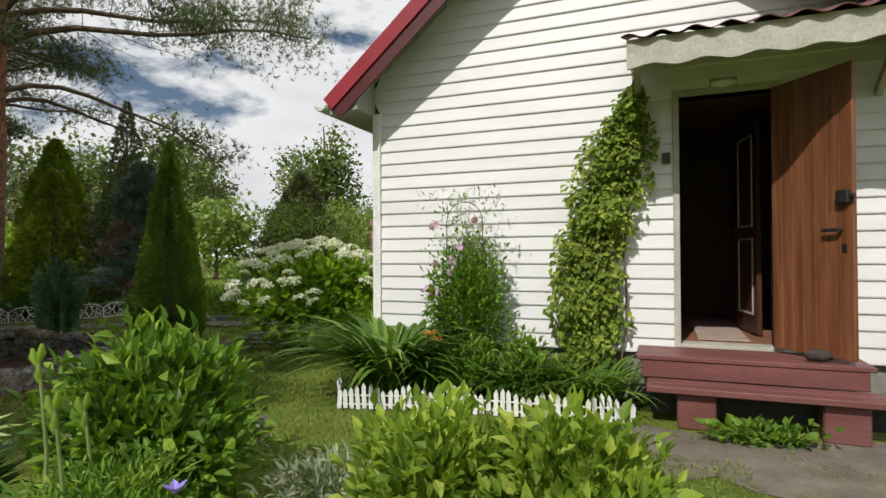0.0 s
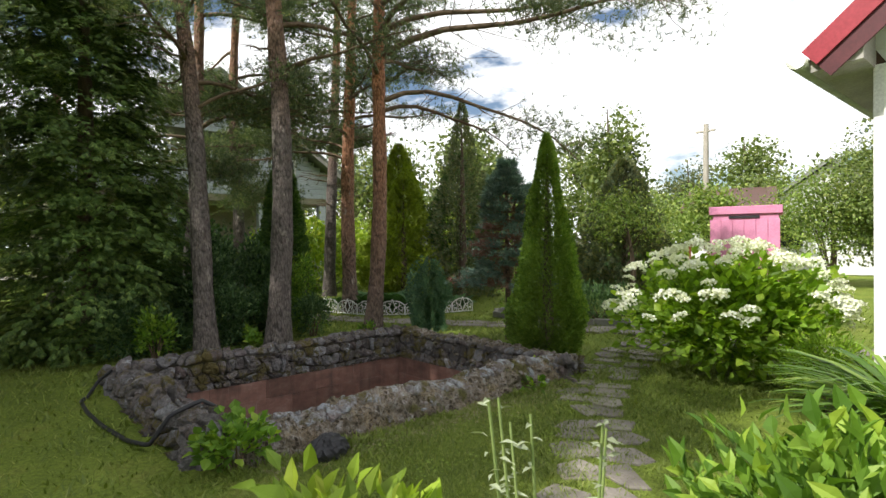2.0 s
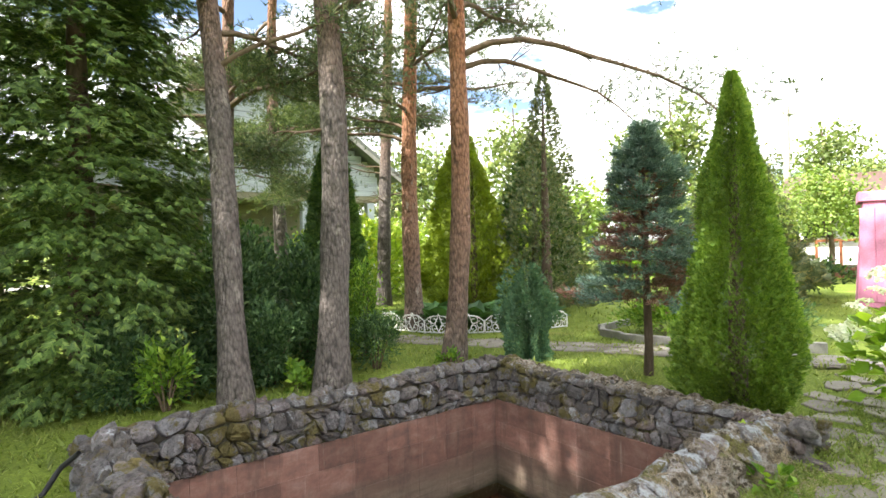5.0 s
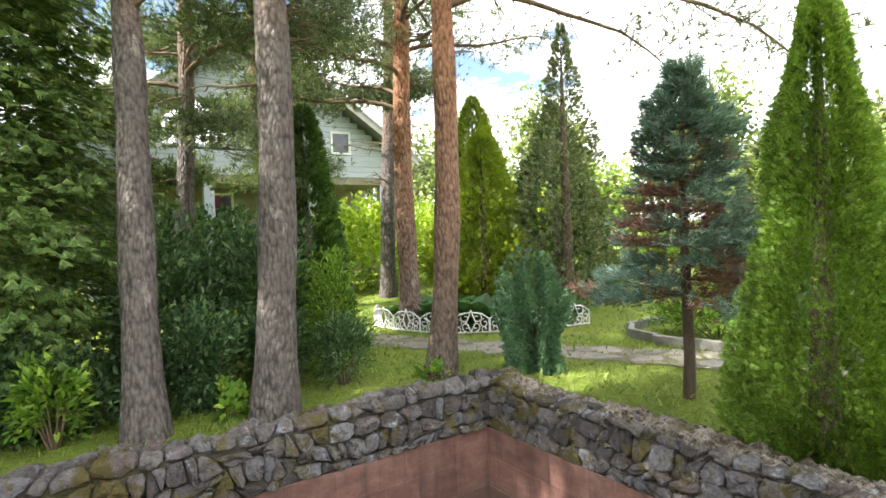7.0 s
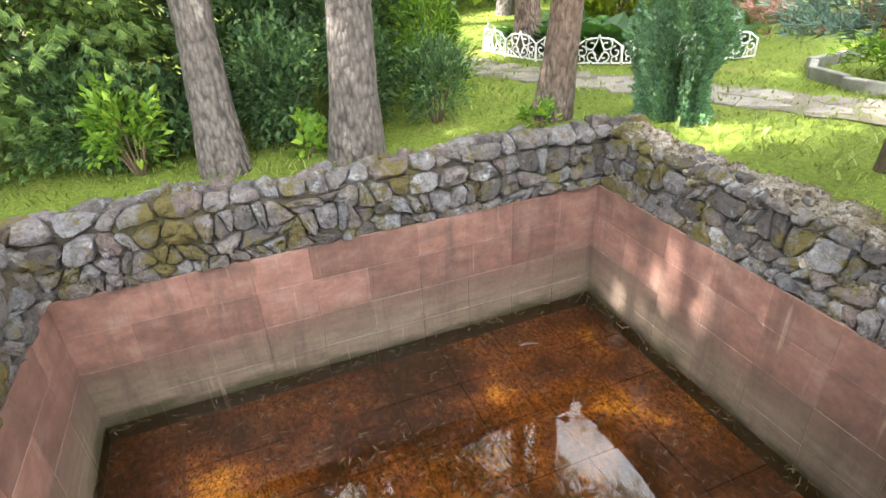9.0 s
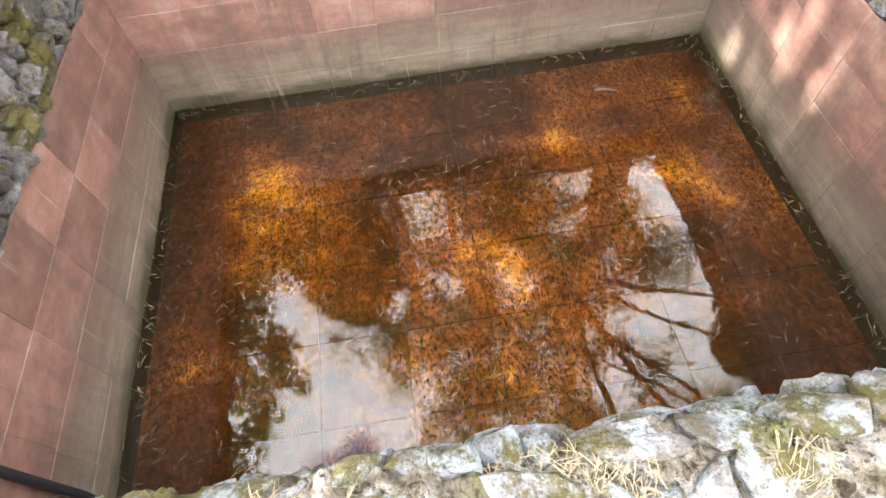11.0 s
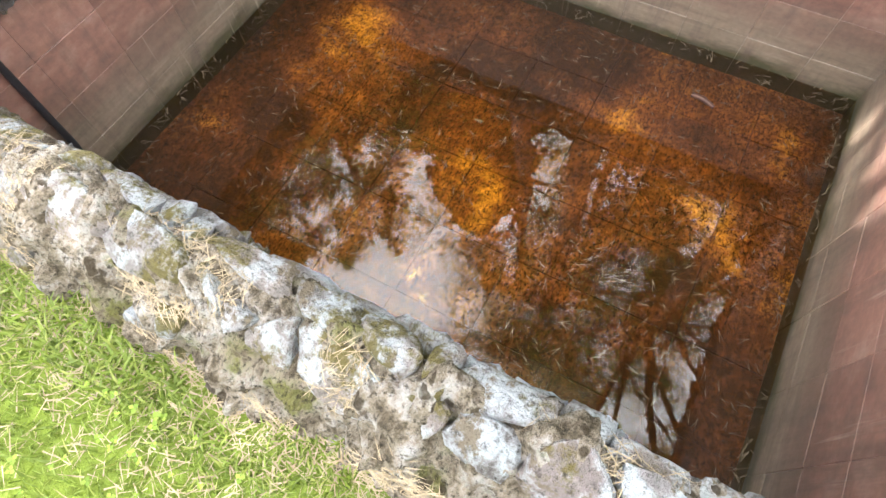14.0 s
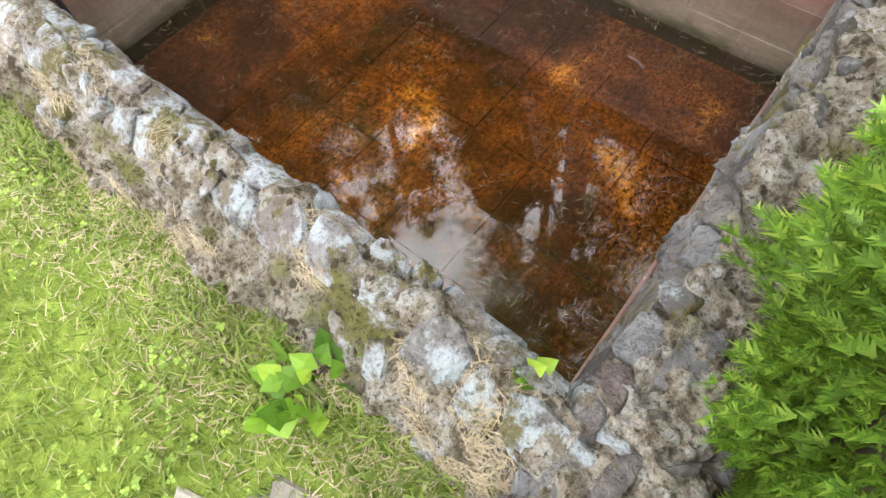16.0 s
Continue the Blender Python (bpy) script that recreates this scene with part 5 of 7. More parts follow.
def column_conifer(name, label, loc, height, rad, n, size, mat, lump=0.16, gap=0.0, power=1.0, droop=0.1, trunk=True, base=0.04, group="", vase=False, fill=0.42):
    """A thuja or other dense conifer: sprays over a lumpy cone, longest low down."""
    t = thing(name, label, "conifer", loc, group)
    u = rng.uniform(0, 1, n) ** 1.35
    az = rng.uniform(0, 2 * np.pi, n)
    prof = np.where(u < 0.12, 0.72 + u / 0.12 * 0.28, ((1 - u) / 0.88) ** power)
    if vase:
        prof = np.where(u < 0.7, 0.72 + 0.40 * u, np.sqrt(np.clip((1 - u) / 0.3, 0, 1)) * 0.9 + 0.1)
    lumps = np.array([noise.noise((math.cos(az[i]) * 2.2, math.sin(az[i]) * 2.2, u[i] * height * 1.7 + loc[0])) for i in range(n)])
    fine = np.array([noise.noise((math.cos(az[i]) * 6, math.sin(az[i]) * 6, u[i] * height * 5 + loc[1])) for i in range(n)])
    depth = 1 - fill * rng.uniform(0, 1, n) ** 2.2
    r = rad * prof * (1 + lump * 2 * lumps + lump * fine) * depth + 0.008 + rad * prof * 0.03 * np.minimum(rng.exponential(1.0, n), 3.0)
    if gap:
        keep = fine > -gap
        u, az, r = u[keep], az[keep], r[keep]
    n = len(u)
    d = np.stack([np.cos(az), np.sin(az), 0 * az], 1)
    rise = base * height + u * height * (1 - base)
    if vase:
        rise *= 1 + 0.45 * np.array([noise.noise((math.cos(q) * 3.1, math.sin(q) * 3.1, loc[0] + loc[1])) for q in az])
    pos = d * r[:, None] + UP * rise[:, None]
    way = d * 0.75 + UP * (rng.uniform(-droop, 0.75, n))[:, None] + rng.normal(0, 0.28, (n, 3))
    tang = np.cross(d, UP)
    up = tang * rng.choice((-1, 1), n)[:, None] + d * rng.normal(0, 0.6, (n, 1)) + UP * rng.uniform(0, 0.9, (n, 1))
    s = size * rng.uniform(0.65, 1.3, n) * (0.75 + 0.25 * (1 - u))
    part("crown", leaf_mesh("crown", T_FROND, pos, way, s, mat, up), t)
    if trunk:
        part("trunk", mesh_of("trunk", *tube([(0, 0, -0.05), (0, 0, height * 0.5), (0, 0, height * 0.93)], [0.035 + 0.018 * height, 0.02 + 0.01 * height, 0.008], 8), M_BARK_DARK, True), t, "dark brown trunk")
    return t


def shaggy_thuja(label, loc, height, rad, branches, each, size, mat):
    """An old thuja: many arching branches, each carrying hanging sprays, with dark gaps between."""
    t = thing("thuja", label, "conifer", loc)
    P, W, U = [], [], []
    for i in range(branches):
        u = (i + rng.uniform()) / branches
        u = u ** 1.3
        az = rng.uniform(0, 2 * np.pi)
        reach = rad * (0.86 + 0.14 * min(1, u / 0.1)) * max(0.04, 1 - u) ** 0.42 * rng.uniform(0.74, 1.24)
        d = np.array((math.cos(az), math.sin(az), 0))
        side = np.array((-d[1], d[0], 0))
        k = rng.uniform(0.2, 1.0, each) ** 0.7
        lat = rng.normal(0, 0.17, each) * (0.4 + 0.6 * k) * rad * 0.55
        z = 0.1 + u * height + 0.30 * k - 0.42 * k ** 2.4 - np.abs(lat) * 0.5 + rng.normal(0, 0.035, each)
        P.append(d * (k * reach - 0.25 * np.abs(lat))[:, None] + side * lat[:, None] + UP * np.maximum(z, 0.05)[:, None])
        W.append(d * 0.9 + side * (lat * 2.6)[:, None] + UP * (0.25 - 0.95 * k ** 2)[:, None] + rng.normal(0, 0.2, (each, 3)))
        U.append(np.tile(UP, (each, 1)) + d * 0.5 + rng.normal(0, 0.3, (each, 3)))
    P, W, U = np.concatenate(P), np.concatenate(W), np.concatenate(U)
    part("crown", leaf_mesh("crown", T_FROND, P, W, size * rng.uniform(0.6, 1.35, len(P)), mat, U), t)
    part("trunk", mesh_of("trunk", *tube([(0, 0, -0.05), (0, 0, height * 0.5), (0, 0, height * 0.93)], [0.16, 0.09, 0.01], 8), M_BARK_DARK, True), t, "dark brown trunk")


shaggy_thuja("huge dense dark-green thuja bush beside the trodden path", (-8.30, 2.15, 0.05), 7.0, 1.42, 620, 76, 0.108, L_THUJABIG)
column_conifer("thuja", "conical bright green thuja at the pool's end", (-3.64, 6.02, 0.04), 2.66, 0.39, 38000, 0.048, L_THUJA, 0.27, power=0.82, droop=-0.35)
column_conifer("thuja", "narrow dark thuja among the shrubs", (-8.5, 5.05, 0.1), 2.75, 0.40, 6500, 0.13, L_THUJADK, 0.14, power=0.5)
column_conifer("thuja", "golden-green thuja behind the hosta bed", (-9.6, 8.5, 0.1), 2.9, 0.75, 11000, 0.11, L_YELLOW, 0.3, power=0.7)
column_conifer("thuja", "golden-green thuja behind the hosta bed", (-11.2, 9.6, 0.1), 3.9, 0.95, 8000, 0.16, L_YELLOW, 0.2, power=0.75)
column_conifer("juniper", "low rounded blue-green juniper bush behind the pool", (-6.12, 6.30, 0.09), 0.95, 0.24, 11000, 0.055, L_JUNI, 0.46, trunk=False, droop=-0.7, base=0.0, vase=True)
column_conifer("cedar", "tall thin greyish conifer with a see-through crown", (-8.6, 9.4, 0.1), 4.5, 0.92, 8500, 0.10, L_CEDAR, 0.34, gap=0.16, power=1.0, fill=0.9)
column_conifer("cedar", "dark conifer behind the hosta bed", (-10.0, 10.6, 0.1), 3.6, 1.0, 6000, 0.19, L_THUJADK, 0.2, power=0.8)
column_conifer("cedar", "dark conifer far behind the beds", (-7.0, 13.5, 0.1), 3.4, 1.2, 4500, 0.24, L_CEDAR, 0.25, power=0.8)


def blue_spruce(loc, height, rad):
    t = thing("blue_spruce", "small blue spruce with bare trunk and brown dead needles", "conifer", loc)
    part("trunk", mesh_of("trunk", *tube([(0, 0, -0.05), (0.02, -0.01, 0.3), (-0.02, 0.02, height * 0.5), (0, 0, height)], [0.05, 0.042, 0.034, 0.01], 9), M_BARK_DARK, True), t, "scaly grey-brown trunk")
    items, lp, lw, bp, bw = [], [], [], [], []
    z = 0.78
    while z < height - 0.05:
        k = (z - 0.78) / (height - 0.78)
        L = rad * (1 - k) ** 0.9 * rng.uniform(0.8, 1.2) + 0.04
        for i in range(6):
            az = i * 1.05 + rng.uniform(-0.3, 0.3) + z * 3
            ln = L * rng.uniform(0.7, 1.15)
            d = np.array((math.cos(az), math.sin(az), 0.02 + 0.3 * k))
            p = np.array([(0, 0, z), d * ln * 0.6 + (0, 0, z - 0.02), d * ln + (0, 0, z + 0.03)])
            items.append((p, [0.012, 0.008, 0.004]))
            side = np.array((-d[1], d[0], 0))
            for j in range(int(34 + 110 * ln)):
                q = rng.uniform(0.12, 1.02) ** 0.8
                c = d * ln * q + (0, 0, z) + side * rng.normal(0, 0.13 * ln * (1.2 - 0.5 * q) + 0.02) + UP * rng.normal(0.0, 0.03)
                w = d + side * rng.normal(0, 0.7) + UP * rng.uniform(-0.1, 0.5)
                dead = (q < 0.42 and k < 0.7) or (k < 0.62 and noise.noise((c[0] * 3.2, c[1] * 3.2, c[2] * 3.2 + 1.5)) > 0.10)
                (bp if dead else lp).append(c)
                (bw if dead else lw).append(w)
        z += 0.125
    for it in items:
        part("limb", mesh_of("limb", *tubes([it], 5), M_TWIG, True), t)
    part("crown", leaf_mesh("crown", T_TUFT2, np.array(lp), np.array(lw), rng.uniform(0.065, 0.105, len(lp)), L_BLUE), t, "blue-green needles")
    part("dead_needles", leaf_mesh("dead_needles", T_TUFT2, np.array(bp), np.array(bw), rng.uniform(0.05, 0.085, len(bp)), L_BROWN), t, "reddish-brown dead needles")


blue_spruce((-4.78, 6.60, 0.08), 2.55, 0.72)


def shrub(name, label, loc, radii, n, size, mat, template=None, clumps=26, lift=0.55, category="shrub", stems=9, stem_mat=None, group="", low=0.0):
    """A leafy bush: clumps of leaves over a lumpy dome, on stems."""
    t = thing(name, label, category, loc, group)
    template = template or T_LEAF
    d = ball_dirs(clumps)
    c = d * rng.uniform(0.45, 0.82, (clumps, 1)) * radii + (0, 0, radii[2] * 0.98)
    which = rng.integers(0, clumps, n)
    pos = c[which] + np.clip(rng.normal(0, 1, (n, 3)), -1.6, 1.6) * np.array(radii) * 0.2
    pos[:, 2] = np.maximum(pos[:, 2], 0.03)
    out = unit((pos - (0, 0, radii[2] * 0.45)) / radii)
    way = out + UP * lift * rng.uniform(-0.6, 1, (n, 1)) + rng.normal(0, 0.45, (n, 3))
    part("foliage", leaf_mesh("foliage", template, pos, way, size * rng.uniform(0.6, 1.25, n), mat), t)
    for i in range(stems):
        q = c[i % clumps] * rng.uniform(0.8, 1.0)
        b = np.array((q[0] * 0.15, q[1] * 0.15, -0.03))
        part("stem", mesh_of("stem", *tube(np.array([b, (b + q) / 2 + (0, 0, 0.1 * radii[2]), q]), [0.010, 0.007, 0.004], 5), stem_mat or M_TWIG, True), t)
    return t


# understorey behind the pool
shrub("shrub", "tall dark-leaved shrub between the pines", (-7.9, 3.45, 0.05), (0.62, 0.6, 0.82), 6000, 0.07, L_SHRUBDK, clumps=50)
shrub("shrub", "tall dark-leaved shrub between the pines", (-7.9, 4.35, 0.08), (0.5, 0.5, 0.78), 4200, 0.085, L_SHRUBDK, clumps=40)
shrub("shrub", "young leafy shrub beside the furrowed pine", (-7.55, 4.95, 0.08), (0.4, 0.4, 0.6), 2600, 0.075, L_SHRUB, T_SLIM, clumps=30)
shrub("shrub", "pale-leaved sapling at the foot of the thuja", (-6.95, 2.62, 0.05), (0.26, 0.24, 0.36), 600, 0.075, L_SHRUB, clumps=16)
shrub("shrub", "leafy undergrowth below the thuja", (-7.35, 2.9, 0.05), (0.4, 0.35, 0.34), 1500, 0.075, L_SHRUBDK, clumps=24)
shrub("shrub", "grey-leaved bush low behind the pool rim", (-6.95, 4.75, 0.08), (0.36, 0.3, 0.34), 1800, 0.06, L_SHRUBDK, T_SLIM, clumps=22)
shrub("shrub", "dark broad-leaved bush low between the pines", (-7.15, 3.62, 0.06), (0.40, 0.36, 0.46), 4200, 0.058, L_SHRUBDK, T_LEAF, clumps=34)
shrub("shrub", "dark broad-leaved bush low between the pines", (-7.25, 4.25, 0.08), (0.34, 0.30, 0.42), 3000, 0.056, L_SHRUBDK, T_LEAF, clumps=28)
shrub("shrub", "dark leafy bush spilling from under the thuja", (-7.3, 2.35, 0.05), (0.45, 0.45, 0.42), 3800, 0.058, L_SHRUBDK, T_LEAF, clumps=32)
shrub("shrub", "pale green oak sapling behind the rim", (-6.72, 3.72, 0.06), (0.14, 0.14, 0.15), 160, 0.07, L_SHRUB, T_BROAD, clumps=9, stems=3)
shrub("shrub", "weedy leafy tuft at the foot of a pine", (-6.35, 5.30, 0.09), (0.15, 0.15, 0.1), 120, 0.06, L_SHRUB, clumps=10, stems=3)
shrub("hedge", "sunlit yellow-green hedge at the back of the lawn", (-14.5, 9.2, 0.1), (1.6, 2.8, 1.1), 5000, 0.16, L_LIME, T_FAR, clumps=70)
shrub("hedge", "sunlit yellow-green hedge at the back of the lawn", (-14.2, 13.8, 0.1), (1.6, 2.8, 1.2), 5000, 0.17, L_LIME, T_FAR, clumps=70)
shrub("hedge", "leafy hedge before the pale blue house", (-13.9, 5.2, 0.1), (0.9, 2.6, 0.95), 7000, 0.13, L_SHRUBDK, T_FAR, clumps=70)
shrub("peony", "leafy peony clump inside the kerbed bed", (-5.75, 8.75, 0.1), (0.75, 0.6, 0.30), 3000, 0.085, L_SHRUB, T_SLIM, clumps=36)
shrub("peony", "leafy peony clump inside the kerbed bed", (-4.9, 9.1, 0.1), (0.75, 0.6, 0.33), 2600, 0.085, L_SHRUBDK, T_SLIM, clumps=36)


def rosette(name, label, loc, n, length, wide, mat, category="plant", bend=0.9, lean=(0.3, 1.1), group="", template=None):
    """Leaves rising from one crown and arching over."""
    t = thing(name, label, category, loc, group)
    az = rng.uniform(0, 2 * np.pi, n)
    rise = rng.uniform(*lean, n)
    d = np.stack([np.cos(az), np.sin(az), 0 * az], 1)
    way = d + UP * rise[:, None] * 1.6
    pos = d * rng.uniform(0, 0.07, (n, 1)) * (length / 0.5)
    part("foliage", leaf_mesh("foliage", template or template_strap(6, bend, wide), pos, way, length * rng.uniform(0.6, 1.15, n), mat, np.tile(UP, (n, 1)) - d * 0.2 + rng.normal(0, 0.1, (n, 3))), t)
    return t


HOSTA_LEAF = template_leaf(0.72, 0.1, 0.35)
for i, (x, y, s) in enumerate(((-9.35, 6.85, 0.42), (-8.75, 6.95, 0.5), (-8.25, 7.25, 0.55), (-7.95, 7.75, 0.5), (-8.6, 7.7, 0.55), (-9.3, 7.4, 0.5), (-7.75, 8.4, 0.42))):
    rosette("hosta", "broad-leaved green hosta inside the scroll fence", (x, y, 0.1), 34, s, 0.2, L_HOSTA, "hosta", lean=(0.35, 1.3), group="hostas in the fenced bed", template=HOSTA_LEAF)


# ---- edging, fences, paths ----
def scroll_fence():
    """White cast scroll panels round the hosta bed."""
    t = thing("scroll_fence", "low white ornamental scroll-work garden fence", "fence", (0, 0, 0.1), kind="")
    W, H = 0.47, 0.30

    def spiral(cx, cz, r, turns, a0, sgn):
        k = np.linspace(0, 1, 14)
        a = a0 + sgn * k * turns * 2 * np.pi
        rr = r * (1 - 0.75 * k)
        return np.stack([cx + rr * np.cos(a), 0 * k, cz + rr * np.sin(a)], 1)

    items = []
    for s in (-1, 1):
        items += [(spiral(s * 0.075, 0.20, 0.07, 1.1, math.pi / 2, -s), 0.0085), (spiral(s * 0.06, 0.09, 0.06, 1.1, -math.pi / 2, s), 0.0085), (spiral(s * 0.17, 0.13, 0.062, 1.1, math.pi / 2, s), 0.0085), (spiral(s * 0.17, 0.06, 0.045, 0.9, -math.pi / 2, -s), 0.0085)]
        items += [(np.array([(0, 0, 0.03), (s * 0.06, 0, 0.14), (s * 0.02, 0, 0.24), (0, 0, 0.30)]), 0.009), (np.array([(s * 0.01, 0, 0.27), (s * 0.13, 0, 0.255), (s * 0.225, 0, 0.19)]), 0.009), (np.array([(s * 0.225, 0, 0.0), (s * 0.228, 0, 0.1), (s * 0.225, 0, 0.2)]), 0.010)]
    items += [(np.array([(-W / 2, 0, 0.02), (0, 0, 0.018), (W / 2, 0, 0.02)]), 0.011)]
    me = mesh_of("panel", *tubes(items, 5), M_WHITE, True)
    stake = mesh_of("stake", *tube([(0, 0, -0.1), (0, 0, 0.05), (0, 0, 0.1)], [0.005, 0.011, 0.011], 6), M_WHITE, True)
    path = np.array([(-9.75, 6.6), (-9.35, 6.28), (-8.65, 6.42), (-8.1, 6.72), (-7.68, 7.3), (-7.42, 8.0), (-7.28, 8.75)])
    seg = np.linalg.norm(np.diff(path, axis=0), axis=1)
    cum = np.concatenate([[0], seg.cumsum()])
    s = 0.0
    while s + W <= cum[-1]:
        p, q = [np.array([np.interp(v, cum, path[:, c]) for c in range(2)]) for v in (s, s + W)]
        m = (p + q) / 2
        pan = part("panel", me, t, m=pose(m[0], m[1], 0, 0, 0, math.degrees(math.atan2(q[1] - p[1], q[0] - p[0]))))
        part("stake", stake, t, m=pose(p[0], p[1], 0))
        s += W


scroll_fence()


def picket_edging():
    t = thing("picket_edging", "toy-sized white plastic picket edging round the flower bed", "fence", (0, 0, 0))
    bm = prism_bm([(-0.017, 0.0), (0.017, 0.0), (0.017, 0.15), (0.0, 0.178), (-0.017, 0.15)], "y", -0.004, 0.004)
    me = bpy.data.meshes.new("picket")
    bm.to_mesh(me)
    bm.free()
    me.materials.append(M_WHITE)
    path = np.array([(-0.42, 4.95), (-0.17, 4.50), (0.45, 4.66), (1.1, 4.75), (1.65, 4.80), (2.05, 4.88)])
    cum = np.concatenate([[0], np.linalg.norm(np.diff(path, axis=0), axis=1).cumsum()])
    i = 0
    for s in np.arange(0.0, cum[-1], 0.052):
        p = [np.interp(s, cum, path[:, c]) for c in range(2)]
        q = [np.interp(s + 0.03, cum, path[:, c]) for c in range(2)]
        a = math.degrees(math.atan2(q[1] - p[1], q[0] - p[0]))
        wave = 1.0 + 0.16 * math.cos(i % 7 / 7 * 2 * math.pi)
        part("picket", me, t, m=pose(p[0], p[1], 0.01 + rng.uniform(-0.006, 0.006), rng.uniform(-4, 4), rng.uniform(-3, 3), a) @ Matrix.Diagonal((1, 1, wave, 1)))
        i += 1
    for z in (0.045, 0.115):
        pts = [(x, y + 0.008, z) for x, y in path]
        part("rail", mesh_of("rail", *tube(pts, 0.007, 5), M_WHITE), t)


picket_edging()


def flag_mesh(seed, sx, sy):
    r = np.random.default_rng(seed)
    n = 7
    a = np.sort(r.uniform(0, 2 * np.pi, n) * 0.35 + np.linspace(0, 2 * np.pi, n, endpoint=False))
    out = [(math.cos(t) * sx * r.uniform(0.8, 1.05), math.sin(t) * sy * r.uniform(0.8, 1.05)) for t in a]
    bm = prism_bm(out, "z", -0.04, 0.018)
    es = [e for e in bm.edges if all(v.co.z > 0 for v in e.verts)]
    bmesh.ops.bevel(bm, geom=es, offset=0.008, segments=1, affect="EDGES")
    me = bpy.data.meshes.new("flagstone")
    bm.to_mesh(me)
    bm.free()
    me.materials.append(M_FLAG)
    return me


FLAGS = [flag_mesh(i, 0.21, 0.16) for i in range(8)]


def lay_flags(name, label, path, step, across, spread):
    t = thing(name, label, "path", (0, 0, 0), kind="structure")
    p = np.array(path, float)
    cum = np.concatenate([[0], np.linalg.norm(np.diff(p, axis=0), axis=1).cumsum()])
    s = 0.0
    i = 0
    while s < cum[-1]:
        c = np.array([np.interp(s, cum, p[:, k]) for k in range(2)])
        e = np.array([np.interp(s + 0.1, cum, p[:, k]) for k in range(2)])
        d = unit((e - c)[None])[0]
        nrm = np.array((-d[1], d[0]))
        for k in range(across):
            q = c + nrm * ((k - (across - 1) / 2) * spread + rng.uniform(-0.05, 0.05)) + d * rng.uniform(-0.05, 0.05)
            part("flagstone", FLAGS[int(rng.integers(0, 8))], t, m=pose(q[0], q[1], ground_z(*q) - 0.004, rng.uniform(-1.5, 1.5), rng.uniform(-1.5, 1.5), rng.uniform(0, 360)))
        s += step * rng.uniform(0.85, 1.15)
        i += 1


lay_flags("stepping_path", "irregular grey stepping stones set in the lawn", [(-1.3, 3.4), (-2.0, 4.5), (-2.45, 5.1), (-2.72, 5.6), (-2.92, 6.3), (-3.15, 7.0), (-3.3, 7.9)], 0.33, 2, 0.30)
lay_flags("flagstone_path", "crazy-paved grey flagstone path across the lawn", [(-10.2, 5.3), (-8.3, 5.95), (-6.5, 7.0), (-5.1, 7.8), (-3.4, 8.5), (-1.2, 9.2)], 0.30, 2, 0.30)


def kerb():
    t = thing("bed_kerb", "low concrete kerb round the peony bed", "kerb", (0, 0, 0.1), kind="structure")
    me = bpy.data.meshes.new("kerb_block")
    bm = box_bm((-0.19, -0.035, -0.06), (0.19, 0.035, 0.10), 0.008)
    bm.to_mesh(me)
    bm.free()
    me.materials.append(M_CONCRETE)
    path = np.array([(-6.75, 9.2), (-6.72, 8.5), (-6.45, 8.12), (-5.9, 8.0), (-5.3, 8.1), (-4.6, 8.45), (-4.0, 8.9)])
    cum = np.concatenate([[0], np.linalg.norm(np.diff(path, axis=0), axis=1).cumsum()])
    for s in np.arange(0.2, cum[-1], 0.39):
        p = [np.interp(s, cum, path[:, c]) for c in range(2)]
        q = [np.interp(s + 0.05, cum, path[:, c]) for c in range(2)]
        part("kerb_block", me, t, m=pose(p[0], p[1], rng.uniform(-0.008, 0.008), 0, 0, math.degrees(math.atan2(q[1] - p[1], q[0] - p[0]))))


kerb()


# ---- garden plants by the house ----
def hydrangea():
    t = shrub("hydrangea", "hydrangea bush covered in round white flower heads", (-1.95, 6.75, 0.04), (1.05, 0.85, 0.64), 3800, 0.11, L_HYDR, T_BROAD, clumps=60, lift=0.2, stems=14, stem_mat=M_STEM)
    n = 70
    d = ball_dirs(n)
    d[:, 2] = np.abs(d[:, 2])
    pv, pf = template_leaf(1.0, 0.05, 0.05)
    V, F = scatter(pv, pf, d * (1, 1, 0.6), d + rng.normal(0, 0.8, (n, 3)), d, rng.uniform(0.32, 0.5, n))
    bloom = mesh_of("bloom", V, F, M_PETAL)
    for i in range(125):
        q = ball_dirs(1)[0]
        q[2] = abs(q[2]) * 1.15 - 0.15
        s = rng.uniform(0.05, 0.092)
        p = q * np.array((1.12, 0.95, 0.66)) * rng.uniform(0.97, 1.08) + (0, 0, 0.70)
        if p[2] > 0.3:
            part("bloom", bloom, t, "round creamy white flower head", m=pose(p[0], p[1], p[2], -25 * q[1] + rng.uniform(-10, 10), 25 * q[0] + rng.uniform(-10, 10), rng.uniform(0, 360)) @ Matrix.Diagonal((s, s, s * 0.9, 1)))


hydrangea()

for x, y, n, ln in ((-0.05, 5.12, 380, 1.12), (0.30, 5.2, 180, 0.85), (1.15, 5.25, 170, 0.66), (1.75, 5.2, 220, 0.66), (1.45, 5.1, 130, 0.58)):
    rosette("daylily", "daylily clump of long arching strap leaves", (x, y, 0.02), n, ln, 0.017, L_STRAP, "daylily", 1.0, (0.9, 3.2), "daylilies along the house wall")


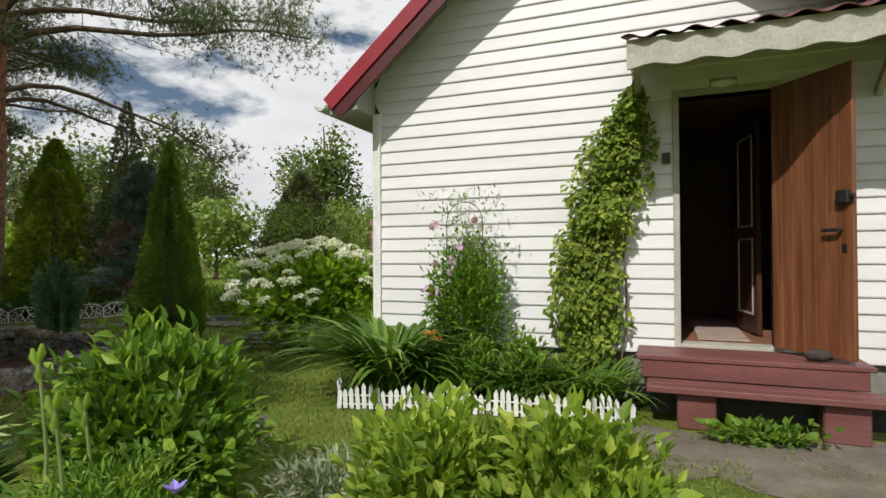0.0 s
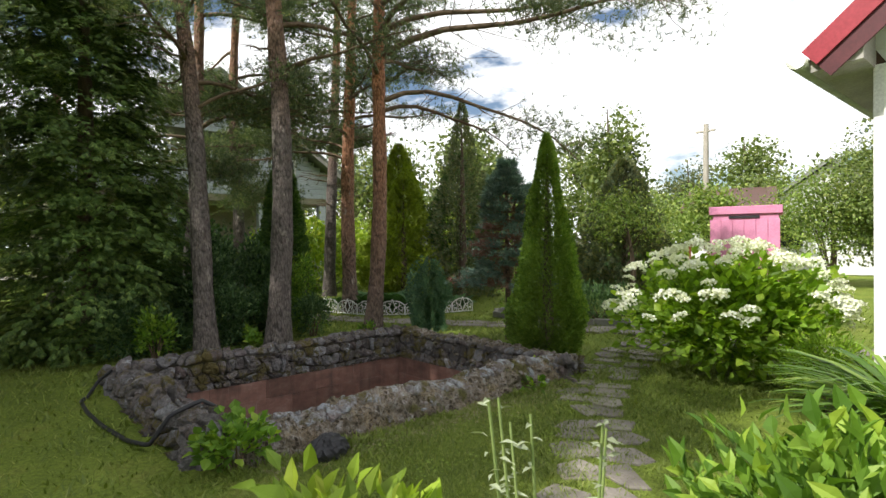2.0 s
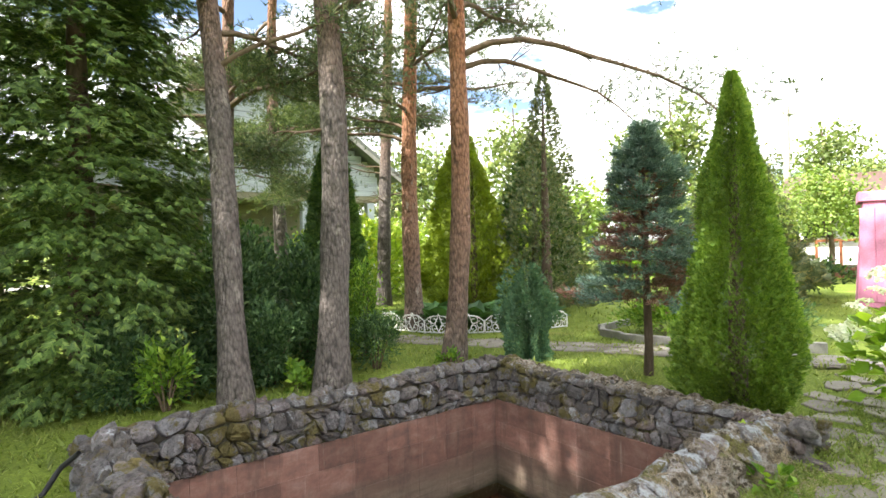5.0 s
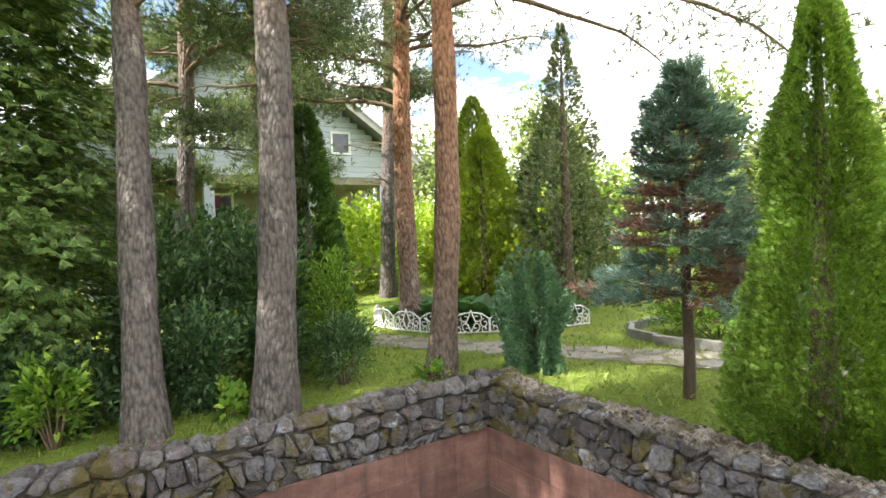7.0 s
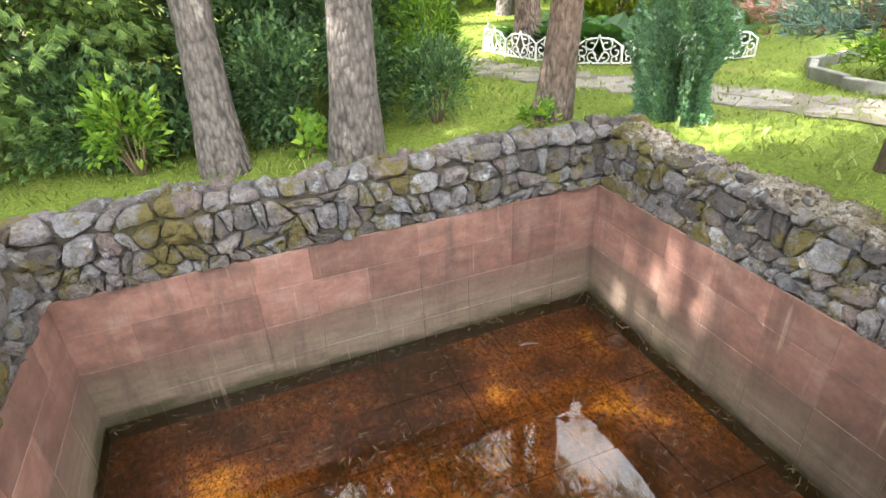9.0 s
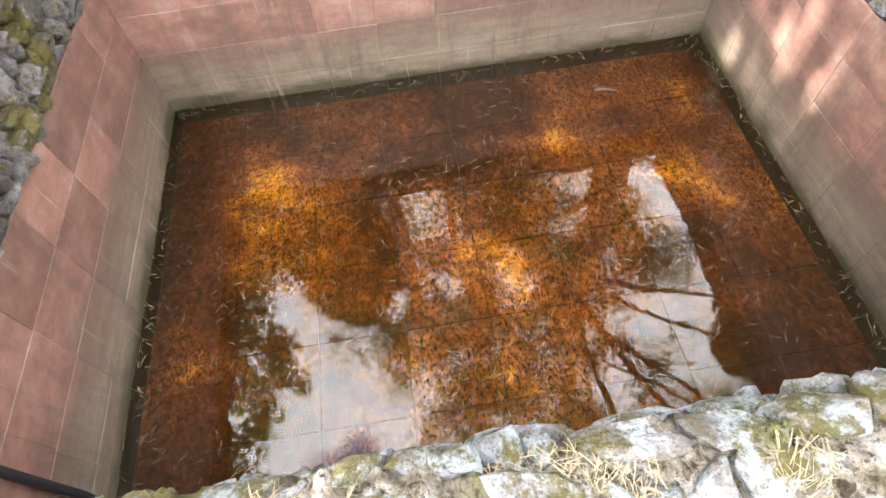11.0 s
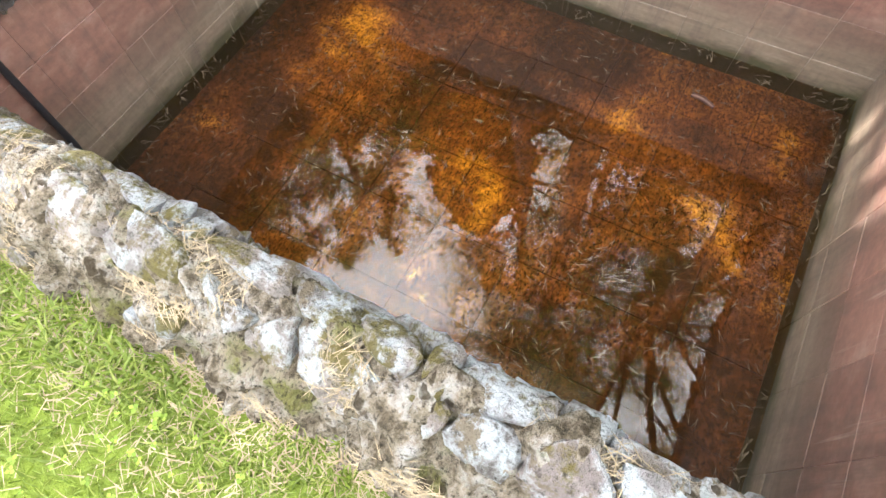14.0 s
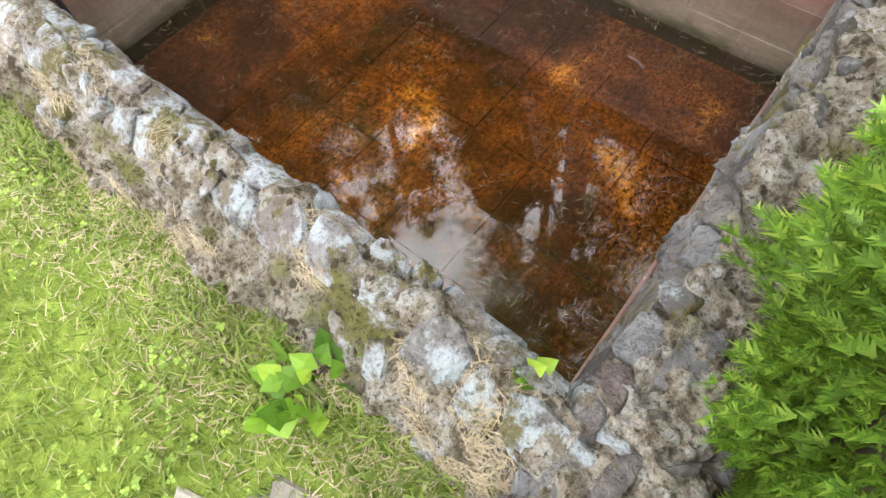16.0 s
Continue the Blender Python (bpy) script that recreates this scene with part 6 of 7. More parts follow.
def climber():
    """The vine up the corner of the porch."""
    t = thing("climbing_vine", "leafy green vine climbing the white wall beside the door", "vine", (1.75, HY - 0.03, 0))
    n = 5200
    z = rng.uniform(0.25, 2.62, n) ** 1.0
    mid = np.interp(z, [0.2, 0.6, 1.2, 1.7, 2.2, 2.6], [-0.1, -0.1, -0.12, 0.05, 0.18, 0.28])
    half = np.interp(z, [0.2, 0.6, 1.2, 1.7, 2.1, 2.35, 2.6], [0.22, 0.25, 0.27, 0.31, 0.26, 0.18, 0.07])
    half *= 0.92 + 0.5 * np.array([noise.noise((0.0, 3.0, float(k) * 3.5)) for k in z])
    x = mid + half * np.clip(rng.normal(0, 0.55, n), -1.15, 1.15)
    bulge = 0.32 * np.array([0.45 + 0.9 * noise.noise((float(x[i]) * 3, 0, float(z[i]) * 3)) for i in range(n)])
    y = -np.abs(rng.uniform(0.03, 1, n)) * np.clip(bulge, 0.08, 0.4)
    way = np.stack([rng.normal(0, 0.6, n), -0.55 + rng.normal(0, 0.3, n), -0.55 + rng.normal(0, 0.4, n)], 1)
    up = np.tile((0, -1.0, 0.7), (n, 1)) + rng.normal(0, 0.35, (n, 3))
    part("foliage", leaf_mesh("foliage", T_LEAF, np.stack([x, y, z], 1), way, rng.uniform(0.042, 0.085, n), L_VINE, up), t)
    for i in range(6):
        zz = np.linspace(0.0, 2.4, 9)
        pts = np.stack([np.interp(zz, [0.0, 1.2, 2.6], [-0.1 + 0.05 * i, -0.2 + 0.08 * i, 0.1 + 0.06 * i]) + 0.03 * np.sin(zz * 4 + i), -0.03 + 0 * zz, zz], 1)
        part("stem", mesh_of("stem", *tube(pts, 0.008, 5), M_TWIG, True), t)


climber()


def mallow():
    """The bushy plant with pale lilac flowers round a wire hoop."""
    t = shrub("clematis", "bushy lilac-flowered climber round a dark wire hoop", (0.60, 5.36, 0.02), (0.38, 0.26, 0.72), 6000, 0.05, L_SHRUB, clumps=56, lift=0.1, stem_mat=M_STEM)
    a = np.linspace(0, np.pi, 12)
    pts = [(-0.17, 0.0, 0)] + [(-0.17 * math.cos(k), 0.0, 1.5 + 0.18 * math.sin(k)) for k in a] + [(0.17, 0.0, 0)]
    part("hoop", mesh_of("hoop", *tube(pts, 0.004, 6), M_IRON, True), t, "dark wire hoop")
    n = 420
    p = np.stack([rng.normal(0, 0.17, n), rng.normal(-0.05, 0.1, n), rng.uniform(1.2, 1.78, n)], 1)
    tagged(part("seed_head", leaf_mesh("seed_head", T_SLIM, p, rng.normal(0, 1, (n, 3)) + UP, rng.uniform(0.03, 0.07, n), L_GREY), t, "airy seed heads"), kind="stuff")
    pv, pf = template_leaf(0.9, 0.1, 0.1)
    m = 6
    a = np.arange(m) / m * 2 * np.pi
    V, F = scatter(pv, pf, np.zeros((m, 3)), np.stack([np.cos(a), np.sin(a), 0.25 + 0 * a], 1), np.tile(UP, (m, 1)), np.full(m, 1.0))
    fl = mesh_of("flower", V, F, M_LILAC)
    for i in range(16):
        x, z = rng.normal(-0.05, 0.2), rng.uniform(0.85, 1.62)
        part("flower", fl, t, "pale lilac flower", m=pose(x, -0.2 + rng.uniform(-0.03, 0.08), z, rng.uniform(40, 100), rng.uniform(-30, 30), rng.uniform(0, 360)) @ Matrix.Diagonal((0.04, 0.04, 0.04, 1)))


mallow()

# foreground bed
shrub("shrub", "leafy green perennial bush in the flower bed", (0.03, 2.62, 0.0), (0.46, 0.44, 0.44), 2900, 0.09, L_SHRUB, T_LEAF, clumps=52, lift=0.9, stem_mat=M_STEM)
shrub("shrub", "lime-green young hydrangea with pointed leaves", (-0.62, 1.45, 0.0), (0.40, 0.32, 0.43), 1500, 0.085, L_LIME, T_LEAF, clumps=26, lift=1.1, stem_mat=M_STEM)
shrub("shrub", "lime-green young hydrangea with pointed leaves", (-0.34, 1.26, 0.0), (0.22, 0.2, 0.33), 560, 0.08, L_LIME, T_LEAF, clumps=20, lift=1.1, stem_mat=M_STEM)
shrub("shrub", "fresh green phlox clump beside the path", (1.42, 2.62, 0.0), (0.36, 0.30, 0.34), 2700, 0.072, L_PHLOX, T_LEAF, clumps=50, lift=1.1, stem_mat=M_STEM)
shrub("shrub", "fresh green phlox clump beside the path", (1.98, 2.60, 0.0), (0.34, 0.28, 0.35), 2600, 0.072, L_PHLOX, T_LEAF, clumps=50, lift=1.1, stem_mat=M_STEM)
shrub("shrub", "leafy green perennials behind the picket edging", (1.2, 5.1, 0.0), (0.35, 0.2, 0.3), 1200, 0.07, L_SHRUB, T_LEAF, clumps=24, lift=0.8, stem_mat=M_STEM)
shrub("shrub", "leafy green perennials behind the picket edging", (0.75, 5.0, 0.0), (0.3, 0.2, 0.27), 900, 0.07, L_SHRUB, T_SLIM, clumps=24, lift=0.8, stem_mat=M_STEM)
shrub("weeds", "silvery weedy tuft at the bed's edge", (0.95, 2.75, 0.0), (0.32, 0.28, 0.19), 1100, 0.075, L_GREY, T_SLIM, clumps=22, lift=1.6, category="weeds", stems=12, stem_mat=M_STEM)
shrub("weeds", "feathery green foliage in the flower bed", (0.45, 2.1, 0.0), (0.42, 0.26, 0.24), 3000, 0.05, L_SHRUB, T_SLIM, clumps=36, lift=1.4, category="weeds", stem_mat=M_STEM)
shrub("weeds", "feathery green foliage in the flower bed", (0.95, 1.75, 0.0), (0.35, 0.22, 0.22), 2200, 0.05, L_SHRUB, T_SLIM, clumps=30, lift=1.4, category="weeds", stem_mat=M_STEM)
shrub("weeds", "low green weeds under the porch step", (2.9, 4.72, 0.0), (0.42, 0.1, 0.08), 300, 0.06, L_SHRUB, T_BROAD, clumps=20, lift=0.4, category="weeds", stems=5, stem_mat=M_STEM)
shrub("shrub", "leafy bush beside the house corner", (-0.85, 6.1, 0.0), (0.36, 0.42, 0.36), 1800, 0.06, L_HYDR, T_SLIM, clumps=30)
shrub("rose", "rose bush against the wall beyond the door", (4.05, 5.3, 0.0), (0.26, 0.22, 0.45), 900, 0.06, L_SHRUB, clumps=24)
rosette("iris", "yellowish strap-leaved iris clump with seed stalks", (0.95, 1.55, 0.0), 26, 0.62, 0.022, L_STRAP, "iris", 0.7, (1.0, 3.0))


def balloon_flower():
    t = thing("bellflower", "violet bellflower on a thin green stem", "flower", (0.90, 1.94, 0))
    part("stem", mesh_of("stem", *tube([(0, 0, 0), (0.02, 0, 0.25), (0.0, -0.03, 0.5)], 0.005, 5), M_STEM, True), t)
    pv, pf = template_leaf(0.6, 0.15, -0.1)
    for k, (x, z) in enumerate(((0, 0.52), (0.05, 0.47))):
        a = np.arange(5) / 5 * 2 * np.pi
        V, F = scatter(pv, pf, np.tile((x, -0.03, z), (5, 1)), np.stack([np.cos(a), np.sin(a), 0.7 + 0 * a], 1), np.tile(UP, (5, 1)), np.full(5, 0.05))
        part("flower", mesh_of("flower", V, F, M_VIOLET), t, "violet bell")


balloon_flower()


def iris_stalk(x, y, h):
    """A tall seed stalk with swollen green pods on top."""
    t = thing("iris", "tall yellow-green iris stalk with swollen seed pods", "iris", (x, y, 0))
    part("stalk", mesh_of("stalk", *tube([(0, 0, -0.02), (0.01, 0.01, h * 0.6), (-0.02, 0.0, h)], [0.010, 0.008, 0.006], 6), M_STEM, True), t)
    for dx, dz in ((-0.03, 0.0), (0.015, 0.02), (0.0, -0.06)):
        part("seed_pod", mesh_of("seed_pod", *tube([(-0.02 + dx * 0.3, 0, h + dz - 0.03), (-0.02 + dx, 0, h + dz), (-0.02 + dx * 1.2, 0, h + dz + 0.035)], [0.006, 0.016, 0.005], 7), L_PHLOX, True), t, "green seed pod")


for x, y, h in ((0.122, 2.03, 0.85), (0.36, 1.93, 0.72), (0.24, 2.12, 0.66)):
    iris_stalk(x, y, h)
rosette("iris", "strap-leaved iris clump at the end of the flower bed", (0.30, 1.98, 0.0), 22, 0.62, 0.02, L_STRAP, "iris", 0.8, (1.0, 3.0))


def bed_stake():
    t = thing("wooden_stake", "short weathered stake at the bed's edge", "stake", (-0.10, 3.51, 0))
    bpart("post", box_bm((-0.025, -0.02, -0.05), (0.025, 0.02, 0.22), 0.006), M_POLE, t)
    bpart("board", box_bm((-0.07, 0.02, 0.0), (0.03, 0.035, 0.17), 0.004), M_POLE, t)


bed_stake()


def daylily_flower(x, y, h):
    t = thing("daylily_flower", "single orange-red daylily bloom on a green stalk", "flower", (x, y, 0))
    part("stalk", mesh_of("stalk", *tube([(0, 0, 0), (0.02, 0.0, h * 0.6), (0.0, -0.03, h)], 0.005, 5), M_STEM, True), t)
    a = np.arange(6) / 6 * 2 * np.pi
    V, F = scatter(*template_leaf(0.42, 0.1, 0.25), np.tile((0, -0.03, h), (6, 1)), np.stack([np.cos(a), np.sin(a) - 0.6, 0.5 + 0 * a], 1), np.tile(UP, (6, 1)), np.full(6, 0.075))
    part("flower", mesh_of("flower", V, F, M_ORANGE), t, "orange-red petals")


for x, y, h in ((0.43, 5.0, 0.56), (0.50, 4.98, 0.52)):
    daylily_flower(x, y, h)


def variegated_hosta(loc, stalks):
    t = rosette("hosta", "white-edged variegated hosta with tall seed stalks", loc, 120, 0.42, 0.2, L_HOSTA, "hosta", lean=(0.8, 2.8), template=HOSTA_LEAF)
    n = 90
    az = rng.uniform(0, 6.28, n)
    d = np.stack([np.cos(az), np.sin(az), 0 * az], 1)
    part("foliage", leaf_mesh("foliage", template_leaf(0.34, 0.08, 0.4), d * rng.uniform(0.03, 0.2, (n, 1)) + UP * rng.uniform(0.18, 0.46, (n, 1)), d + UP * rng.uniform(0.2, 1.8, (n, 1)), rng.uniform(0.12, 0.22, n), L_HOSTAW, np.tile(UP, (n, 1))), t, "white leaf blades")
    for x, y, h in stalks:
        part("stalk", mesh_of("stalk", *tube([(x * 0.4, y * 0.4, 0.1), (x * 0.8, y * 0.8, h * 0.6), (x, y, h)], [0.006, 0.005, 0.004], 5), M_STEM, True), t)
        m = 9
        z = h - rng.uniform(0.0, 0.26, m)
        a = rng.uniform(0, 6.28, m)
        p = np.stack([np.full(m, x), np.full(m, y), z], 1)
        tagged(part("seed_pod", leaf_mesh("seed_pod", T_SLIM, p, np.stack([np.cos(a), np.sin(a), 0.2 + 0 * a], 1), rng.uniform(0.03, 0.06, m), L_GREY), t, "dry pods"), kind="stuff")


variegated_hosta((-0.46, 1.95, 0.05), ((-0.02, -0.26, 1.0), (-0.08, -0.16, 0.97), (-0.04, -0.08, 0.92), (0.06, 0.12, 0.86), (0.1, 0.04, 0.9), (-0.2, 0.02, 0.84)))
shrub("currant", "young currant bush at the pool's corner", (-3.1, 2.1, 0.0), (0.24, 0.24, 0.18), 420, 0.07, L_SHRUB, T_BROAD, clumps=16, lift=0.4, stems=6)
shrub("seedling", "bright green broad-leaved seedling rooted in the stone bank", (-2.98, 4.96, 0.0), (0.11, 0.12, 0.07), 30, 0.075, L_SHRUB, T_BROAD, clumps=12, lift=0.5, stems=4, stem_mat=M_STEM)
shrub("seedling", "small green seedling between the rim stones", (-3.19, 5.02, 0.06), (0.05, 0.07, 0.05), 40, 0.04, L_SHRUB, T_BROAD, clumps=6, lift=0.3, stems=2, stem_mat=M_STEM)
shrub("seedling", "small green seedling between the rim stones", (-3.28, 4.92, 0.10), (0.04, 0.05, 0.04), 22, 0.035, L_SHRUB, T_BROAD, clumps=5, lift=0.3, stems=2, stem_mat=M_STEM)
shrub("seedling", "four-leaved seedling between the rim stones", (-3.3, 5.33, 0.15), (0.03, 0.03, 0.02), 8, 0.06, L_SHRUB, T_BROAD, clumps=4, lift=0.2, stems=2, stem_mat=M_STEM)
shrub("seedling", "yellowing seedling at the rim's corner", (-3.2, 5.75, 0.0), (0.12, 0.10, 0.10), 70, 0.055, L_LIME, T_LEAF, clumps=8, lift=0.3, stems=3, stem_mat=M_STEM)


def hose():
    t = thing("garden_hose", "black rubber hose lying along the pool's rim", "hose", (-4.7, 1.75, 0))
    p = np.array([(-0.80, 0.12, 0.27), (-0.90, 0.03, 0.17), (-0.92, -0.05, 0.04), (-0.85, -0.12, 0.02), (-0.4, -0.14, 0.02), (0.1, -0.12, 0.02), (0.6, -0.06, 0.02), (0.95, 0.0, 0.06), (1.02, 0.12, 0.26), (1.05, 0.32, 0.33), (1.08, 0.44, 0.25), (1.1, 0.485, -0.2), (1.12, 0.50, -0.8), (1.22, 0.55, -0.97)])
    k = np.linspace(0, len(p) - 1, 60)
    q = np.stack([np.interp(k, np.arange(len(p)), p[:, c]) for c in range(3)], 1)
    part("tube", mesh_of("tube", *tube(q, 0.016, 8), M_BLACK, True), t)
    b = thing("plastic_bag", "crumpled black plastic bag slumped against the rim", "bag", (-2.86, 2.62, 0))
    bm = bmesh.new()
    bmesh.ops.create_icosphere(bm, subdivisions=4, radius=1.0)
    for v in bm.verts:
        q = v.co.copy()
        az = math.atan2(q.y, q.x)
        fold = 0.16 * abs(math.sin(az * 6.5 + 1.3 * q.z)) + 0.10 * noise.noise(q * 3.1) + 0.06 * noise.noise(q * 7.0)
        k = (1 - fold) * (1.05 - 0.35 * max(0.0, q.z))
        v.co = (q.x * 0.12 * k, q.y * 0.16 * k, max(0.0, 0.06 + q.z * 0.11 * (1 - 0.6 * fold)))
    bpart("sack", bm, M_BLACK, b)


hose()


# ---- beyond the garden ----
def far_house():
    h = thing("neighbour_house", "two-storey pale blue-white board house with a balcony", "house", (-19.5, 7.2, 0.1), kind="structure")
    half, front = 4.1, 1.7

    def b(name, lo, hi, mat, label="", parent=None):
        return bpart(name, box_bm(lo, hi, 0.01), mat, parent or h, label)

    def under(y):
        return 6.85 - abs(y) * 0.69

    b("wall", (-6.0, -half, 0), (0.0, half, 2.80), M_OLIVE, "porch wall in olive, its shade put into the colour")
    # The balcony's shade is put into this wall's dark brown.
    b("loggia_wall", (-6.0, -half, 3.08), (0.2, half, 4.0), M_INWALL, "balcony back, dark brown to stand for its shade")
    b("porch_ceiling", (0.0, -half, 2.80), (front, half, 3.08), M_OLIVE, "porch ceiling, its shade put into the colour")
    for k in range(4):
        b("band_board", (front + 0.004, -half - 0.05, 3.02 + k * 0.165), (front + 0.03, half + 0.05, 3.02 + k * 0.165 + 0.155), M_HOUSE2)
    b("balcony_floor", (0.2, -half, 3.08), (front, half, 3.66), M_HOUSE2, "pale balcony floor edge")
    # boarded front to both sides of the balcony, and the gable over it
    for y0, y1 in ((-half, -2.3), (1.3, half)):
        z = 3.68
        while z < 5.0:
            a0, a1 = max(y0, -(6.8 - z - 0.16) / 0.69), min(y1, (6.8 - z - 0.16) / 0.69)
            if a1 - a0 > 0.1:
                b("siding_board", (front - 0.06, a0, z), (front, a1, z + 0.155), M_HOUSE2)
            z += 0.165
    z = 5.02
    while z < 6.5:
        e = (6.8 - z - 0.16) / 0.69
        b("siding_board", (front - 0.06, -e, z), (front, e, z + 0.155), M_HOUSE2)
        z += 0.165
    for s in (-1, 1):
        o = [(0.0, 6.95), (s * 4.8, under(4.8) + 0.1), (s * 4.8, under(4.8) - 0.02), (0.0, 6.82)]
        bpart("roof", prism_bm(o, "x", -6.2, front + 0.65), M_ROOF2, h, "grey-green roof")
        o = [(0.0, 6.84), (s * 4.82, under(4.82)), (s * 4.82, under(4.82) - 0.16), (0.0, 6.66)]
        bpart("barge_board", prism_bm(o, "x", front + 0.60, front + 0.64), M_SOFFIT, h, "greyish barge board")
    for y in (-3.9, -1.25, 1.6, 3.9):
        b("post", (front - 0.24, y - 0.13, 0), (front - 0.01, y + 0.13, 2.80), M_HOUSE2, "pale porch post")
    b("handrail", (front - 0.10, -2.3, 4.40), (front - 0.02, 1.3, 4.47), M_HOUSE2, "pale hand rail")
    b("bottom_rail", (front - 0.10, -2.3, 3.74), (front - 0.03, 1.3, 3.80), M_HOUSE2, "pale bottom rail")
    for i in range(17):
        y = -2.2 + i * 0.21
        b("baluster", (front - 0.09, y, 3.80), (front - 0.04, y + 0.07, 4.40), M_HOUSE2)
    for x, y, z, hh, ww in ((0.0, -2.6, 1.5, 1.1, 0.9), (0.0, -0.6, 1.6, 1.0, 0.6), (0.0, 2.8, 1.2, 1.2, 1.0), (front, 2.5, 3.75, 0.55, 0.5)):
        win = part("window", None, h)
        win.matrix_basis = pose(x, y, z)
        b("pane", (0.0, -ww / 2, 0), (0.02, ww / 2, hh), M_PANE, "dark pane", win)
        b("window_frame", (0.0, -ww / 2 - 0.07, -0.07), (0.05, -ww / 2, hh + 0.07), M_WHITE, "white frame", win)
        b("window_frame", (0.0, ww / 2, -0.07), (0.05, ww / 2 + 0.07, hh + 0.07), M_WHITE, "white frame", win)
        b("window_frame", (0.0, -ww / 2, hh), (0.05, ww / 2, hh + 0.07), M_WHITE, "white frame", win)
        b("window_sill", (0.0, -ww / 2, -0.07), (0.07, ww / 2, 0), M_WHITE, "white sill", win)


far_house()


def pink_shed():
    s = thing("pink_shed", "tall pink-painted board shed among the bushes", "shed", (-4.35, 14.0, 0.1), rz=17)
    bpart("body", prism_bm([(-0.74, 0), (0.74, 0), (0.66, 1.92), (-0.62, 1.92)], "y", 0, 1.3), M_PINK, s)
    bpart("top_board", box_bm((-0.70, -0.05, 1.92), (0.74, 1.35, 2.10), 0.01), M_PINK, s, "pink top board")
    bpart("slot", box_bm((-0.30, -0.03, 1.83), (0.30, 0.01, 1.885)), M_BLACK, s, "dark slot")
    for i in range(6):
        bpart("board", box_bm((-0.68 + i * 0.23, -0.02, 0.1), (-0.68 + i * 0.23 + 0.218, 0.0, 1.8), 0.004), M_PINK, s)


pink_shed()


def utility_pole():
    p = thing("utility_pole", "grey wooden utility pole with insulators", "pole", (-14.5, 36.0, 0.1))
    part("shaft", mesh_of("shaft", *tube([(0, 0, -0.1), (0.0, 0, 4), (0.05, 0, 8.6)], [0.2, 0.18, 0.15], 10), M_POLE, True), p)
    bpart("cross_arm", box_bm((-0.6, -0.06, 8.1), (0.6, 0.06, 8.22), 0.01), M_POLE, p)
    for x in (-0.5, 0.0, 0.5):
        part("insulator", mesh_of("insulator", *tube([(x, 0, 8.2), (x, 0, 8.3), (x, 0, 8.42)], [0.05, 0.07, 0.03], 8), M_WHITE, True), p, "white insulator")


utility_pole()


def plain_house(name, label, loc, size, ridge, wall, roof, rz=0.0):
    """A distant gabled building with windows."""
    h = thing(name, label, "house", loc, kind="structure", rz=rz)
    sx, sy, sz = size
    bpart("wall", box_bm((-sx / 2, -sy / 2, 0), (sx / 2, sy / 2, sz), 0.02), wall, h)
    bpart("gable", prism_bm([(-sx / 2, sz), (sx / 2, sz), (0, ridge)], "y", -sy / 2 + 0.01, sy / 2 - 0.01), wall, h)
    for s in (-1, 1):
        bpart("roof", prism_bm([(0, ridge + 0.1), (s * (sx / 2 + 0.4), sz - 0.25), (s * (sx / 2 + 0.4), sz - 0.1), (0, ridge + 0.25)], "y", -sy / 2 - 0.3, sy / 2 + 0.3), roof, h)
    for x in (-sx / 4, sx / 4):
        w = part("window", None, h)
        w.matrix_basis = pose(x, -sy / 2, sz * 0.45)
        bpart("pane", box_bm((-0.4, -0.02, 0), (0.4, 0.01, 1.0)), M_PANE, w)
        bpart("window_frame", box_bm((-0.48, -0.04, -0.08), (0.48, -0.015, 0.0)), M_WHITE, w)
        bpart("window_frame", box_bm((-0.48, -0.04, 1.0), (0.48, -0.015, 1.08)), M_WHITE, w)


plain_house("cottage", "pale rendered cottage with a dark roof behind fruit trees", (-6.2, 27.5, 0.1), (5.0, 4.0, 2.4), 4.2, M_WHITE, M_ROOF2, 20)


def terrace_house():
    """A low white summer house with a brown-railed terrace, seen past the thuja."""
    h = thing("summer_house", "low white summer house with a brown-railed terrace", "house", (-8.1, 23.0, 0.1), kind="structure", rz=18)
    bpart("wall", box_bm((-1.3, 0.0, 0.35), (1.3, 3.0, 2.5), 0.02), M_WHITE, h)
    bpart("plinth", box_bm((-1.35, -1.3, 0.0), (1.35, 3.05, 0.35), 0.02), M_DARKWOOD, h, "dark base")
    bpart("roof", prism_bm([(-1.7, 2.35), (1.2, 3.3), (1.2, 3.42), (-1.7, 2.47)], "x", -1.55, 1.55), M_DARKWOOD, h, "dark brown roof")
    bpart("roof", prism_bm([(1.2, 3.3), (3.4, 2.45), (3.4, 2.57), (1.2, 3.42)], "x", -1.55, 1.55), M_DARKWOOD, h, "dark brown roof")
    bpart("handrail", box_bm((-1.3, -1.28, 1.12), (1.3, -1.2, 1.2), 0.01), M_DOOR, h, "brown handrail")
    for k in range(5):
        bpart("post", box_bm((-1.3 + k * 0.63, -1.28, 0.35), (-1.22 + k * 0.63, -1.2, 1.12), 0.008), M_DOOR, h)
    bpart("panel", box_bm((-1.25, -1.26, 0.4), (1.25, -1.22, 0.95), 0.008), M_WHITE, h, "white terrace boarding")
    for x in (-0.6, 0.6):
        w = part("window", None, h)
        w.matrix_basis = pose(x, -0.01, 1.25)
        bpart("pane", box_bm((-0.4, -0.02, 0), (0.4, 0.01, 0.8)), M_PANE, w)
        bpart("window_frame", box_bm((-0.46, -0.04, -0.06), (0.46, -0.015, 0.0)), M_WHITE, w)


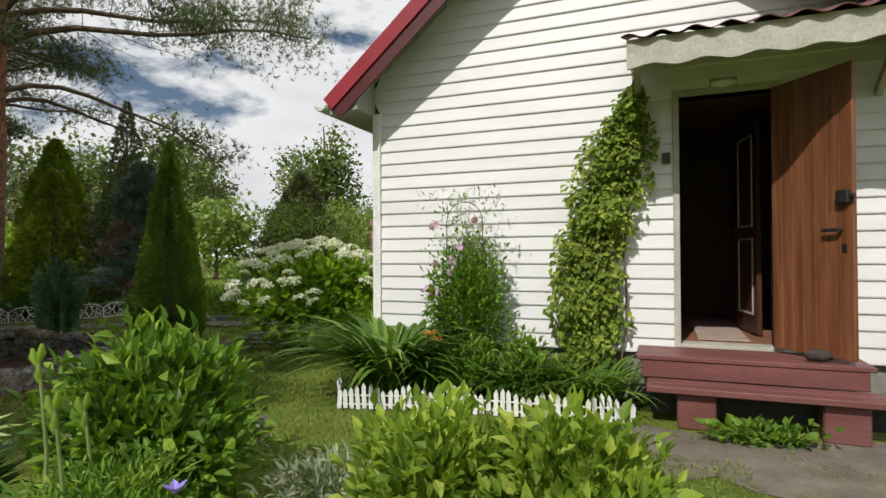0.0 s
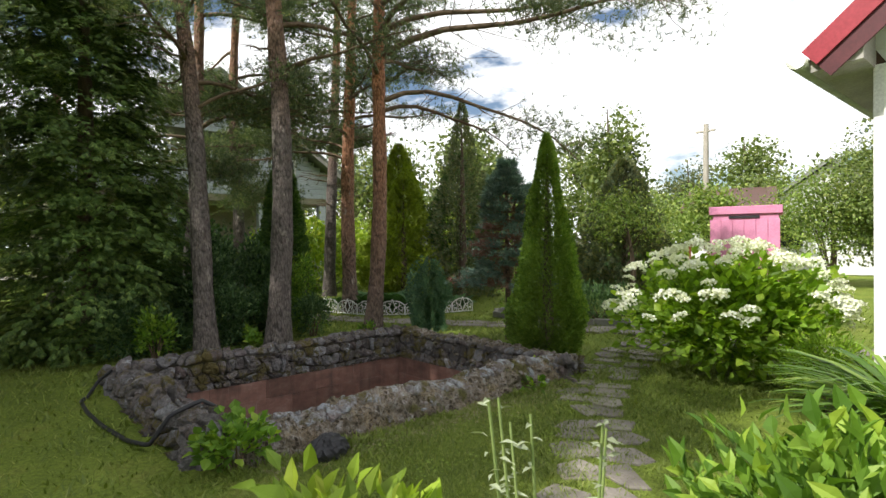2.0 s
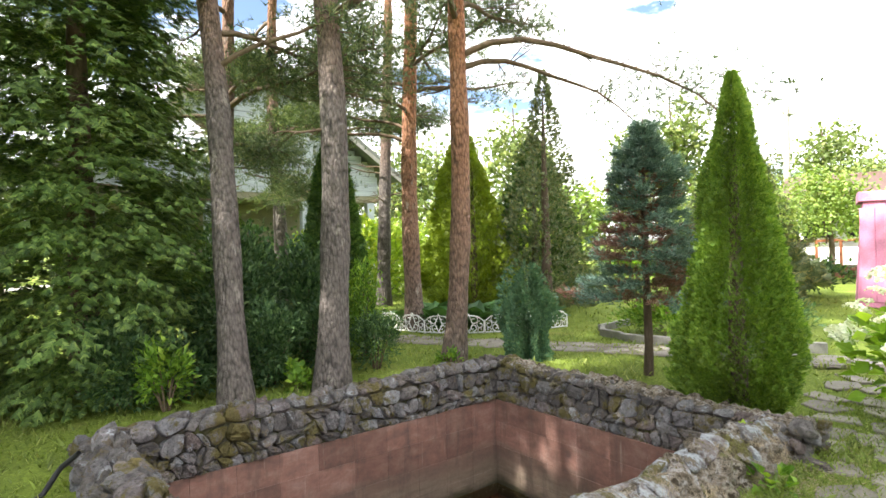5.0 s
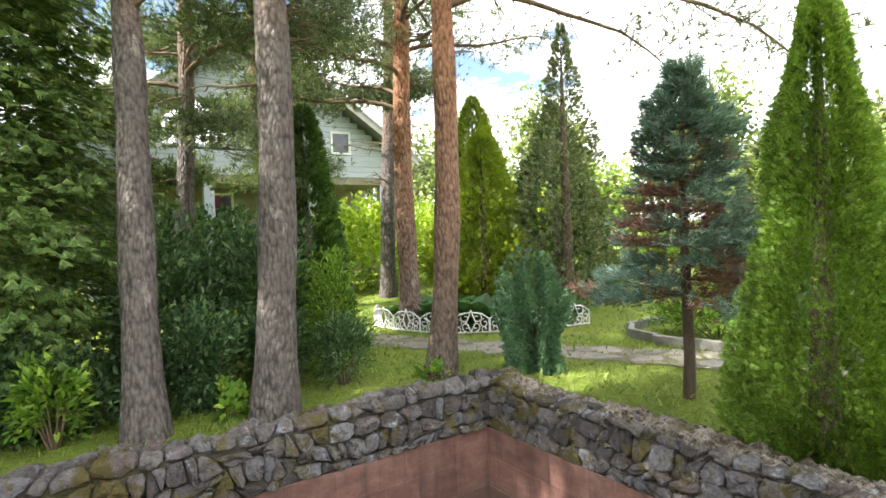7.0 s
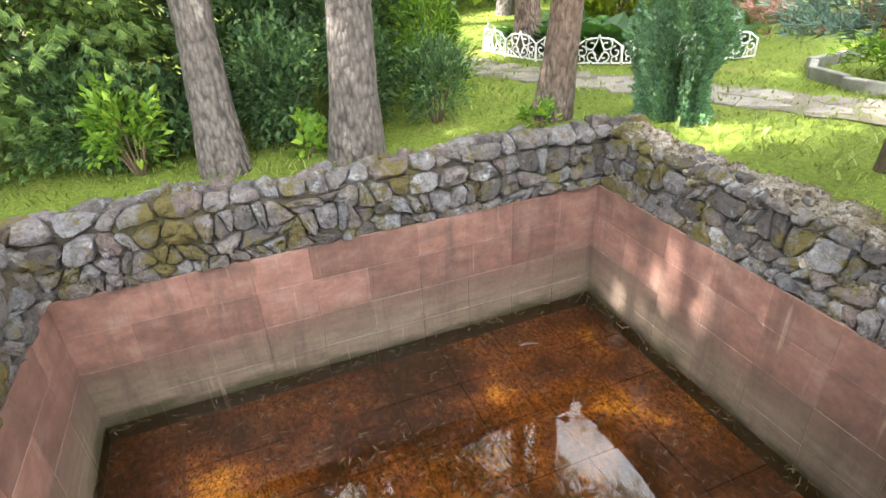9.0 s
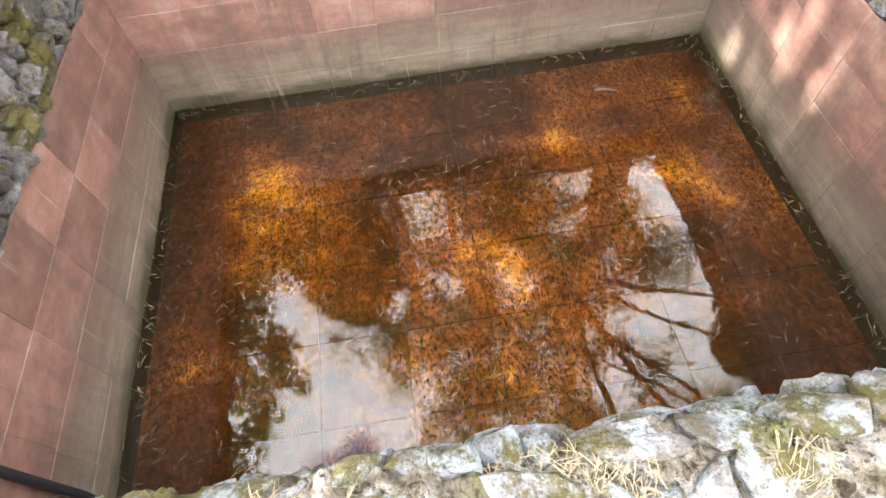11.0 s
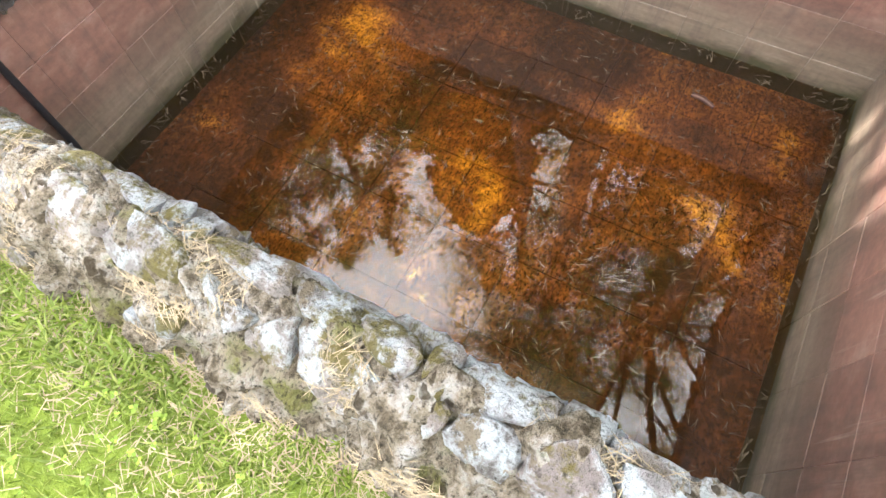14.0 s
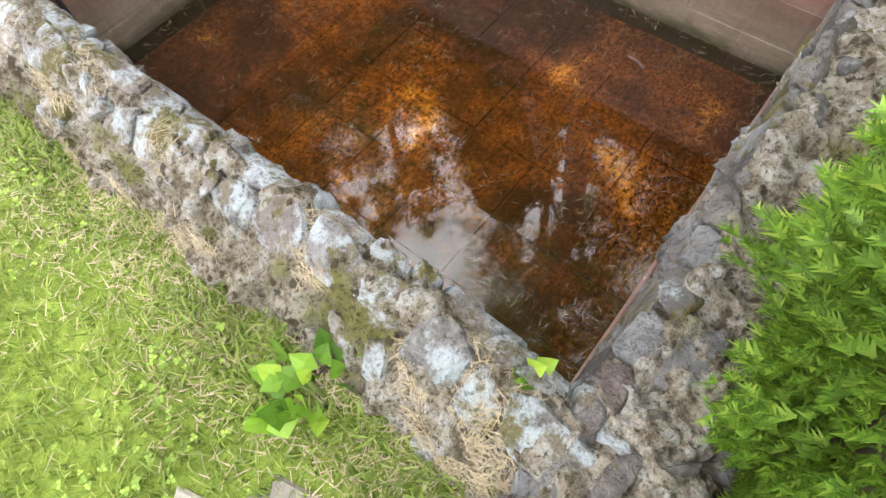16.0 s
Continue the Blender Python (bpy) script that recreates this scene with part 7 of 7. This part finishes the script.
terrace_house()
plain_house("cottage", "weathered brown cottage half hidden by trees", (-1.5, 33.0, 0.1), (7.0, 6.0, 4.2), 7.2, noisy("pinkish_boards", (0.42, 0.30, 0.26), (0.55, 0.42, 0.36), 2), M_ROOF2, 8)


def garden_swing():
    s = thing("garden_bench", "pale green garden swing seat on the far lawn", "bench", (-15.0, 8.6, 0.1), rz=60)
    bpart("seat", box_bm((-0.7, -0.25, 0.42), (0.7, 0.25, 0.50), 0.02), M_GUTTER, s)
    bpart("backrest", box_bm((-0.7, 0.22, 0.5), (0.7, 0.30, 1.0), 0.02), M_GUTTER, s)
    for x in (-0.65, 0.6):
        for y in (-0.22, 0.2):
            bpart("leg", box_bm((x, y, 0), (x + 0.05, y + 0.05, 0.42), 0.005), M_GUTTER, s)


garden_swing()


def broadleaf(label, loc, height, rad, n, size, mat, trunk_h=None, clumps=34, trunk_mat=None, group=""):
    """A broadleaved tree: tapered trunk, limbs, a crown of leaf clumps with gaps."""
    t = thing("tree", label, "tree", loc, group)
    th = trunk_h if trunk_h is not None else height * 0.3
    top = height * 0.9
    k = np.linspace(0, 1, 7)
    tr = np.stack([0.12 * np.sin(k * 4), 0.12 * np.cos(k * 3), -0.1 + k * top], 1)
    part("trunk", mesh_of("trunk", *tube(tr, (0.02 * height + 0.03) * (1 - 0.85 * k), 8), trunk_mat or M_BARK_DARK, True), t)
    d = ball_dirs(clumps)
    c = d * rng.uniform(0.3, 0.9, (clumps, 1)) * (rad, rad, (height - th) * 0.44) + (0, 0, (height + th) / 2)
    c[:, :2] *= (1.15 - 0.55 * (c[:, 2:] - th) / (height - th))
    for i in range(6):
        q = c[i]
        z0 = min(top * 0.9, max(th * 0.6, q[2] - rng.uniform(0.3, 1.0) * rad))
        part("limb", mesh_of("limb", *tube(np.array([(0, 0, z0), (q[0] * 0.5, q[1] * 0.5, (z0 + q[2]) / 2), q]), [0.008 * height, 0.006 * height, 0.003 * height], 5), trunk_mat or M_BARK_DARK, True), t)
    w = rng.integers(0, clumps, n)
    pos = c[w] + np.clip(rng.normal(0, 1, (n, 3)), -1.7, 1.7) * (rad * 0.2, rad * 0.2, rad * 0.16)
    way = rng.normal(0, 1, (n, 3)) + (0, 0, -0.35)
    part("crown", leaf_mesh("crown", T_FAR, pos, way, size * rng.uniform(0.6, 1.3, n), mat), t)
    return t


broadleaf("young apple tree with an airy crown on the lawn", (-6.4, 12.6, 0.1), 2.7, 1.2, 4200, 0.065, L_WOOD2, 0.9)
broadleaf("apple tree with pale leaves near the cottage", (-7.2, 19.0, 0.1), 3.3, 1.5, 5000, 0.11, L_WOOD2, 0.9, 40)
broadleaf("apple tree with pale leaves near the cottage", (-4.2, 20.0, 0.1), 3.6, 2.0, 10000, 0.09, L_WOOD2, 0.6, 46)
broadleaf("apple tree with pale leaves near the cottage", (-11.6, 22.5, 0.1), 3.8, 2.0, 6000, 0.13, L_WOOD2, 0.6, 46)
broadleaf("full green tree behind the pink shed", (-3.0, 20.5, 0.1), 4.6, 2.2, 13000, 0.10, L_WOOD, 0.4, 46)
broadleaf("full green tree behind the pink shed", (-8.0, 26.0, 0.1), 4.4, 2.6, 7000, 0.16, L_WOOD, 0.4, 46)
for i in range(26):
    a = radians(97 + i * 5.6 + rng.uniform(-2, 2))
    r = rng.uniform(42, 60)
    broadleaf("tall mixed woodland tree at the garden's far edge", (r * math.cos(a), r * math.sin(a), 0), rng.uniform(8.5, 13.5), rng.uniform(3.4, 5.0), 3900, 0.38, L_WOOD if i % 3 else L_CEDAR, 0.6, 60, group="woods round the gardens")
for i in range(16):
    a = radians(100 + i * 9.5 + rng.uniform(-2, 2))
    r = rng.uniform(27, 36)
    broadleaf("dense bushy tree along the far boundary", (r * math.cos(a), r * math.sin(a), 0), rng.uniform(3.0, 4.8), rng.uniform(2.2, 3.4), 3400, 0.26, L_WOOD2 if i % 2 else L_WOOD, 0.2, 50, group="bushes along the boundary")
for i in range(9):
    a = radians(195 + i * 17)
    broadleaf("woodland tree closing the garden behind the walker", (24 * math.cos(a), 24 * math.sin(a), 0), rng.uniform(6, 8), 3.6, 2500, 0.5, L_WOOD, 0.6, 44, group="woods round the gardens")
shrub("hedge", "low dark clipped hedge across the far lawn", (-7.6, 15.4, 0.1), (2.3, 0.6, 0.45), 4400, 0.13, L_SHRUBDK, clumps=60)
shrub("hedge", "low green hedge across the far lawn", (-10.6, 17.4, 0.1), (3.0, 0.7, 0.5), 4400, 0.15, L_SHRUB, clumps=60)


# ---- grass ----
def inside_any(x, y):
    pool = (x > PX0 - 0.36) & (x < PX1 + 0.31 + 0.06 * np.sin(y * 5.3) + 0.04 * np.sin(y * 13.1)) & (y > PY0 - 0.36) & (y < PY1 + 0.42)
    house = (x > HX0 - 0.02) & (y > HY - 0.1) & (y < HYB) & (x < HX1)
    porch_ = (x > 2.0) & (x < 3.9) & (y > 4.3) & (y < HY)
    return pool | house | porch_


def grass(name, label, box, n, height, width=0.05, density=None):
    x, y = rng.uniform(box[0], box[1], n), rng.uniform(box[2], box[3], n)
    keep = ~inside_any(x, y)
    side = np.abs(y - (0.55 - 0.0 * x)) < 0.34
    keep &= ~(side & (x < -3.5))
    x, y = x[keep], y[keep]
    patch = np.array([noise.noise((float(a) * 1.3, float(b) * 1.3, 2.0)) for a, b in zip(x, y)])
    z = np.array([ground_z(a, b) for a, b in zip(x, y)])
    m = len(x)
    a = rng.uniform(0, 2 * np.pi, m)
    way = np.stack([np.cos(a) * 0.55, np.sin(a) * 0.55, rng.uniform(0.35, 1.3, m)], 1)
    v = np.array([(-width, 0, 0), (width, 0, 0), (width * 0.8, 0.55, -0.05), (-width * 0.8, 0.55, -0.05), (0, 1, -0.28)])
    f = np.array([(0, 1, 2), (0, 2, 3), (3, 2, 4)])
    V, F = scatter(v, f, np.stack([x, y, z - 0.003], 1), way, np.tile(UP, (m, 1)) + rng.normal(0, 0.3, (m, 3)), height * (1 + 0.5 * patch) * rng.uniform(0.5, 1.3, m))
    return tagged(new(name, mesh_of(name, V, F, L_GRASS)), label, "grass", kind="stuff")


grass("grass", "short green grass along the stone bank", (-3.3, -1.4, 1.6, 7.2), 46000, 0.046)
grass("grass", "longer grass blades creeping up the stone bank", (-3.10, -2.88, 2.0, 5.8), 5000, 0.065)
grass("grass", "short green lawn grass round the pool", (-9.5, 0.8, 0.9, 8.6), 38000, 0.05, 0.07)
grass("grass", "sunlit lawn grass beside the flower bed", (-1.4, 2.7, 2.7, 5.0), 16000, 0.045, 0.06)
grass("grass", "sunlit lawn grass farther off", (-16, -1.0, 5.0, 16.0), 16000, 0.065, 0.12)
grass("grass", "sunlit lawn grass beside the trodden path", (-20, -2.5, -4.0, 1.9), 14000, 0.065, 0.12)


def straw():
    """Dry blades where the lawn meets the stone bank."""
    n = 5200
    x, y = -3.06 + np.abs(rng.normal(0, 0.19, n)), rng.uniform(2.2, 6.2, n)
    a = rng.uniform(0, 6.28, n)
    v = np.array([(-0.03, 0, 0), (0.03, 0, 0), (0.0, 1, -0.2)])
    V, F = scatter(v, np.array([(0, 1, 2)]), np.stack([x, y, np.full(n, 0.012)], 1), np.stack([np.cos(a), np.sin(a), rng.uniform(0.0, 0.5, n)], 1), np.tile(UP, (n, 1)), rng.uniform(0.025, 0.07, n))
    tagged(new("dry_grass", mesh_of("dry_grass", V, F, M_LITTER)), "dry straw where the lawn meets the stone bank", "dry grass", kind="stuff")


straw()


def clover():
    n = 1500
    x, y = rng.uniform(-2.95, -1.7, n), rng.uniform(2.6, 6.6, n)
    keep = np.array([noise.noise((float(a) * 2.2, float(b) * 2.2, 9.0)) > 0.0 for a, b in zip(x, y)])
    x, y = x[keep], y[keep]
    m = len(x)
    P = np.repeat(np.stack([x, y, np.full(m, 0.035)], 1) + rng.uniform(0, 0.02, (m, 1)) * UP, 3, axis=0)
    a = np.repeat(rng.uniform(0, 6.28, m), 3) + np.tile((0, 2.1, 4.2), m)
    V, F = scatter(*template_leaf(0.95, 0.03, 0.0), P, np.stack([np.cos(a), np.sin(a), 0.1 + 0 * a], 1), np.tile(UP, (3 * m, 1)), np.repeat(rng.uniform(0.007, 0.014, m), 3))
    tagged(new("clover", mesh_of("clover", V, F, L_CLOVER)), "clover leaves in the lawn", "clover", kind="stuff")


clover()


def path_tufts():
    n = 5000
    x, y = rng.uniform(1.6, 6.0, n), rng.uniform(3.6, 4.95, n)
    keep = np.array([noise.noise((float(a) * 1.6, float(b) * 2.4, 5.0)) > 0.08 for a, b in zip(x, y)])
    x, y = x[keep], y[keep]
    m = len(x)
    a = rng.uniform(0, 6.28, m)
    v = np.array([(-0.09, 0, 0), (0.09, 0, 0), (0.0, 1, -0.2)])
    V, F = scatter(v, np.array([(0, 1, 2)]), np.stack([x, y, np.full(m, 0.004)], 1), np.stack([np.cos(a), np.sin(a), rng.uniform(0.3, 1.4, m)], 1), np.tile(UP, (m, 1)), rng.uniform(0.02, 0.05, m))
    tagged(new("grass", mesh_of("grass", V, F, L_GRASS)), "thin grass tufts on the sandy ground", "grass", kind="stuff")


path_tufts()
